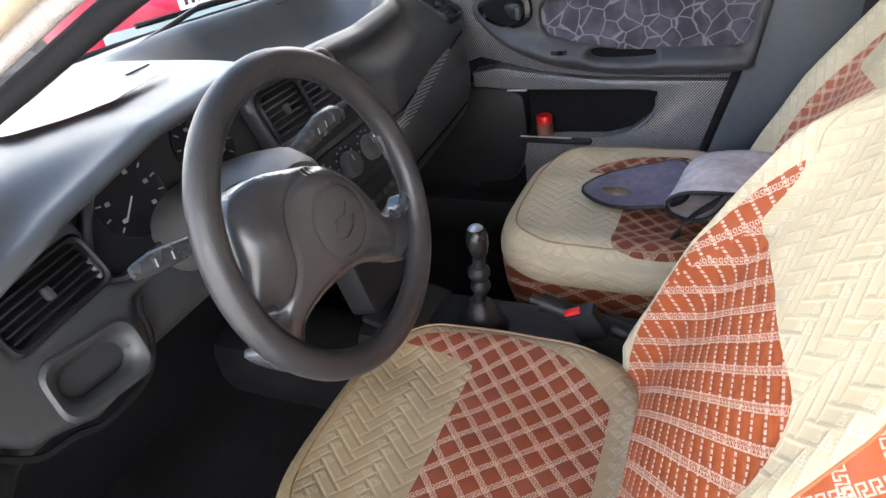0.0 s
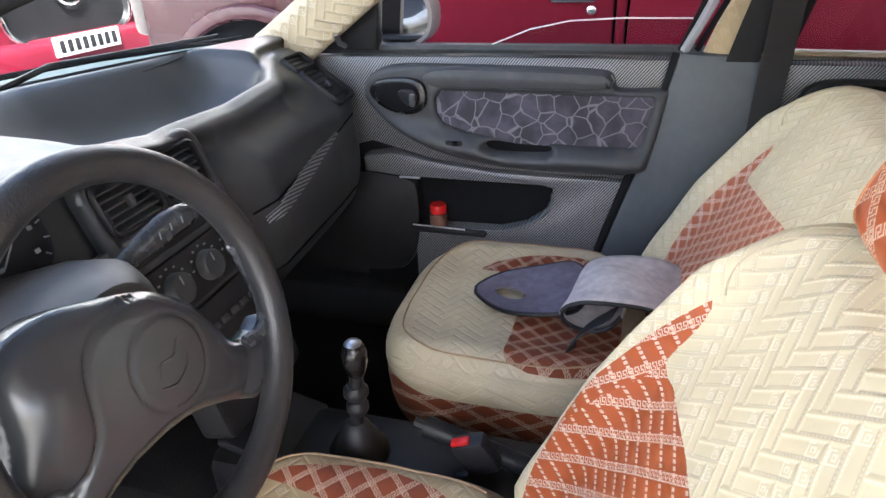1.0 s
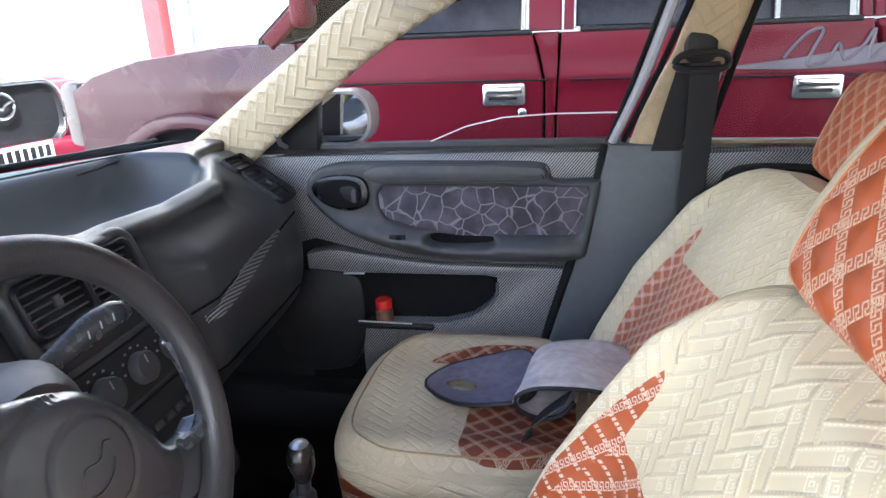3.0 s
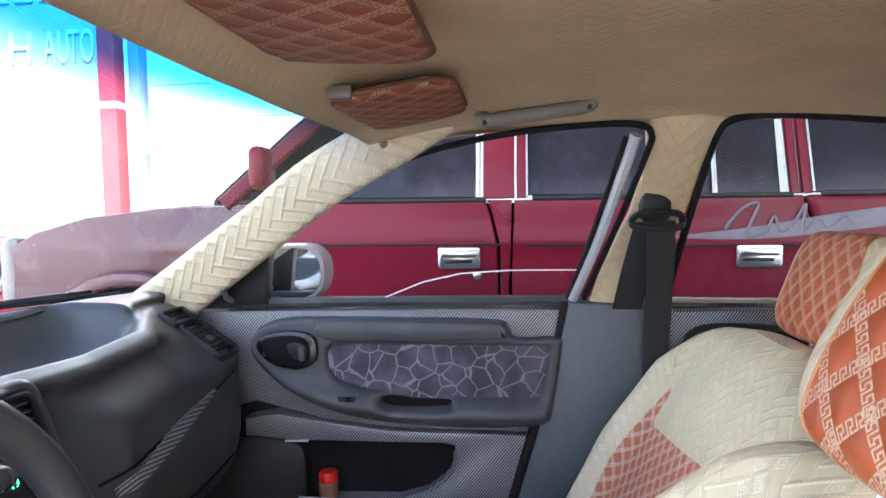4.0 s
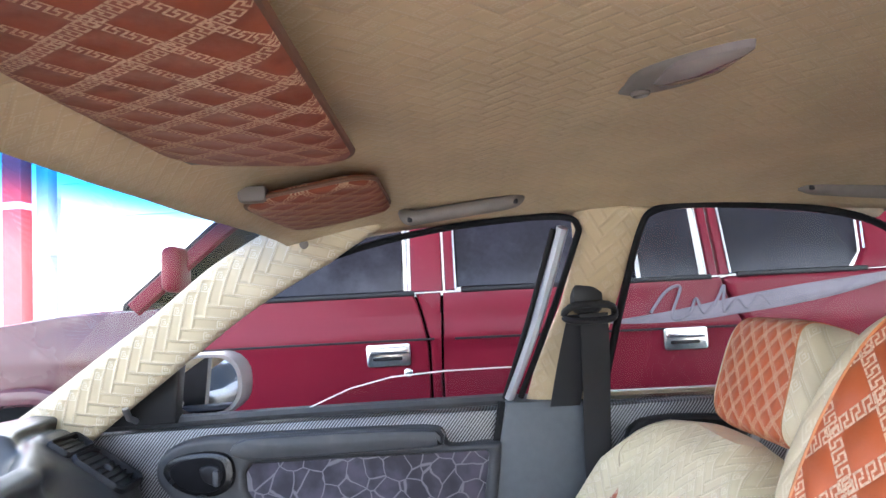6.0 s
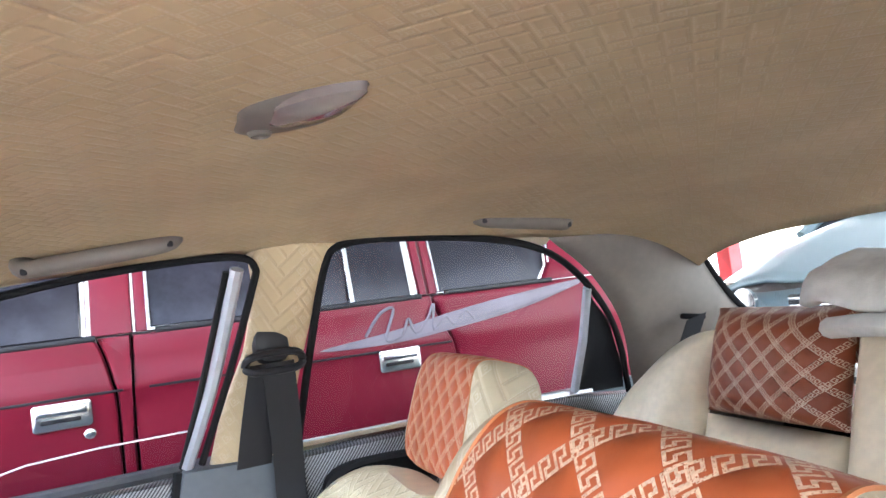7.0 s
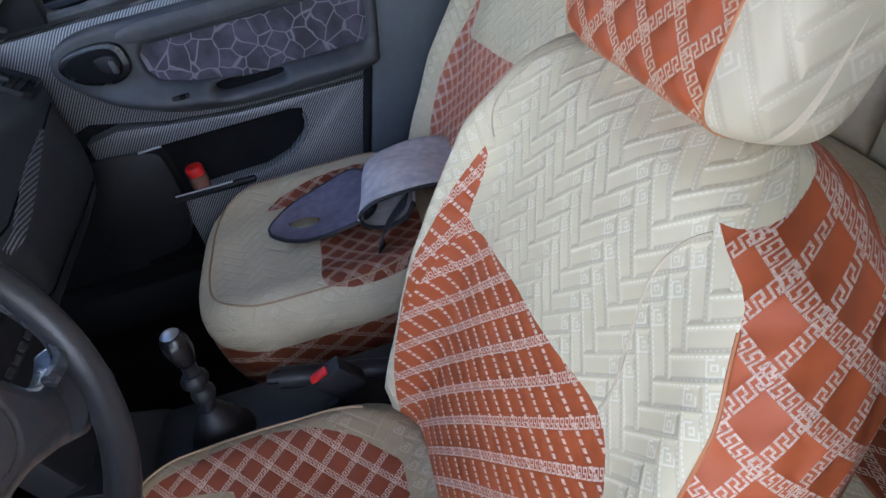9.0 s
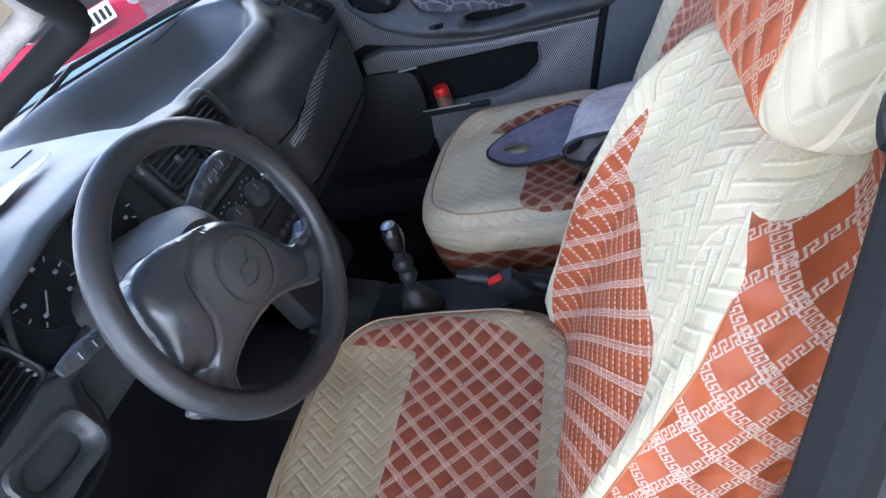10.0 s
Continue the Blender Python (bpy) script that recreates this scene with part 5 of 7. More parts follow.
def headrest(parent, at, turn, front, size, taper, seam):
    """A cushion of three panels that narrows upwards. taper: how much it narrows at the top on the inner and outer side; seam: where the tan middle ends."""
    ns, na = 64, 104
    verts, uvs, side = [], [], []
    m = Matrix.Rotation(radians(turn[1]), 3, "Z") @ Matrix.Rotation(radians(turn[0]), 3, "Y") @ Matrix.Rotation(radians(turn[2]), 3, "X")
    girth, run = [], 0.0
    mid = [Vector((-size[0] / 2 * spow(math.cos(k * math.tau / na), 0.50), 0, size[2] / 2 * spow(math.sin(k * math.tau / na), 0.41))) for k in range(na + 1)]
    for k in range(na):
        girth.append(run)
        run += (mid[k + 1] - mid[k]).length
    girth = [g if k <= na * 3 // 4 else g - run for k, g in enumerate(girth)]
    for i in range(ns + 1):
        th = math.pi * i / ns
        for k in range(na):
            a = k * math.tau / na
            q = Vector((-size[0] / 2 * spow(math.sin(th), 0.45) * spow(math.cos(a), 0.50), -size[1] / 2 * spow(math.cos(th), 0.30), size[2] / 2 * spow(math.sin(th), 0.45) * spow(math.sin(a), 0.41)))
            up = max(0.0, (2 * q.z / size[2] + 0.4) / 1.4)
            narrow = 1 - (taper[0] if q.y > 0 else taper[1]) * up ** 2
            side.append((seam * size[1] / 2 - abs(q.y)) * narrow)
            q.y *= narrow
            q += 0.0018 * noise.noise(q * 18) * Vector((1, 1, 1))
            verts.append(q)
            uvs.append((q.y + 0.2, girth[k]))
    under = int(na * 0.75)
    faces = [(i * na + k, i * na + (k + 1) % na, (i + 1) * na + (k + 1) % na, (i + 1) * na + k) for i in range(ns) for k in range(na) if k != under]
    strip = [(i * na + under, i * na + under + 1, (i + 1) * na + under + 1, (i + 1) * na + under) for i in range(ns)]
    place = lambda vs: [m @ Vector(p) + Vector(at) for p in vs]
    (v1, f1, u1), (v2, f2, u2) = clipped(verts, faces, uvs, side)
    hd = mesh_part("headrest", place(v1), f1, front, parent, u1, "tan quilted middle of the headrest")
    for panel in clipped(v2, f2, [(p[0] + abs(p[1]), p[2]) for p in v2], [p[1] for p in v2]):
        mesh_part("side_panel", place(panel[0]), panel[1], BEIGE_HEAD, hd, panel[2], "beige quilted headrest side")
    mesh_part("underside", place(verts), strip, BEIGE_PLAIN, hd)
    # stitched piping on both seams
    for sg in (-1, 1):
        ring = []
        for k in range(na):
            col = [(side[i * na + k], verts[i * na + k]) for i in (range(ns // 2 + 1) if sg < 0 else range(ns, ns // 2 - 1, -1))]
            for (s0, p0), (s1, p1) in zip(col, col[1:]):
                if s0 < 0 <= s1:
                    ring.append(p0.lerp(p1, s0 / (s0 - s1)))
                    break
        part("piping", tube(place(ring), 0.0012, 6, closed=True), PIPING, hd, "tan seam piping")
    for sg in (-1, 1):
        foot = Vector(at) + m @ Vector((0.0, sg * 0.05, -size[2] / 2 + 0.01))
        part("post", tube([foot, foot + m @ Vector((0, 0, -0.06))], 0.006, 8), STEEL, hd)


LEAF = [tuple(p)[:2] for p in smooth_line([Vector((x, y, 0)) for x, y in [(0.186, 0.424), (0.203, 0.385), (0.215, 0.335), (0.222, 0.275), (0.222, 0.215), (0.212, 0.15), (0.192, 0.08), (0.172, 0.01), (0.10, 0.0), (-0.05, 0.0), (-0.185, 0.01), (-0.205, 0.18), (-0.190, 0.29), (-0.160, 0.335), (-0.123, 0.357), (-0.03, 0.345), (0.065, 0.335), (0.145, 0.328), (0.185, 0.328), (0.186, 0.380)]], 4, closed=True)]
LEAF_P = [(y * (0.87 if y > 0 else 1.0), z * 0.86) for y, z in LEAF]
PATCH = [(-0.275, 0.158), (-0.235, 0.178), (-0.17, 0.197), (-0.10, 0.205), (-0.03, 0.192), (0.03, 0.160), (0.080, 0.112), (0.085, -0.222), (-0.134, -0.222), (-0.134, 0.136)]
PATCH_P = [(-0.205, 0.095), (-0.17, 0.135), (-0.12, 0.160), (-0.06, 0.175), (0.0, 0.175), (0.06, 0.160), (0.095, 0.150), (0.095, -0.222), (-0.096, -0.222), (-0.096, 0.098)]


def front_seat(label, at, tilt, head, H, hinge, patch, turn_head, leaf, head_mat, head_size, taper, seam, tan_side=True):
    st = thing("front_seat", label, "car seat", at, group="front seats")
    backrest(st, tilt, leaf, H, tan_side)
    for ob in list(st.children):
        if ob.type == "MESH":
            ob.location = (hinge, 0, -0.06)
    cushion(st, patch, BEIGE_SEAT if tan_side else BEIGE_SEAT_LIGHTER)
    headrest(st, head, turn_head, head_mat, head_size, taper, seam)
    part("seat_base", rbox((0.42, 0.40, 0.16), (-0.05, 0, -0.205), 0.02), BLACK, st, "dark seat frame")
    for sg in (-1, 1):
        part("seat_rail", rbox((0.46, 0.04, 0.05), (-0.05, sg * 0.17, -0.24), 0.008), STEEL, st)
    part("hinge_cover", rbox((0.12, 0.02, 0.10), (0.13, 0.235, -0.09), 0.02), BLACK, st)
    return st


front_seat("driver's seat in beige and tan quilted leatherette", (0.0, -0.275, 0.495), 25.5, (0.417, 0.008, 0.551), 0.53, 0.145, PATCH, (24.5, 3.0, 2.0), LEAF, ORANGE_HEAD, (0.094, 0.271, 0.181), (0.33, 0.05), 0.72)
front_seat("passenger seat in beige and tan quilted leatherette, set back", (0.108, 0.390, 0.522), 29, (0.547, 0.005, 0.480), 0.47, 0.19, PATCH_P, (20, 0, 0), LEAF_P, ORANGE_HEAD_FINE, (0.110, 0.275, 0.180), (0.10, 0.20), 0.74, tan_side=False)

# ---- rear bench ----
bench = thing("rear_bench", "beige and tan quilted rear bench seat", "rear seat", (0.89, 0.04, 0.472))


def bench_part(name, y0, y1, z0, z1, mat, x_front, slope, label="", bulge=0.03, depth=0.10, slant=0.0):
    rows, uv = [], []
    n, q = 18, 16
    for i in range(n + 1):
        f = i / n
        z = z0 + (z1 - z0) * f
        row = []
        for k in range(q + 1):
            g = k / q
            y = y0 + (y1 - y0) * g
            z = z0 + (z1 - slant * g * g - z0) * f
            pillow = (1 - abs(2 * g - 1) ** 4) * (1 - abs(2 * f - 1) ** 6)
            row.append(Vector((x_front + slope * z - bulge * pillow + (1 - pillow) * 0.03, y, z)))
            uv.append((y, z * 1.08))
        rows.append(row)
    v, f = loft(rows, closed=False, cap=False)
    ob = mesh_part(name, v, f, mat, bench, uv, label)
    md = ob.modifiers.new("thickness", "SOLIDIFY")
    md.thickness, md.offset = depth, 1.0
    return ob


for s in (1, -1):
    bench_part("wing", s * 0.378, s * 0.63, 0.02, 0.585, BEIGE_PLAIN, 0.05, 0.36, "beige outer wing", bulge=0.045, slant=0.17)
    bench_part("back_panel", s * 0.112, s * 0.372, 0.452, 0.625, ORANGE_SMALL, 0.04, 0.36, "tan quilted back panel")
    bench_part("lower_panel", s * 0.112, s * 0.372, 0.02, 0.447, BEIGE_PLAIN, 0.04, 0.36, "plain beige lower back panel")
bench_part("middle_panel", -0.108, 0.108, 0.02, 0.60, BEIGE_PLAIN, 0.04, 0.36, "beige middle back panel")
part("bench_cushion", rbox((0.50, 1.24, 0.16), (-0.17, 0, -0.03), 0.05, seg=4), BEIGE, bench, "beige rear cushion")
for s in (1, -1):
    part("rear_panel", rbox((0.30, 0.34, 0.012), (-0.20, s * 0.28, 0.050), 0.005), ORANGE_SMALL, bench, "tan quilted cushion panel")
cover = thing("seat_cloth", "pale folded cloth over the top of the rear seat", "cloth", (1.155, 0.0, 1.095))
rows = []
for i in range(15):
    f = i / 14
    a = math.pi * (0.05 + 0.9 * f)
    rows.append([Vector((-0.075 * math.cos(a), -0.15 + 0.30 * k / 14, 0.055 * math.sin(a) + 0.01 * noise.noise(Vector((f * 4, k * 0.5, 2))) + 0.006 * math.sin(k * 1.1))) for k in range(15)])
v, f = loft(rows, closed=False, cap=False)
ob = mesh_part("upper_fold", v, f, PALE_CLOTH, cover)
ob.modifiers.new("thickness", "SOLIDIFY").thickness = 0.02
part("lower_fold", tube(smooth_line([(-0.055, -0.15, -0.015), (-0.075, -0.05, -0.02), (-0.07, 0.05, -0.012), (-0.05, 0.14, -0.02)], 6), 0.022, 10, flat=0.7), PALE_CLOTH, cover)


# ---- doors ----
def xz(points, n=5):
    return [Vector((p.x, p.y)) for p in smooth_line([Vector((a, b, 0)) for a, b in points], n, closed=True)]


def sharp(points):
    return [Vector(p) for p in points]


def front_door(s, label):
    d = thing("car_door", label, "car door", (0, 0, 0), group="car doors")
    L = lambda a, dep, b: (a, s * dep, b)
    # structure behind the trim
    part("door_body", slab(sharp([(-0.70, 0.25), (0.10, 0.25), (0.15, 0.50), (0.225, 0.75), (0.278, 0.943), (-0.62, 0.943)]), 0.725, 0.80, 0.004, L), BLACK, d, "dark inner door shell")
    upper = sharp([(-0.52, 0.70), (-0.40, 0.735), (-0.25, 0.698), (-0.10, 0.682), (0.20, 0.678), (0.272, 0.935), (0.10, 0.938), (-0.15, 0.935), (-0.40, 0.932), (-0.585, 0.928), (-0.60, 0.85)])
    part("upper_trim", slab(upper, 0.688, 0.73, 0.010, L), CARBON, d, "carbon-look film on the door trim")
    lower = sharp([(0.195, 0.676), (-0.10, 0.680), (-0.25, 0.696), (-0.35, 0.712), (-0.42, 0.700), (-0.42, 0.655), (0.005, 0.655), (0.030, 0.650), (0.030, 0.62), (0.012, 0.585), (-0.03, 0.553), (-0.09, 0.535), (-0.30, 0.530), (-0.30, 0.30), (0.095, 0.30), (0.12, 0.40), (0.15, 0.50)])
    part("lower_trim", slab(lower, 0.680, 0.726, 0.006, L), CARBON, d, "carbon-look lower door trim cut round the pocket")
    part("belt_rail", tube([L(-0.60, 0.70, 0.942), L(-0.2, 0.70, 0.949), L(0.275, 0.70, 0.952)], 0.014, 8, flat=0.8), PLASTIC, d, "grey sealed window rail")
    # near-black sheet that paints the pocket's inner shade
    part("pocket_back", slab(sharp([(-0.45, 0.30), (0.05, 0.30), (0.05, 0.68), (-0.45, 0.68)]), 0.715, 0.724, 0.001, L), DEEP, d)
    part("pocket_tray", rbox((0.20, 0.050, 0.016), (-0.22, s * 0.696, 0.523), 0.006), BLACK, d, "dark door pocket")
    part("pocket_lip", tube([L(-0.30, 0.664, 0.539), L(-0.17, 0.664, 0.537)], 0.0022, 8), STEEL, d, "bright worn pocket edge")
    part("pocket_lip", tube([L(-0.33, 0.676, 0.655), L(-0.28, 0.676, 0.656)], 0.003, 8), STEEL, d)
    part("pocket_lip", tube(smooth_line([L(0.030, 0.679, 0.640), L(0.028, 0.677, 0.612), L(0.010, 0.677, 0.583), L(-0.03, 0.677, 0.554), L(-0.08, 0.677, 0.538)], 5), 0.0035, 8), PILLAR_GREY, d, "pale worn pocket edge")
    part("speaker", slab(xz([(-0.50, 0.64), (-0.32, 0.655), (-0.285, 0.60), (-0.30, 0.46), (-0.36, 0.40), (-0.50, 0.42)]), 0.672, 0.72, 0.01, L), BLACK, d, "dark speaker grille")
    # moulded armrest round the fabric
    boss = [tuple(p) for p in xz([(-0.395, 0.855), (-0.375, 0.898), (-0.32, 0.917), (-0.22, 0.919), (0.0, 0.918), (0.12, 0.914), (0.143, 0.902), (0.150, 0.882), (0.175, 0.878), (0.238, 0.880), (0.248, 0.865), (0.228, 0.74), (0.212, 0.708), (0.12, 0.698),
               (0.0, 0.698), (-0.12, 0.706), (-0.22, 0.726), (-0.31, 0.765), (-0.365, 0.81)], 4)]
    fab = [(-0.216, 0.867), (-0.229, 0.850), (-0.227, 0.818), (-0.212, 0.794), (-0.15, 0.774), (-0.05, 0.762), (0.10, 0.759), (0.195, 0.760), (0.209, 0.768), (0.225, 0.855), (0.222, 0.866)]
    cup = [tuple(p) for p in xz([(-0.118, 0.750), (-0.10, 0.762), (0.00, 0.760), (0.026, 0.752), (0.012, 0.740), (-0.09, 0.738)], 4)]
    bulge = lambda a, b, inside: (0.022 * math.exp(-((b - interp(a, [-0.40, -0.30, -0.18, -0.05, 0.25], [0.80, 0.775, 0.745, 0.730, 0.728])) / 0.022) ** 2) * min(1.0, max(0.0, inside) / 0.012) * interp(a, [-0.36, -0.25, 0.15, 0.24], [0.1, 1.0, 1.0, 0.4]))
    v, f, u = plate(boss, [fab, cup], lambda a, b, h: L(a, 0.653 - h, b), 0.006, 0.009, 0.03, bulge)
    mesh_part("armrest", v, f, PLASTIC, d, u, "grey moulded armrest panel with a rounded ledge")
    part("fabric_inset", slab([Vector(p) for p in inset2([Vector(p) for p in fab], -0.006)], 0.664, 0.675, 0.002, L), FABRIC, d, "dark fabric inset with a pale crackle pattern")
    # pull cup's shade is a near-black sheet behind the hole
    part("pull_cup", slab([Vector(p) for p in inset2([Vector(p) for p in cup], -0.005)], 0.668, 0.676, 0.001, L), DEEP, d, "near-black sheet for the shade in the pull cup")
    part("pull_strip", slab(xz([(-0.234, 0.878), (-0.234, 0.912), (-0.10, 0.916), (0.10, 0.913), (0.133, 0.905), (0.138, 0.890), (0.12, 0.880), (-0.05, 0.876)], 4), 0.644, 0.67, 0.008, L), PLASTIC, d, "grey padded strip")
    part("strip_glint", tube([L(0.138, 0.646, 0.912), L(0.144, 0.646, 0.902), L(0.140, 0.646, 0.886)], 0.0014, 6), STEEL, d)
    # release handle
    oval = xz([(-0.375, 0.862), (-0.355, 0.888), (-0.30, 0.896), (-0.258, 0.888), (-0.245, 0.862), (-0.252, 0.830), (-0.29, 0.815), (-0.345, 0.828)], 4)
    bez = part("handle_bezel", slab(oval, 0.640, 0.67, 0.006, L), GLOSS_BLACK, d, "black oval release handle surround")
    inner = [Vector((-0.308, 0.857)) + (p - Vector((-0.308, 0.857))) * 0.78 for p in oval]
    # flat near-black plate on the bezel, drawn as the hollow's shade
    part("handle_cup_shade", slab(inner, 0.637, 0.65, 0.003, L), DEEP, bez)
    part("release_lever", slab(xz([(-0.305, 0.868), (-0.285, 0.874), (-0.268, 0.868), (-0.264, 0.85), (-0.278, 0.838), (-0.298, 0.846)], 4), 0.632, 0.64, 0.004, L), BLACK, bez, "dark release lever")
    part("lock_tab", rbox((0.012, 0.012, 0.028), (-0.272, s * 0.628, 0.852), 0.004), PLASTIC, bez)
    # switch and pull cup on the ledge
    part("window_switch", rbox((0.036, 0.012, 0.010), (-0.185, s * 0.638, 0.758), 0.003), BLACK, d, "black window switch")
    part("switch_key", rbox((0.012, 0.012, 0.008), (-0.180, s * 0.632, 0.759), 0.002), DEEP, d)
    return d


front_door(1, "passenger door with carbon-look trim and fabric inset, window lowered")

# window frame of the passenger door: black seal, bright channel, mirror sail, lowered pane
def sidepath(pts, s=1, off=0.0):
    return [Vector((x, s * (SIDE(z) + off), z)) for x, z in pts]


door_frame = thing("door_frame", "black and silver window frame of the passenger door", "window frame", (0, 0, 0), kind="structure")
seal = sidepath([(-0.49, 0.957), (-0.40, 1.03), (-0.28, 1.115), (-0.14, 1.195), (0.0, 1.243), (0.15, 1.270), (0.30, 1.281), (0.372, 1.278), (0.392, 1.262), (0.388, 1.235), (0.345, 1.10), (0.293, 0.956)])
part("seal", tube(smooth_line(seal, 6), 0.0058, 8), RUBBER, door_frame, "black rubber seal")
part("channel", tube(smooth_line(sidepath([(0.366, 1.262), (0.322, 1.10), (0.270, 0.956)]), 6), 0.0105, 8), ALLOY, door_frame, "bright metal window channel")
part("channel_inner", tube(smooth_line(sidepath([(0.350, 1.260), (0.306, 1.10), (0.262, 0.956)]), 6), 0.005, 8), RUBBER, door_frame)
sail = [Vector(p) for p in ((-0.50, 0.945), (-0.362, 0.945), (-0.350, 1.055), (-0.37, 1.045), (-0.44, 0.995))]
part("mirror_sail", slab(sail, 0.672, 0.70, 0.006), BLACK, door_frame, "black mirror corner plate")
part("mirror_lever", tube([(-0.435, 0.672, 0.955), (-0.435, 0.645, 0.965), (-0.437, 0.635, 0.985)], 0.006, 8), STEEL, door_frame, "small mirror lever")
low = [(-0.12, 0.955), (-0.03, 0.992), (0.05, 1.010), (0.15, 1.016), (0.305, 1.016), (0.296, 0.90), (-0.12, 0.90)]
v, f, u = plate(low, [], lambda a, b, h: (a, 0.702 - max(0.0, b - 0.95) * 0.5 - h, b), 0.02, 0.0004, 0.003)
lowered = mesh_part("lowered_pane", v, f, CLEAR, door_frame, u, "lowered side window, its edge just above the rail", smooth=False)
lowered.visible_shadow = False
part("pane_edge", tube([(x, 0.700 - max(0, z - 0.95) * 0.5, z) for x, z in low[:5]], 0.0016, 6), WHITE_PLASTIC, door_frame, "bright edge of the pane")

# door mirror
mir = thing("door_mirror", "silver-grey door mirror with a rounded glass", "door mirror", (-0.336, 0.80, 1.004))
oval = [(p[0], p[1]) for p in rounded(0.146, 0.122, 0.052)]
part("casing", lofted([[(a * sc, dpt, b * sc) for a, b in oval] for sc, dpt in ((1.0, -0.035), (1.06, -0.02), (1.04, 0.03), (0.85, 0.07), (0.4, 0.09))]), MIRROR_CASE, mir, "silver-grey casing")
part("glass", lofted([[(a * sc, dpt, b * sc) for a, b in oval] for sc, dpt in ((0.90, -0.0365), (0.90, -0.039))]), MIRROR, mir, "mirror glass")
part("foot", tube([(-0.05, -0.01, -0.03), (-0.10, -0.06, -0.045), (-0.13, -0.10, -0.05)], 0.025, 10), MIRROR_CASE, mir)

# rear door of the passenger side
rd = thing("car_door", "rear door with carbon-look trim and black release handle", "car door", (0, 0, 0), group="car doors")
part("door_body", slab(sharp([(0.44, 0.28), (1.02, 0.28), (1.14, 0.60), (1.21, 0.90), (0.445, 0.94)]), 0.715, 0.79, 0.004), BLACK, rd, "dark inner door shell")
part("upper_trim", slab(sharp([(0.448, 0.70), (1.14, 0.66), (1.205, 0.915), (1.0, 0.937), (0.446, 0.932)]), 0.684, 0.72, 0.010), CARBON, rd, "carbon-look film on the rear door trim")
part("lower_trim", slab(sharp([(0.448, 0.30), (1.05, 0.30), (1.13, 0.655), (0.448, 0.695)]), 0.690, 0.72, 0.006), PLASTIC, rd)
part("belt_rail", tube([(0.45, 0.70, 0.948), (0.8, 0.70, 0.945), (1.08, 0.70, 0.935)], 0.010, 8), CHROME, rd, "bright worn window rail")
oval = xz([(0.485, 0.875), (0.52, 0.905), (0.62, 0.908), (0.70, 0.895), (0.71, 0.86), (0.66, 0.83), (0.56, 0.825), (0.50, 0.84)], 4)
bez = part("handle_bezel", slab(oval, 0.664, 0.69, 0.006), BLACK, rd, "black oval release handle surround")
# rear handle's hollow: its shade is a flat near-black plate
part("handle_cup_shade", slab([Vector((0.60, 0.867)) + (p - Vector((0.60, 0.867))) * 0.8 for p in oval], 0.661, 0.67, 0.003), DEEP, bez)
part("release_lever", slab(xz([(0.515, 0.87), (0.54, 0.888), (0.57, 0.875), (0.55, 0.85), (0.525, 0.85)], 4), 0.655, 0.664, 0.004), BLACK, bez)
seal2 = sidepath([(0.452, 0.955), (0.463, 1.04), (0.480, 1.15), (0.500, 1.255), (0.525, 1.283), (0.60, 1.288), (0.78, 1.273), (0.91, 1.242), (1.01, 1.180), (1.09, 1.100), (1.135, 1.030), (1.162, 0.97), (1.172, 0.92)])
part("seal", tube(smooth_line(seal2, 6), 0.0068, 8), RUBBER, rd, "black rubber seal")
part("quarter_bar", tube(sidepath([(1.026, 1.160), (1.036, 1.05), (1.033, 0.945)]), 0.009, 8), ALLOY, rd, "grey quarter-light bar")
qp = [Vector(p) for p in ((1.034, 0.935), (1.166, 0.93), (1.155, 0.985), (1.10, 1.085), (1.034, 1.150))]
part("quarter_plate", slab(qp, 0.698, 0.702, 0.001, at=lambda a, dd, b: (a, dd - max(0, b - 0.95) * 0.5, b)), BLACK, rd, "black quarter-light plate")
pp = [Vector(p) for p in ((0.452, 0.945), (1.06, 0.94), (1.055, 1.14), (0.98, 1.215), (0.85, 1.26), (0.60, 1.288), (0.52, 1.28), (0.495, 1.25))]
v, f, u = plate([tuple(p) for p in pp], [], lambda a, b, h: (a, 0.702 - max(0.0, b - 0.95) * 0.5 - h, b), 0.025, 0.0004, 0.003)
rp = mesh_part("pane", v, f, CLEAR, rd, u, "closed side window", smooth=False)
rp.visible_shadow = False

# driver's side: body seals round the open doorway
op = thing("doorway_seal", "black rubber seal round the open driver's doorway", "door seal", (0, 0, 0), kind="structure")
ring = [Vector((x, -(SIDE(z) + 0.012), z)) for x, z in ((0.05, 1.285), (0.12, 1.292), (0.2, 1.295), (0.37, 1.29), (0.40, 1.25), (0.36, 1.10), (0.30, 0.94), (0.25, 0.75), (0.18, 0.5), (0.10, 0.36))]
part("seal", tube(smooth_line(ring, 6), 0.013, 8), RUBBER, op)
rdd = thing("car_door", "closed rear door on the driver's side with grey trim", "car door", (0, 0, 0), group="car doors")
part("door_body", slab(sharp([(0.44, 0.28), (1.02, 0.28), (1.14, 0.60), (1.21, 0.90), (0.445, 0.94)]), -0.70, -0.79, 0.004), PLASTIC, rdd)
part("seal", tube(smooth_line([Vector((p.x, -p.y, p.z)) for p in seal2], 6), 0.0068, 8), RUBBER, rdd)
v, f, u = plate([tuple(p) for p in pp], [], lambda a, b, h: (a, -0.702 + max(0.0, b - 0.95) * 0.5 + h, b), 0.025, 0.0004, 0.003)
rp2 = mesh_part("pane", v, f, CLEAR, rdd, u, smooth=False)
rp2.visible_shadow = False


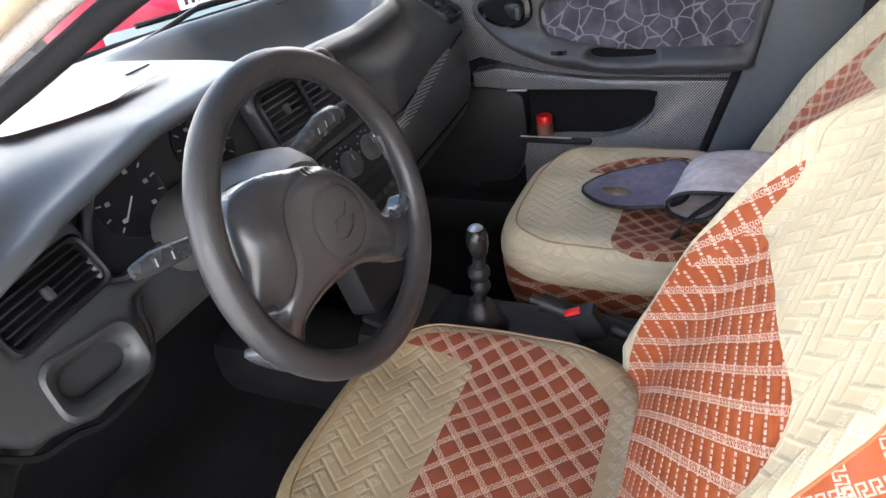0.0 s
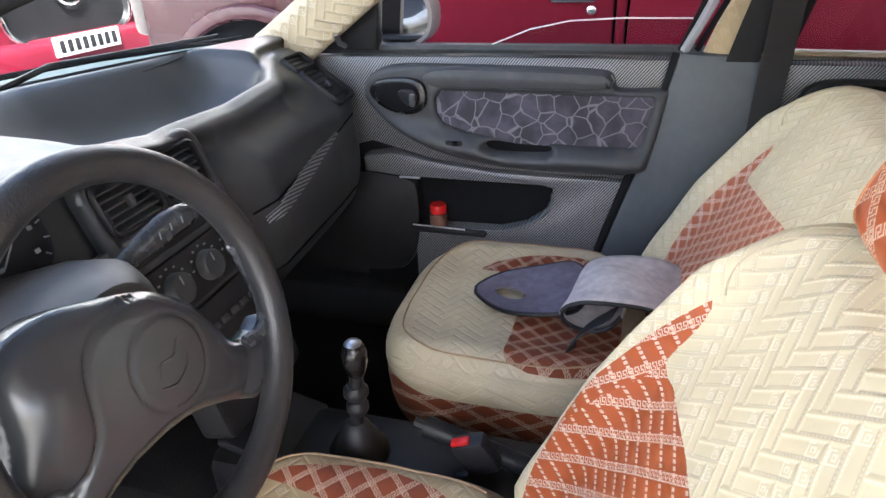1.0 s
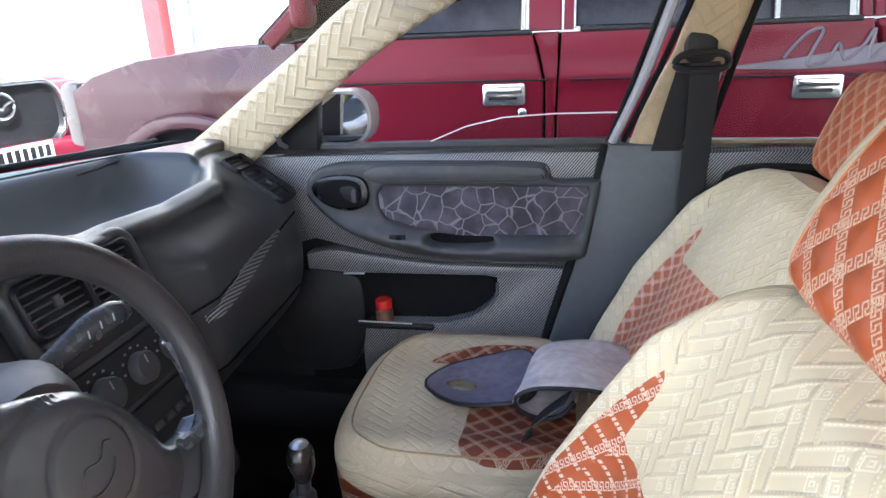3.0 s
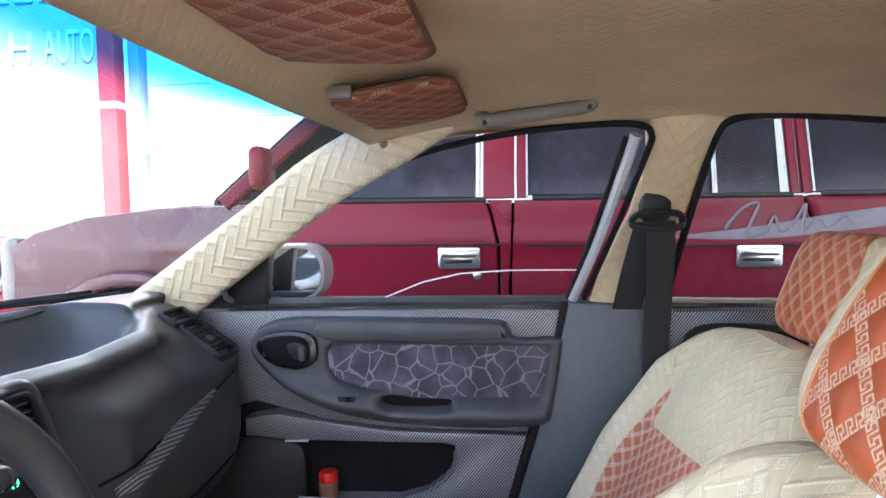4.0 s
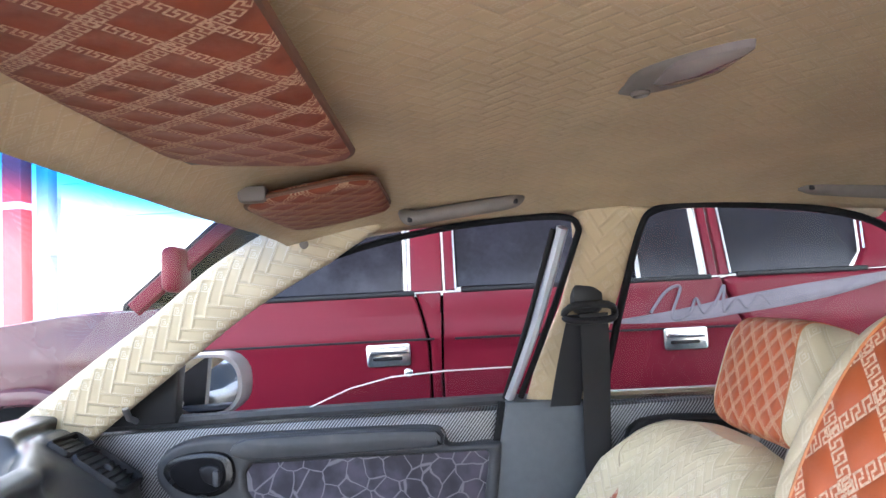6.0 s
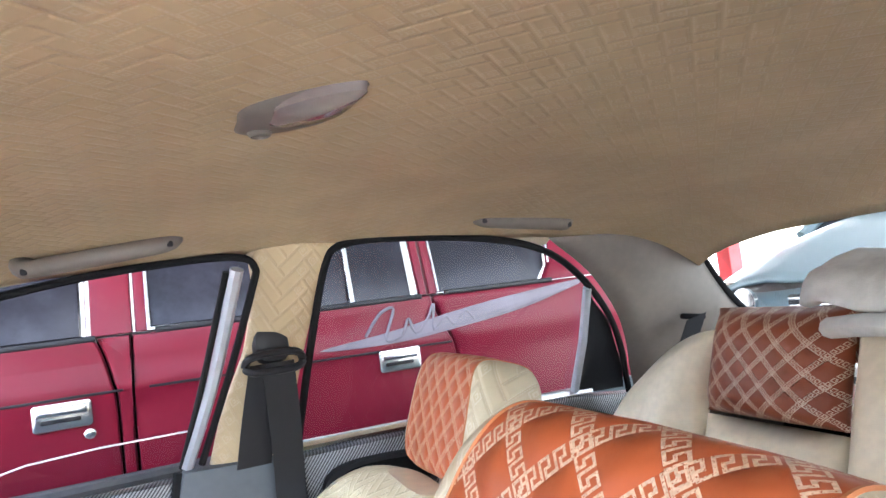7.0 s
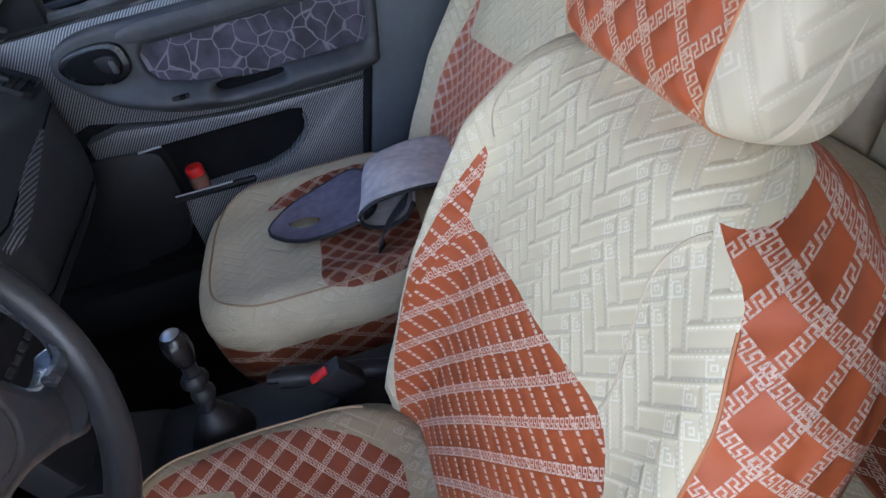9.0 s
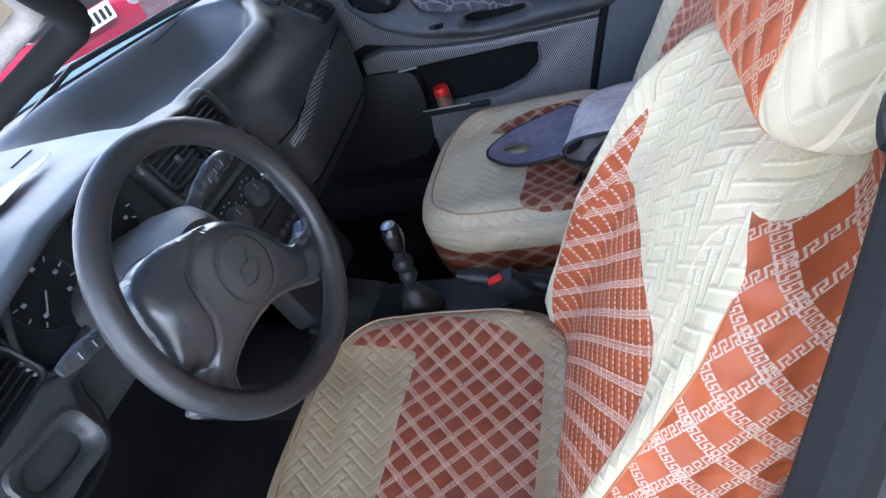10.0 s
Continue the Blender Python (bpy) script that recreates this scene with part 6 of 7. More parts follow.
# ---- belts, handles, visors, lamp ----
def strap(path, w, across, thick=0.0012):
    P = smooth_line(path, 8)
    a = Vector(across).normalized()
    nrm = []
    for i, p in enumerate(P):
        t = (P[min(i + 1, len(P) - 1)] - P[max(i - 1, 0)]).normalized()
        nrm.append(t.cross(a).normalized() * thick)
    return lofted([[p - a * w / 2 - n, p + a * w / 2 - n, p + a * w / 2 + n, p - a * w / 2 + n] for p, n in zip(P, nrm)])


for s in (1, -1):
    belt = thing("seat_belt", "black seat belt hanging from its guide on the pillar", "seat belt", (0.412, s * 0.597, 1.122), group="seat belts")
    part("guide_cover", lofted([[(w * spow(math.cos(a * math.tau / 20), 0.7), -s * dp + s * 0.01, h * spow(math.sin(a * math.tau / 20), 0.7) + 0.020) for a in range(20)] for dp, w, h in ((-0.005, 0.030, 0.034), (0.012, 0.030, 0.034), (0.024, 0.025, 0.028), (0.028, 0.012, 0.015))]), BLACK, belt, "black moulded guide cover")
    part("guide_loop", tube(smooth_line([(-0.045, -s * 0.015, -0.012), (-0.03, -s * 0.03, 0.004), (0.03, -s * 0.03, 0.004), (0.045, -s * 0.015, -0.012), (0.03, -s * 0.028, -0.022), (-0.03, -s * 0.028, -0.022)], 4, closed=True), 0.0065, 8, closed=True), BLACK, belt)
    hang = [(0.004, -s * 0.030, -0.01), (-0.015, -s * 0.012, -0.08), (-0.034, -s * 0.004, -0.15), (-0.047, -s * 0.002, -0.22), (-0.060, 0.0, -0.50), (-0.062, 0.0, -0.70)] if s < 0 else None
    if hang:
        part("tongue", rbox((0.052, 0.020, 0.040), (-0.040, 0.004, -0.162), 0.009, seg=3), BLACK, belt, "black plastic belt tongue")
    part("webbing", strap(hang or [(0.004, -s * 0.030, -0.01), (0.010, s * 0.004, -0.10), (0.014, s * 0.038, -0.175), (0.014, s * 0.056, -0.26), (0.010, s * 0.056, -0.45), (0.0, s * 0.056, -0.62)], 0.050, (1, 0, 0)), WEB, belt, "black webbing")
    part("webbing_back", strap([(-0.010, -s * 0.010, -0.012), (-0.026, s * 0.032, -0.10), (-0.040, s * 0.072, -0.19)], 0.056, (1, 0, 0)), WEB, belt)
for s in (1,):
    rb = thing("rear_belt", "black rear seat belt from its slot in the quarter trim", "seat belt", (1.235, s * 0.535, 1.075), group="seat belts")
    part("slot", rbox((0.050, 0.02, 0.012), (0.0, 0, 0.0), 0.006, pose(0, 0, 0, 0, 8, -20)), DEEP, rb)
    part("webbing", strap([(0.0, -0.01, 0.0), (-0.05, -0.02, -0.06), (-0.12, -0.02, -0.15)], 0.045, (0.8, -0.3, 0.25)), WEB, rb)


def grab(at, length, rise, s=1):
    g = thing("grab_handle", "taupe plastic grab handle on the roof rail", "grab handle", at, group="grab handles")
    h = length / 2
    path = smooth_line([(-h, 0.02 * s, 0.022 - rise), (-h, -0.012 * s, 0.004 - rise), (-h * 0.93, -0.032 * s, -0.012 - rise), (-h * 0.5, -0.036 * s, -0.014 - rise * 0.5), (h * 0.5, -0.036 * s, -0.014 + rise * 0.5), (h * 0.93, -0.032 * s, rise - 0.012), (h, -0.012 * s, rise + 0.004), (h, 0.02 * s, rise + 0.022)], 5)
    part("grip", tube(path, 0.0135, 10, flat=0.9), HANDLE_GREY, g)
    for e in (-1, 1):
        part("end_pad", rbox((0.030, 0.03, 0.03), (e * h * 0.97, -0.002 * s, e * rise + 0.004), 0.01), HANDLE_GREY, g)
        part("screw", rbox((0.009, 0.006, 0.009), (e * h * 0.93, -0.044 * s, e * rise - 0.016), 0.003), BLACK, g)
    return g


grab((0.193, 0.478, 1.304), 0.178, 0.010)
grab((0.828, 0.490, 1.302), 0.172, -0.009)
grab((0.84, -0.505, 1.296), 0.165, -0.006, -1)

VISOR_EDGE = worn("visor_edge", (0.12, 0.055, 0.03), 0.5, grain=0, vary=0.1)


def visor(label, y0, y1, tilt):
    """A padded sun visor: y0 is its free end, y1 the hinge end."""
    vz = thing("sun_visor", label, "sun visor", (0.0, (y0 + y1) / 2, 1.292), group="sun visors")
    h = abs(y1 - y0) / 2
    rows, uv = [], []
    base = rounded(0.165, 2 * h, 0.045, 8)
    m = Matrix.Rotation(radians(tilt), 3, "Y")
    prof = ((0.0, 0.0085), (0.5, 0.0085), (0.86, 0.008), (0.97, 0.005), (1.0, 0.0), (0.97, -0.005), (0.86, -0.008), (0.5, -0.0095), (0.0, -0.0095))
    verts, uvs = [], []
    for sc, z in prof:
        for p in base:
            q = Vector((p.x * max(sc, 0.001), p.y * (1 - (1 - max(sc, 0.001)) * 0.165 / (2 * h) if sc > 0.5 else max(sc, 0.001)), z))
            verts.append(m @ q)
            uvs.append((q.x, q.y))
    n = len(base)
    faces = [(i * n + k, i * n + (k + 1) % n, (i + 1) * n + (k + 1) % n, (i + 1) * n + k) for i in range(len(prof) - 1) for k in range(n)]
    mesh_part("board", verts, faces, ORANGE_VISOR, vz, uvs, "padded board in tan quilted leatherette")
    part("edge_piping", tube([m @ Vector((p.x * 1.0, p.y * 1.0, 0)) for p in base], 0.0030, 6, closed=True), VISOR_EDGE, vz, "brown edge binding")
    e = 1 if y0 > y1 else -1
    part("clip", rbox((0.035, 0.022, 0.02), m @ Vector((-0.062, e * (h - 0.005), 0.006)), 0.007), HANDLE_GREY, vz, "taupe visor clip")
    return vz


visor("driver's sun visor in tan quilted leatherette, folded up", 0.030, -0.47, 3)
visor("passenger sun visor in tan quilted leatherette, folded up", 0.185, 0.490, -9)
for s in (1,):
    btn = thing("pillar_button", "small grey button fixing the pillar cover", "button", (-0.072, 0.523, 1.258))
    part("disc", lofted([[(r * math.cos(a * math.tau / 16), -dp, r * math.sin(a * math.tau / 16)) for a in range(16)] for r, dp in ((0.010, 0.0), (0.010, 0.004), (0.006, 0.007))]), HANDLE_GREY, btn)

LENS = worn("taupe_lens", (0.20, 0.165, 0.155), 0.10, grain=0, vary=0.15, coat=0.6)
lamp = thing("dome_lamp", "taupe leaf-shaped dome lamp on the headliner", "dome lamp", (0.361, -0.030, 1.341))
leaf_l = smooth_line([Vector((0.9 * x, 0.9 * y, 0)) for x, y in [(-0.041, 0.067), (-0.044, 0.03), (-0.043, -0.006), (-0.02, -0.038), (0.014, -0.066), (0.048, -0.076), (0.047, -0.03), (0.042, 0.009), (0.026, 0.036), (-0.010, 0.063)]], 5, closed=True)
body = part("lamp_body", lofted([[(p.x * sc, p.y * sc, z) for p in leaf_l] for sc, z in ((0.95, 0.012), (0.95, 0.000), (0.91, -0.006), (0.78, -0.010), (0.15, -0.012))]), HANDLE_GREY, lamp, "taupe plastic lamp body")
part("lens", lofted([[(0.010 + p.x * sc, -0.022 + p.y * sc, z) for p in leaf_l] for sc, z in ((0.64, -0.004), (0.62, -0.012), (0.5, -0.015), (0.1, -0.017))]), LENS, body, "shiny lens")
part("switch", lofted([[(-0.018 + r * math.cos(a * math.tau / 20), 0.039 + r * math.sin(a * math.tau / 20), z) for a in range(20)] for r, z in ((0.009, -0.002), (0.009, -0.012), (0.007, -0.014), (0.006, -0.012), (0.001, -0.012))]), HANDLE_GREY, body, "round push switch")

# ---- loose things ----
flap = thing("vinyl_cover", "folded grey suede cover with a slot, lying on the passenger seat", "cover", (0.012, -0.005, 0.030))
tongue = smooth_line([Vector((x, y, 0)) for x, y in [(-0.090, 0.395), (-0.065, 0.350), (-0.02, 0.318), (0.04, 0.305), (0.11, 0.325), (0.12, 0.43), (0.09, 0.50), (0.03, 0.485), (-0.04, 0.455)]], 5, closed=True)
hole = smooth_line([Vector((x, y, 0)) for x, y in [(-0.052, 0.390), (-0.030, 0.368), (0.0, 0.362), (0.012, 0.378), (-0.008, 0.400), (-0.035, 0.405)]], 8, closed=True)
n = 40


def resample(line, n):
    L = [p for p in line]
    c = sum(L, Vector()) / len(L)
    return [min(L, key=lambda p: abs(((math.atan2(p.y - c.y, p.x - c.x) - a + math.pi) % math.tau) - math.pi)) for a in (k * math.tau / n for k in range(n))]


outer_l, inner_l = resample(tongue, n), resample(hole, n)
zz = lambda p: 0.520 + 0.012 * max(0.0, (p.x + 0.02) / 0.1) + 0.004 * math.sin(p.y * 30)
rows = []
for dz, seq in ((0.0, (0, 0.25, 0.5, 0.75, 1.0)), (0.006, (1.0, 0.75, 0.5, 0.25, 0))):
    for g in seq:
        ring = []
        for k in range(n):
            a = math.tau * k / n
            p = inner_l[k].lerp(outer_l[k], g)
            ring.append(Vector((p.x, p.y, zz(p) + dz)))
        rows.append(ring)
rows.append(rows[0])
part("tongue", lofted(rows, cap=False), SUEDE_DARK, flap, "dark mottled suede tongue with a slot")
part("edge_binding", tube([Vector((p.x, p.y, zz(p) + 0.003)) for p in outer_l], 0.004, 6, closed=True), BLACK, flap)
roll = []
bend = smooth_line([Vector((x, 0, z)) for x, z in ((0.275, 0.552), (0.22, 0.574), (0.165, 0.584), (0.118, 0.580), (0.088, 0.560), (0.094, 0.536), (0.128, 0.524), (0.165, 0.532), (0.186, 0.556))], 5)
for k in range(15):
    f = k / 14
    roll.append([Vector((p.x + 0.03 * f, 0.292 + 0.190 * f + 0.10 * (p.x - 0.1), p.z - 0.004 - 0.008 * f + 0.004 * math.sin(7 * f + p.x * 30))) for p in bend])
v, f = loft(roll, closed=False, cap=False)
ob = mesh_part("rolled_sheet", v, f, SUEDE_PALE, flap, None, "pale rolled suede sheet")
ob.modifiers.new("thickness", "SOLIDIFY").thickness = 0.004
edge_l = [roll[0][j] for j in range(len(roll[0]))]
part("edge_binding", tube(edge_l, 0.004, 6), BLACK, flap)
bag = thing("dark_strap", "black strap hanging between seat and cover", "strap", (0.012, 0, 0.025))
part("loop", strap([(0.175, 0.285, 0.57), (0.12, 0.265, 0.53), (0.11, 0.24, 0.50), (0.15, 0.215, 0.45)], 0.05, (0.3, 1, 0)), WEB, bag)

bottle = thing("bottle", "small red-capped bottle in the door pocket", "bottle", (-0.243, 0.692, 0.532))
part("body", lofted([[(r * math.cos(a * math.tau / 18), r * math.sin(a * math.tau / 18), z) for a in range(18)] for r, z in ((0.018, 0.0), (0.021, 0.003), (0.021, 0.030), (0.017, 0.034))]), PALE_PLASTIC, bottle, "dark amber body")
part("cap", lofted([[(r * math.cos(a * math.tau / 18), r * math.sin(a * math.tau / 18), z) for a in range(18)] for r, z in ((0.0195, 0.033), (0.020, 0.036), (0.020, 0.050), (0.018, 0.054), (0.006, 0.055))]), RED_PLASTIC, bottle, "bright red cap")


# ---- the red off-road car beside ----
suv = thing("suv", "dark red off-road car parked alongside, dusty, with chrome handles", "car", (0, 0, 0))
YS = 1.65


def suv_y(z):
    """Its flank: upright below the belt, leaning in above it, tucked in towards the sill."""
    return YS + (max(0.0, z - 1.17) * 0.30) + max(0.0, 0.75 - z) * 0.12 - 0.012 * math.exp(-((z - 1.02) / 0.05) ** 2)


def flank(name, outline, mat, label="", proud=0.0, n=8, thick=0.03, parent=suv):
    """A body panel: an outline in (x, z) laid on the flank, its edges rolled in."""
    out = [Vector(p) for p in outline]
    rings = []
    for ins, d in ((0.012, 0.0), (0.004, 0.002), (0.0, 0.008), (0.0, thick)):
        poly = inset2(out, ins) if ins else out
        rings.append([(p[0], suv_y(p[1]) - proud + d, p[1]) for p in poly])
    bm = bmesh.new()
    rv = [[bm.verts.new(p) for p in r] for r in rings]
    for a, b in zip(rv, rv[1:]):
        for k in range(len(a)):
            bm.faces.new((a[k], a[(k + 1) % len(a)], b[(k + 1) % len(a)], b[k]))
    bm.faces.new(rv[0])
    # slice the face along its height, so that it follows the flank's curve
    for z in (0.55, 0.75, 0.90, 0.96, 0.99, 1.01, 1.03, 1.06, 1.10, 1.165):
        geom = bm.verts[:] + bm.edges[:] + bm.faces[:]
        bmesh.ops.bisect_plane(bm, geom=geom, plane_co=(0, 0, z), plane_no=(0, 0, 1))
    face_v = set()
    for f_ in bm.faces:
        for v_ in f_.verts:
            face_v.add(v_)
    for v_ in face_v:
        if v_.co.y < suv_y(v_.co.z) + 0.02 - proud and abs(v_.co.y - (suv_y(v_.co.z) - proud)) > 0.0095:
            v_.co.y = suv_y(v_.co.z) - proud
    return part(name, bm, mat, parent, label, smooth=True)


# inner body behind the panels, which shows in the gaps
part("body_core", lofted([[(x, y, z) for x, y, z in ((-1.70, YS + 0.05, 0.45), (1.72, YS + 0.05, 0.45), (1.72, YS + 0.05, 1.16), (-0.85, YS + 0.05, 1.16), (-1.70, YS + 0.06, 1.02))], [(x, y, z) for x, y, z in ((-1.70, YS + 1.6, 0.45), (1.72, YS + 1.6, 0.45), (1.72, YS + 1.6, 1.16), (-0.85, YS + 1.6, 1.16), (-1.70, YS + 1.6, 1.02))]]), DEEP, suv, smooth=False)
arch = [(-1.28 + 0.40 * math.cos(a), 0.50 + 0.40 * math.sin(a)) for a in np.linspace(0.05, math.pi - 0.05, 14)]
flank("front_wing", [(-0.80, 0.42), (-0.80, 1.168), (-1.15, 1.16), (-1.45, 1.13), (-1.66, 1.075), (-1.75, 1.02), (-1.76, 0.55)] + [(x, z) for x, z in arch[::-1]], DUSTY_RED, "dusty dark red front wing")
front_edge = smooth_line([Vector((x, z, 0)) for x, z in ((0.055, 1.17), (0.072, 1.12), (0.090, 1.04), (0.098, 0.98), (0.098, 0.7), (0.098, 0.42))], 4)
flank("door", [(-0.79, 0.42), (-0.79, 1.168)] + [(p.x, p.y) for p in front_edge], RED_PAINT, "dark red front door")
strip_l = [(p.x + 0.008, p.y) for p in front_edge]
flank("centre_post", strip_l + [(0.136, 0.42), (0.139, 0.9), (0.150, 1.17)], RED_PAINT, "dark red centre post", proud=-0.004)
rear_edge = smooth_line([Vector((x, z, 0)) for x, z in ((1.115, 1.17), (1.128, 1.12), (1.16, 1.04), (1.185, 0.98), (1.19, 0.85), (1.10, 0.62), (1.02, 0.42))], 4)
flank("door", [(0.144, 0.42), (0.147, 0.9), (0.158, 1.168)] + [(p.x, p.y) for p in rear_edge], RED_PAINT, "dark red rear door")
v, f, u = plate([(p.x + 0.010, p.y) for p in rear_edge if p.y > 0.60] + [(1.25, 0.60), (1.92, 0.60), (1.98, 0.70), (2.03, 0.95), (2.04, 1.10), (2.02, 1.168)], [], lambda a, b, h: (a, suv_y(b) - h, b), 0.02, 0.010, 0.03)
mesh_part("rear_wing", v, f, RED_PAINT, suv, u, "dark red rear quarter")


def suv_post(name, pts, w, mat, label=""):
    return part(name, tube([(x, suv_y(z) - 0.002, z) for x, z in pts], w, 8, flat=0.7, up=(0, 1, 0)), mat, suv, label)


# glass house: posts, panes, roof
part("roof", rbox((2.35, 1.25, 0.05), (0.70, YS + 0.86, 1.80), 0.02, seg=3), RED_PAINT, suv, "red roof")
flank("roof_side", [(-0.20, 1.70), (2.03, 1.70), (2.01, 1.80), (-0.10, 1.80)], RED_PAINT)
for name, pts, lab in (("side_window", [(-0.62, 1.185), (0.020, 1.180), (0.020, 1.70), (-0.22, 1.70), (-0.45, 1.45)], "tinted front side window"),
                       ("side_window", [(0.206, 1.185), (1.052, 1.175), (1.062, 1.70), (0.210, 1.70)], "tinted rear side window"),
                       ("side_window", [(1.152, 1.178), (1.575, 1.178), (1.622, 1.23), (1.70, 1.70), (1.162, 1.70)], "tinted quarter window")):
    flank(name, pts, SUV_GLASS, lab, proud=-0.02, thick=0.03)
for x0, x1 in ((0.048, 0.158), (0.166, 0.199), (1.076, 1.106), (1.114, 1.146)):
    flank("post", [(x0, 1.175), (x1, 1.175), (x1 + 0.004, 1.72), (x0 + 0.004, 1.72)], RED_PAINT, "red window post", proud=0.0)
for x in (0.034, 0.202, 1.064, 1.149):
    suv_post("bright_strip", [(x, 1.18), (x + 0.004, 1.70)], 0.0042, CHROME)
flank("post", [(1.590, 1.172), (2.02, 1.172), (2.04, 1.40), (2.03, 1.72), (1.712, 1.72), (1.634, 1.235)], RED_PAINT, "red rear window post")
suv_post("bright_strip", [(1.628, 1.24), (1.706, 1.70)], 0.0042, CHROME)
suv_post("divider", [(0.832, 1.18), (0.846, 1.70)], 0.009, CHROME, "bright window divider")
for x0, x1 in ((-0.62, 0.06), (0.22, 1.08), (1.17, 1.62)):
    suv_post("belt_strip", [(x0, 1.175), (x1, 1.172)], 0.009, BLACK, "black belt strip")
suv_post("windscreen_post", [(-0.90, 1.17), (-0.62, 1.43), (-0.24, 1.74)], 0.030, RED_PAINT, "red windscreen post")
suv_post("windscreen_seal", [(-0.93, 1.18), (-0.66, 1.44), (-0.28, 1.75)], 0.012, BLACK)
part("windscreen", lofted([[(-0.95, YS + 0.08, 1.17), (-0.97, YS + 1.5, 1.17), (-0.28, YS + 1.38, 1.76), (-0.26, YS + 0.2, 1.76)], [(-0.94, YS + 0.08, 1.165), (-0.96, YS + 1.5, 1.165), (-0.27, YS + 1.38, 1.755), (-0.25, YS + 0.2, 1.755)]]), SUV_GLASS, suv, "dusty windscreen", smooth=False)
# bonnet
rows = []
for i in range(13):
    f = i / 12
    x = -0.88 - 0.88 * f
    rows.append([Vector((x, YS + 0.015 + 1.55 * k / 14, 1.160 + 0.045 * (1 - abs(k / 7 - 1) ** 3) - 0.13 * f ** 2.4)) for k in range(15)])
v, f = loft(rows, closed=False, cap=False)
hood = mesh_part("bonnet", v, f, DUSTY_RED, suv, None, "dusty red bonnet")
hood.modifiers.new("thickness", "SOLIDIFY").thickness = 0.02
part("scuttle", rbox((0.10, 1.45, 0.03), (-0.93, YS + 0.80, 1.175), 0.01), BLACK, suv, "black wiper scuttle")
part("wiper_arm", tube([(-1.0, YS + 0.25, 1.19), (-0.93, YS + 0.5, 1.21), (-0.86, YS + 0.85, 1.235)], 0.012, 6), BLACK, suv)
part("nose", rbox((0.10, 1.55, 0.40), (-1.74, YS + 0.80, 0.80), 0.03), RED_PAINT, suv, "red nose panel")
part("headlight", rbox((0.09, 0.20, 0.26), (-1.775, YS + 0.10, 0.93), 0.03), LENS, suv, "clear corner headlight")
part("bumper", rbox((0.16, 1.66, 0.18), (-1.80, YS + 0.82, 0.60), 0.05), STEEL, suv, "grey bumper")
part("wheel_flare", tube([(x, suv_y(z) - 0.02, z) for x, z in arch], 0.030, 8, flat=0.6, up=(0, 1, 0)), DUSTY_RED, suv, "dusty red wheel-arch flare")
for wx in (-1.28, 1.48):
    tyre = part("tyre", lofted([[(wx + r * math.cos(a * math.tau / 28), YS + 0.03 + d, 0.36 + r * math.sin(a * math.tau / 28)) for a in range(28)] for r, d in ((0.20, 0.0), (0.33, 0.0), (0.36, 0.03), (0.36, 0.20), (0.33, 0.23), (0.2, 0.23))]), RUBBER, suv)
    part("rim", lofted([[(wx + r * math.cos(a * math.tau / 28), YS + 0.03 + d, 0.36 + r * math.sin(a * math.tau / 28)) for a in range(28)] for r, d in ((0.20, 0.01), (0.18, 0.03), (0.06, 0.0), (0.02, 0.0))]), STEEL, tyre)
# chrome handles with locks
for hx in (-0.037, 0.971):
    hz, y = 0.968, suv_y(0.968)
    hd = part("door_handle", slab(rounded(0.152, 0.078, 0.012, 4, hx, hz), y - 0.014, y + 0.004, 0.007), CHROME, suv, "chrome door handle")
    part("handle_recess", slab(rounded(0.100, 0.012, 0.004, 4, hx - 0.004, hz - 0.012), y - 0.0155, y - 0.012, 0.001), BLACK, hd)
    part("grip", slab(rounded(0.128, 0.026, 0.008, 4, hx, hz + 0.014), y - 0.026, y - 0.012, 0.006), CHROME, hd)
part("lock", lofted([[(0.026 + r * math.cos(a * math.tau / 16), suv_y(0.905) - d, 0.905 + r * math.sin(a * math.tau / 16)) for a in range(16)] for r, d in ((0.015, 0.0), (0.015, 0.006), (0.010, 0.009))]), CHROME, suv)
# crease moulding and the grey swoosh decal
suv_post("crease_line", [(-0.78, 1.018), (-0.3, 1.017), (0.12, 1.014)], 0.004, BLACK)
suv_post("crease_line", [(0.19, 1.012), (0.7, 1.006), (1.17, 1.000)], 0.004, BLACK)
swoosh = smooth_line([Vector((x, z, 0)) for x, z in ((0.70, 1.035), (0.95, 1.065), (1.20, 1.105), (1.45, 1.135), (1.78, 1.160), (1.50, 1.085), (1.20, 1.045), (0.95, 1.025))], 6, closed=True)
part("decal", slab([Vector((p.x, p.y)) for p in swoosh], 0.0, 0.002, 0.0005, at=lambda a, d, b: (a, suv_y(b) - 0.0045 + d, b)), DECAL, suv, "faded grey swoosh decal", smooth=False)
script = smooth_line([Vector((x, 0, z)) for x, z in ((0.86, 1.06), (0.92, 1.13), (0.97, 1.14), (0.93, 1.04), (0.99, 1.05), (1.02, 1.10), (1.04, 1.05), (1.09, 1.09), (1.12, 1.14), (1.11, 1.05), (1.16, 1.09), (1.19, 1.06), (1.24, 1.10), (1.27, 1.065))], 5)
part("decal_script", tube([(p.x, suv_y(p.z) - 0.006, p.z) for p in script], 0.0055, 6, flat=0.6, up=(0, 1, 0)), DECAL, suv, "unreadable script strokes")
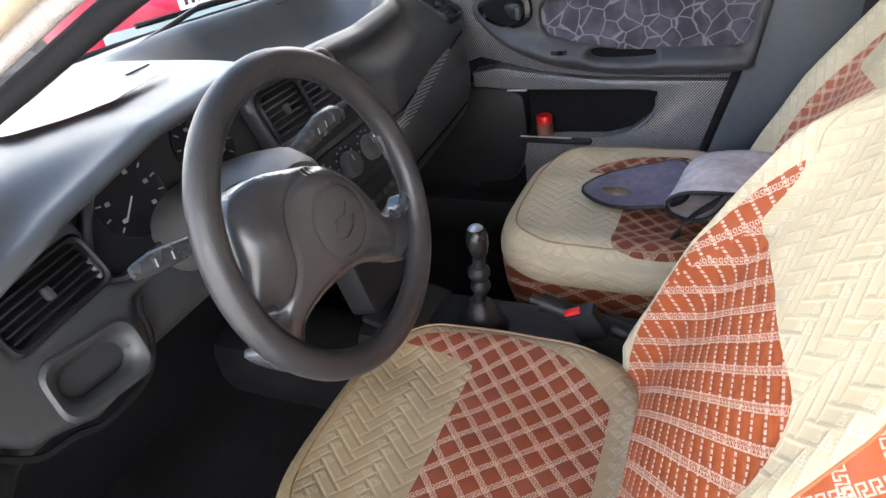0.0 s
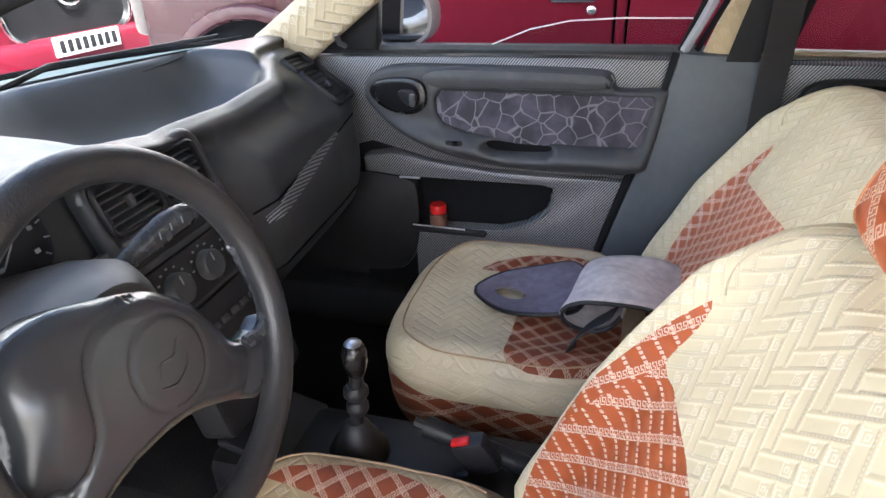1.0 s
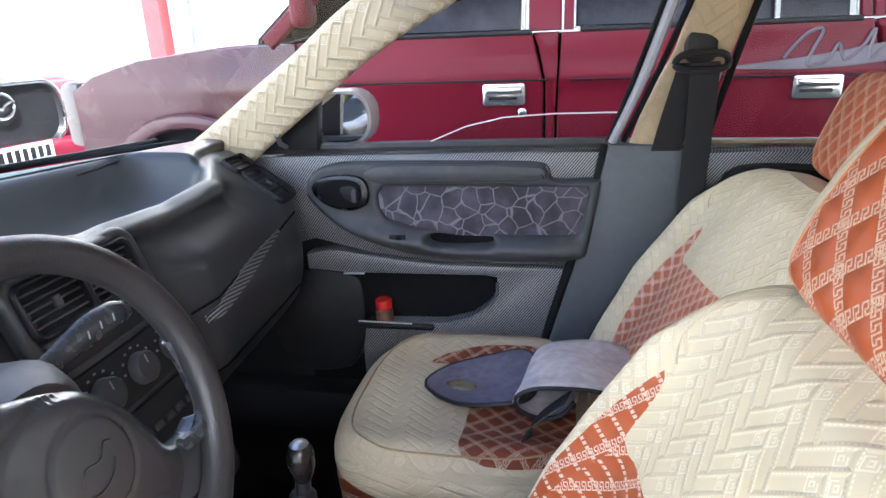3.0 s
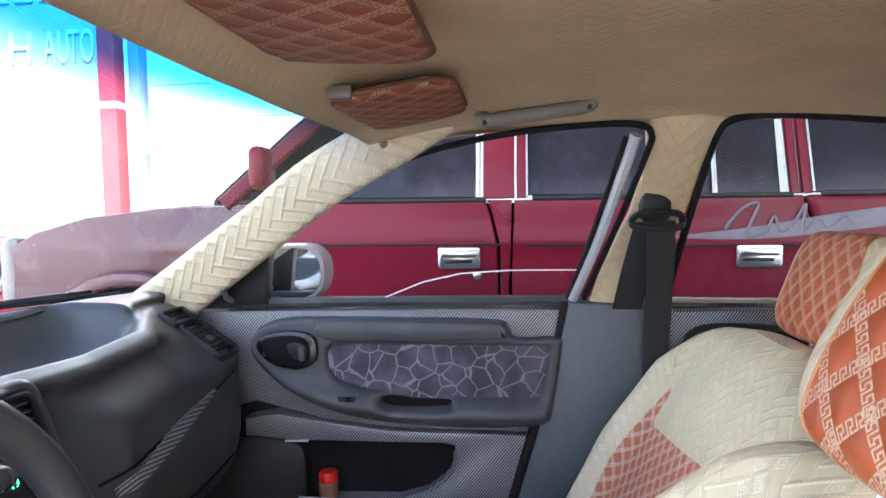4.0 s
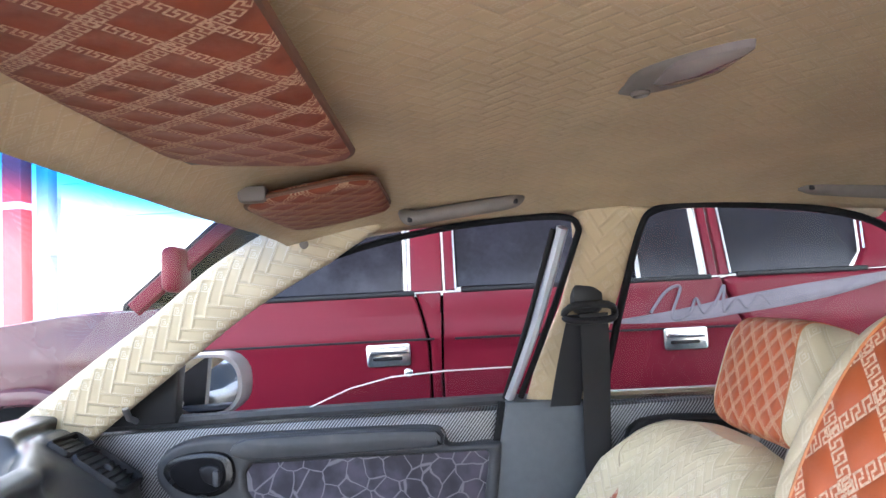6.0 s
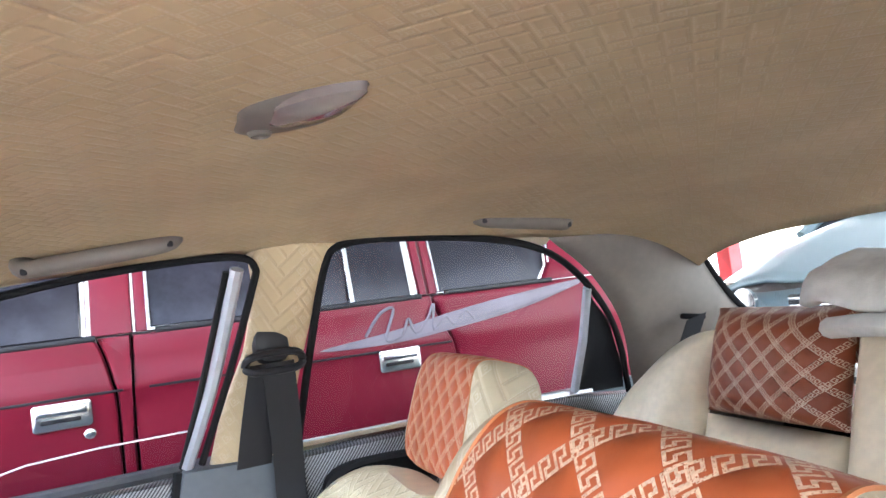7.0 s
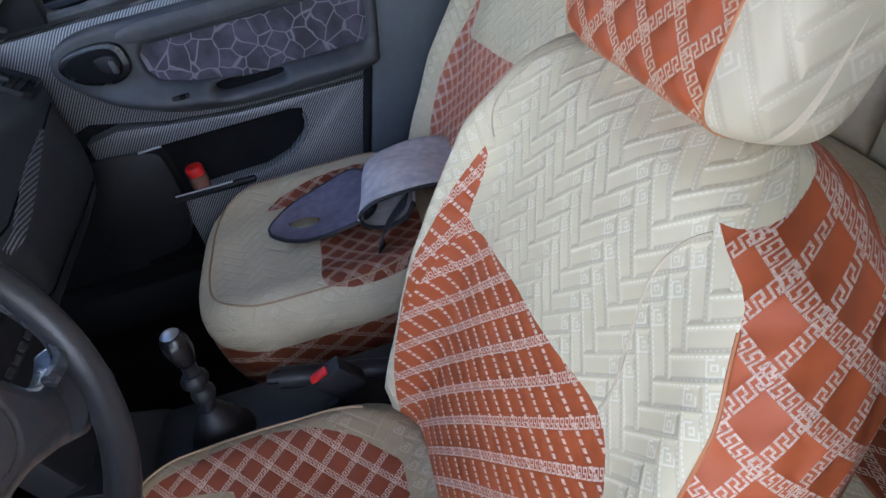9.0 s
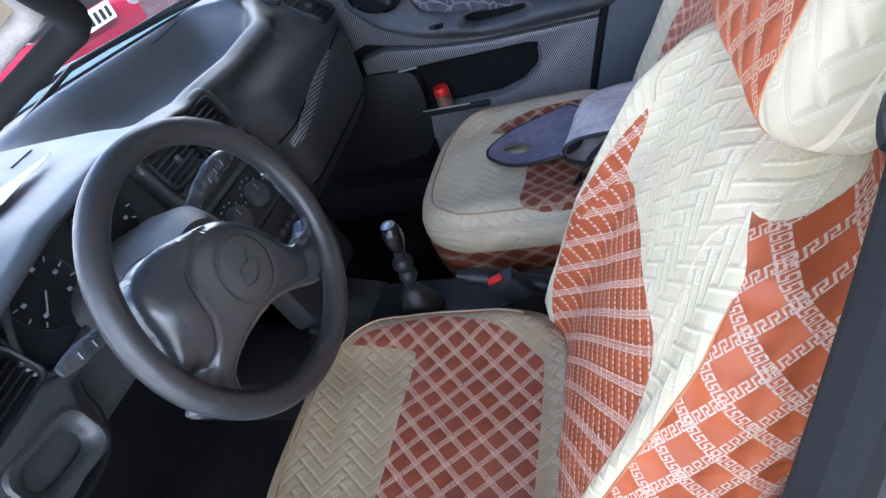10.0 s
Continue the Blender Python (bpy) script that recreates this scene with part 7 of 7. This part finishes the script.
# seats dimly inside
for hx in (0.30, -0.35):
    part("inner_headrest", rbox((0.10, 0.26, 0.20), (hx, YS + 0.38, 1.40), 0.05, seg=3), BLACK, suv, "dark headrest behind the glass")
part("wing_mirror", rbox((0.07, 0.13, 0.16), (-0.76, YS + 0.02, 1.30), 0.03, seg=3), RED_PAINT, suv, "pale wing mirror")

# ---- pale blue-silver car behind, seen through the rear window ----
rear_car = thing("parked_car", "pale silver-blue car parked behind, nose towards the rear window", "car", (3.10, 1.46, 0))
rear_car.scale = (1.24, 1.24, 1.24)
rows = []
for i in range(13):
    f = i / 12
    rows.append([Vector((0.05 + 0.84 * f, -0.88 + 1.76 * k / 16, 0.80 + 0.24 * math.sin(f * 1.5) - 0.10 * abs(k / 8 - 1) ** 4 + 0.02 * math.exp(-((abs(k / 8 - 1) - 0.55) / 0.12) ** 2))) for k in range(17)])
v, f = loft(rows, closed=False, cap=False)
hb = mesh_part("bonnet", v, f, SILVER_PAINT, rear_car, None, "silver-blue bonnet")
hb.modifiers.new("thickness", "SOLIDIFY").thickness = 0.02
part("nose", rbox((0.30, 1.72, 0.50), (0.16, 0, 0.52), 0.12, seg=4), SILVER_PAINT, rear_car, "rounded silver-blue nose")
part("flank_body", rbox((3.2, 1.74, 0.62), (2.3, 0, 0.62), 0.10, seg=3), SILVER_PAINT, rear_car)
part("windscreen", lofted([[(0.82, -0.78, 1.00), (0.82, 0.78, 1.00), (1.55, 0.62, 1.46), (1.55, -0.62, 1.46)], [(0.85, -0.78, 0.98), (0.85, 0.78, 0.98), (1.58, 0.62, 1.44), (1.58, -0.62, 1.44)]]), SUV_GLASS, rear_car, "dark green-grey windscreen", smooth=False)
part("cabin_roof", rbox((1.7, 1.26, 0.08), (2.36, 0, 1.47), 0.035, seg=3), SILVER_PAINT, rear_car)
for s in (-1, 1):
    part("roof_post", tube([(0.80, s * 0.82, 0.99), (1.18, s * 0.72, 1.26), (1.56, s * 0.65, 1.47)], 0.035, 8), SILVER_PAINT, rear_car)
    hl = part("headlight", lofted([[(0.02 + d + 0.10 * abs(p[0]) / 0.2, s * 0.60 + p[0] * sc, 0.735 + p[1] * sc) for p in rounded(0.42, 0.17, 0.06)] for sc, d in ((1.0, 0.10), (1.0, 0.02), (0.92, 0.0), (0.5, -0.012))]), LENS, rear_car, "clear headlight")
    for q in (-0.09, 0.07):
        part("reflector", lofted([[(0.0 - d, s * 0.60 + q + r * math.cos(a * math.tau / 18), 0.735 + r * math.sin(a * math.tau / 18)) for a in range(18)] for r, d in ((0.06, 0.0), (0.06, 0.02), (0.03, 0.022))]), CHROME, hl)
    part("indicator", rbox((0.03, 0.07, 0.09), (0.005, s * 0.72, 0.72), 0.01), RED_PLASTIC, hl, "red corner marker")
part("grille", rbox((0.03, 0.60, 0.12), (0.0, 0, 0.70), 0.01), BLACK, rear_car)
for k in range(4):
    part("grille_bar", rbox((0.03, 0.58, 0.012), (-0.008, 0, 0.66 + 0.028 * k), 0.003), CHROME, rear_car)
part("bumper", rbox((0.24, 1.74, 0.22), (0.08, 0, 0.42), 0.08, seg=4), SILVER_PAINT, rear_car)
for wy in (-0.76, 0.76):
    part("tyre", lofted([[(0.75 + r * math.cos(a * math.tau / 24), wy + d, 0.31 + r * math.sin(a * math.tau / 24)) for a in range(24)] for r, d in ((0.2, -0.11), (0.31, -0.10), (0.31, 0.10), (0.2, 0.11))]), RUBBER, rear_car)
flat_box("column_rear", (0.25, 0.25, 3.6), (8.0, 6.75, 1.8), RED_WALL, "red painted column behind the cars", "column")

# ---- red car ahead, nose on ----
fc = thing("parked_car", "red car parked ahead, nose on, with a wide black grille", "car", (-3.10, 2.64, 0))
TURN_F = pose(0, 0, 0, 0, 0, -6)


def turned(bm):
    bmesh.ops.transform(bm, matrix=TURN_F, verts=bm.verts)
    return bm


part("nose", turned(rbox((0.5, 1.78, 0.55), (-0.25, 0, 0.72), 0.14, seg=4)), RED_PAINT, fc, "dark red painted nose")
part("bonnet", turned(rbox((1.1, 1.70, 0.16), (-0.80, 0, 0.98), 0.07, pose(0, 0, 0, 0, 6, 0), 4)), RED_PAINT, fc)
part("cabin", turned(lofted([[(-1.3, -0.80, 1.02), (-1.3, 0.80, 1.02), (-2.1, 0.62, 1.55), (-2.1, -0.62, 1.55)], [(-3.9, -0.80, 1.02), (-3.9, 0.80, 1.02), (-3.2, 0.62, 1.55), (-3.2, -0.62, 1.55)]])), SUV_GLASS, fc, "dark cabin glass", smooth=False)
part("rear_body", turned(rbox((3.2, 1.78, 0.62), (-2.5, 0, 0.66), 0.1, seg=3)), RED_PAINT, fc)
grl = part("grille", turned(lofted([[(d, p[0] * sc, 0.82 + p[1] * sc) for p in rounded(0.86, 0.36, 0.13)] for sc, d in ((1.06, -0.03), (1.06, 0.012), (1.0, 0.02), (0.96, 0.0), (0.2, 0.004))])), BLACK, fc, "wide black grille with a bright surround")
part("grille_surround", turned(tube([(0.018, p[0] * 1.04, 0.82 + p[1] * 1.04) for p in rounded(0.86, 0.36, 0.13)], 0.014, 8, closed=True)), CHROME, grl)
part("badge", turned(tube([(0.03, 0.09 * math.cos(a * math.tau / 24), 0.885 + 0.072 * math.sin(a * math.tau / 24)) for a in range(24)], 0.010, 6, closed=True)), CHROME, grl, "plain bright oval badge")
part("badge_wing", turned(tube(smooth_line([(0.03, -0.07, 0.905), (0.03, -0.03, 0.89), (0.03, 0.0, 0.865), (0.03, 0.03, 0.89), (0.03, 0.07, 0.905)], 4), 0.009, 6)), CHROME, grl)
pl = part("number_plate", turned(rbox((0.02, 0.47, 0.11), (0.09, 0.0, 0.60), 0.004)), WHITE_PLASTIC, fc, "white number plate")
for k in range(8):
    part("plate_bar", turned(rbox((0.004, 0.032, 0.07), (0.102, -0.19 + 0.054 * k, 0.60), 0.001)), BLACK, pl)
for s in (-1, 1):
    part("headlight", turned(rbox((0.10, 0.36, 0.11), (-0.03, s * 0.66, 0.86), 0.04, seg=3)), LENS, fc, "clear headlight")
part("bumper", turned(rbox((0.2, 1.8, 0.30), (-0.02, 0, 0.50), 0.07, seg=3)), RED_PAINT, fc)
for wx in (-0.85, -3.3):
    for wy in (-0.78, 0.78):
        part("tyre", turned(lofted([[(wx + r * math.cos(a * math.tau / 24), wy + d, 0.33 + r * math.sin(a * math.tau / 24)) for a in range(24)] for r, d in ((0.2, -0.11), (0.33, -0.10), (0.33, 0.10), (0.2, 0.11))])), RUBBER, fc)
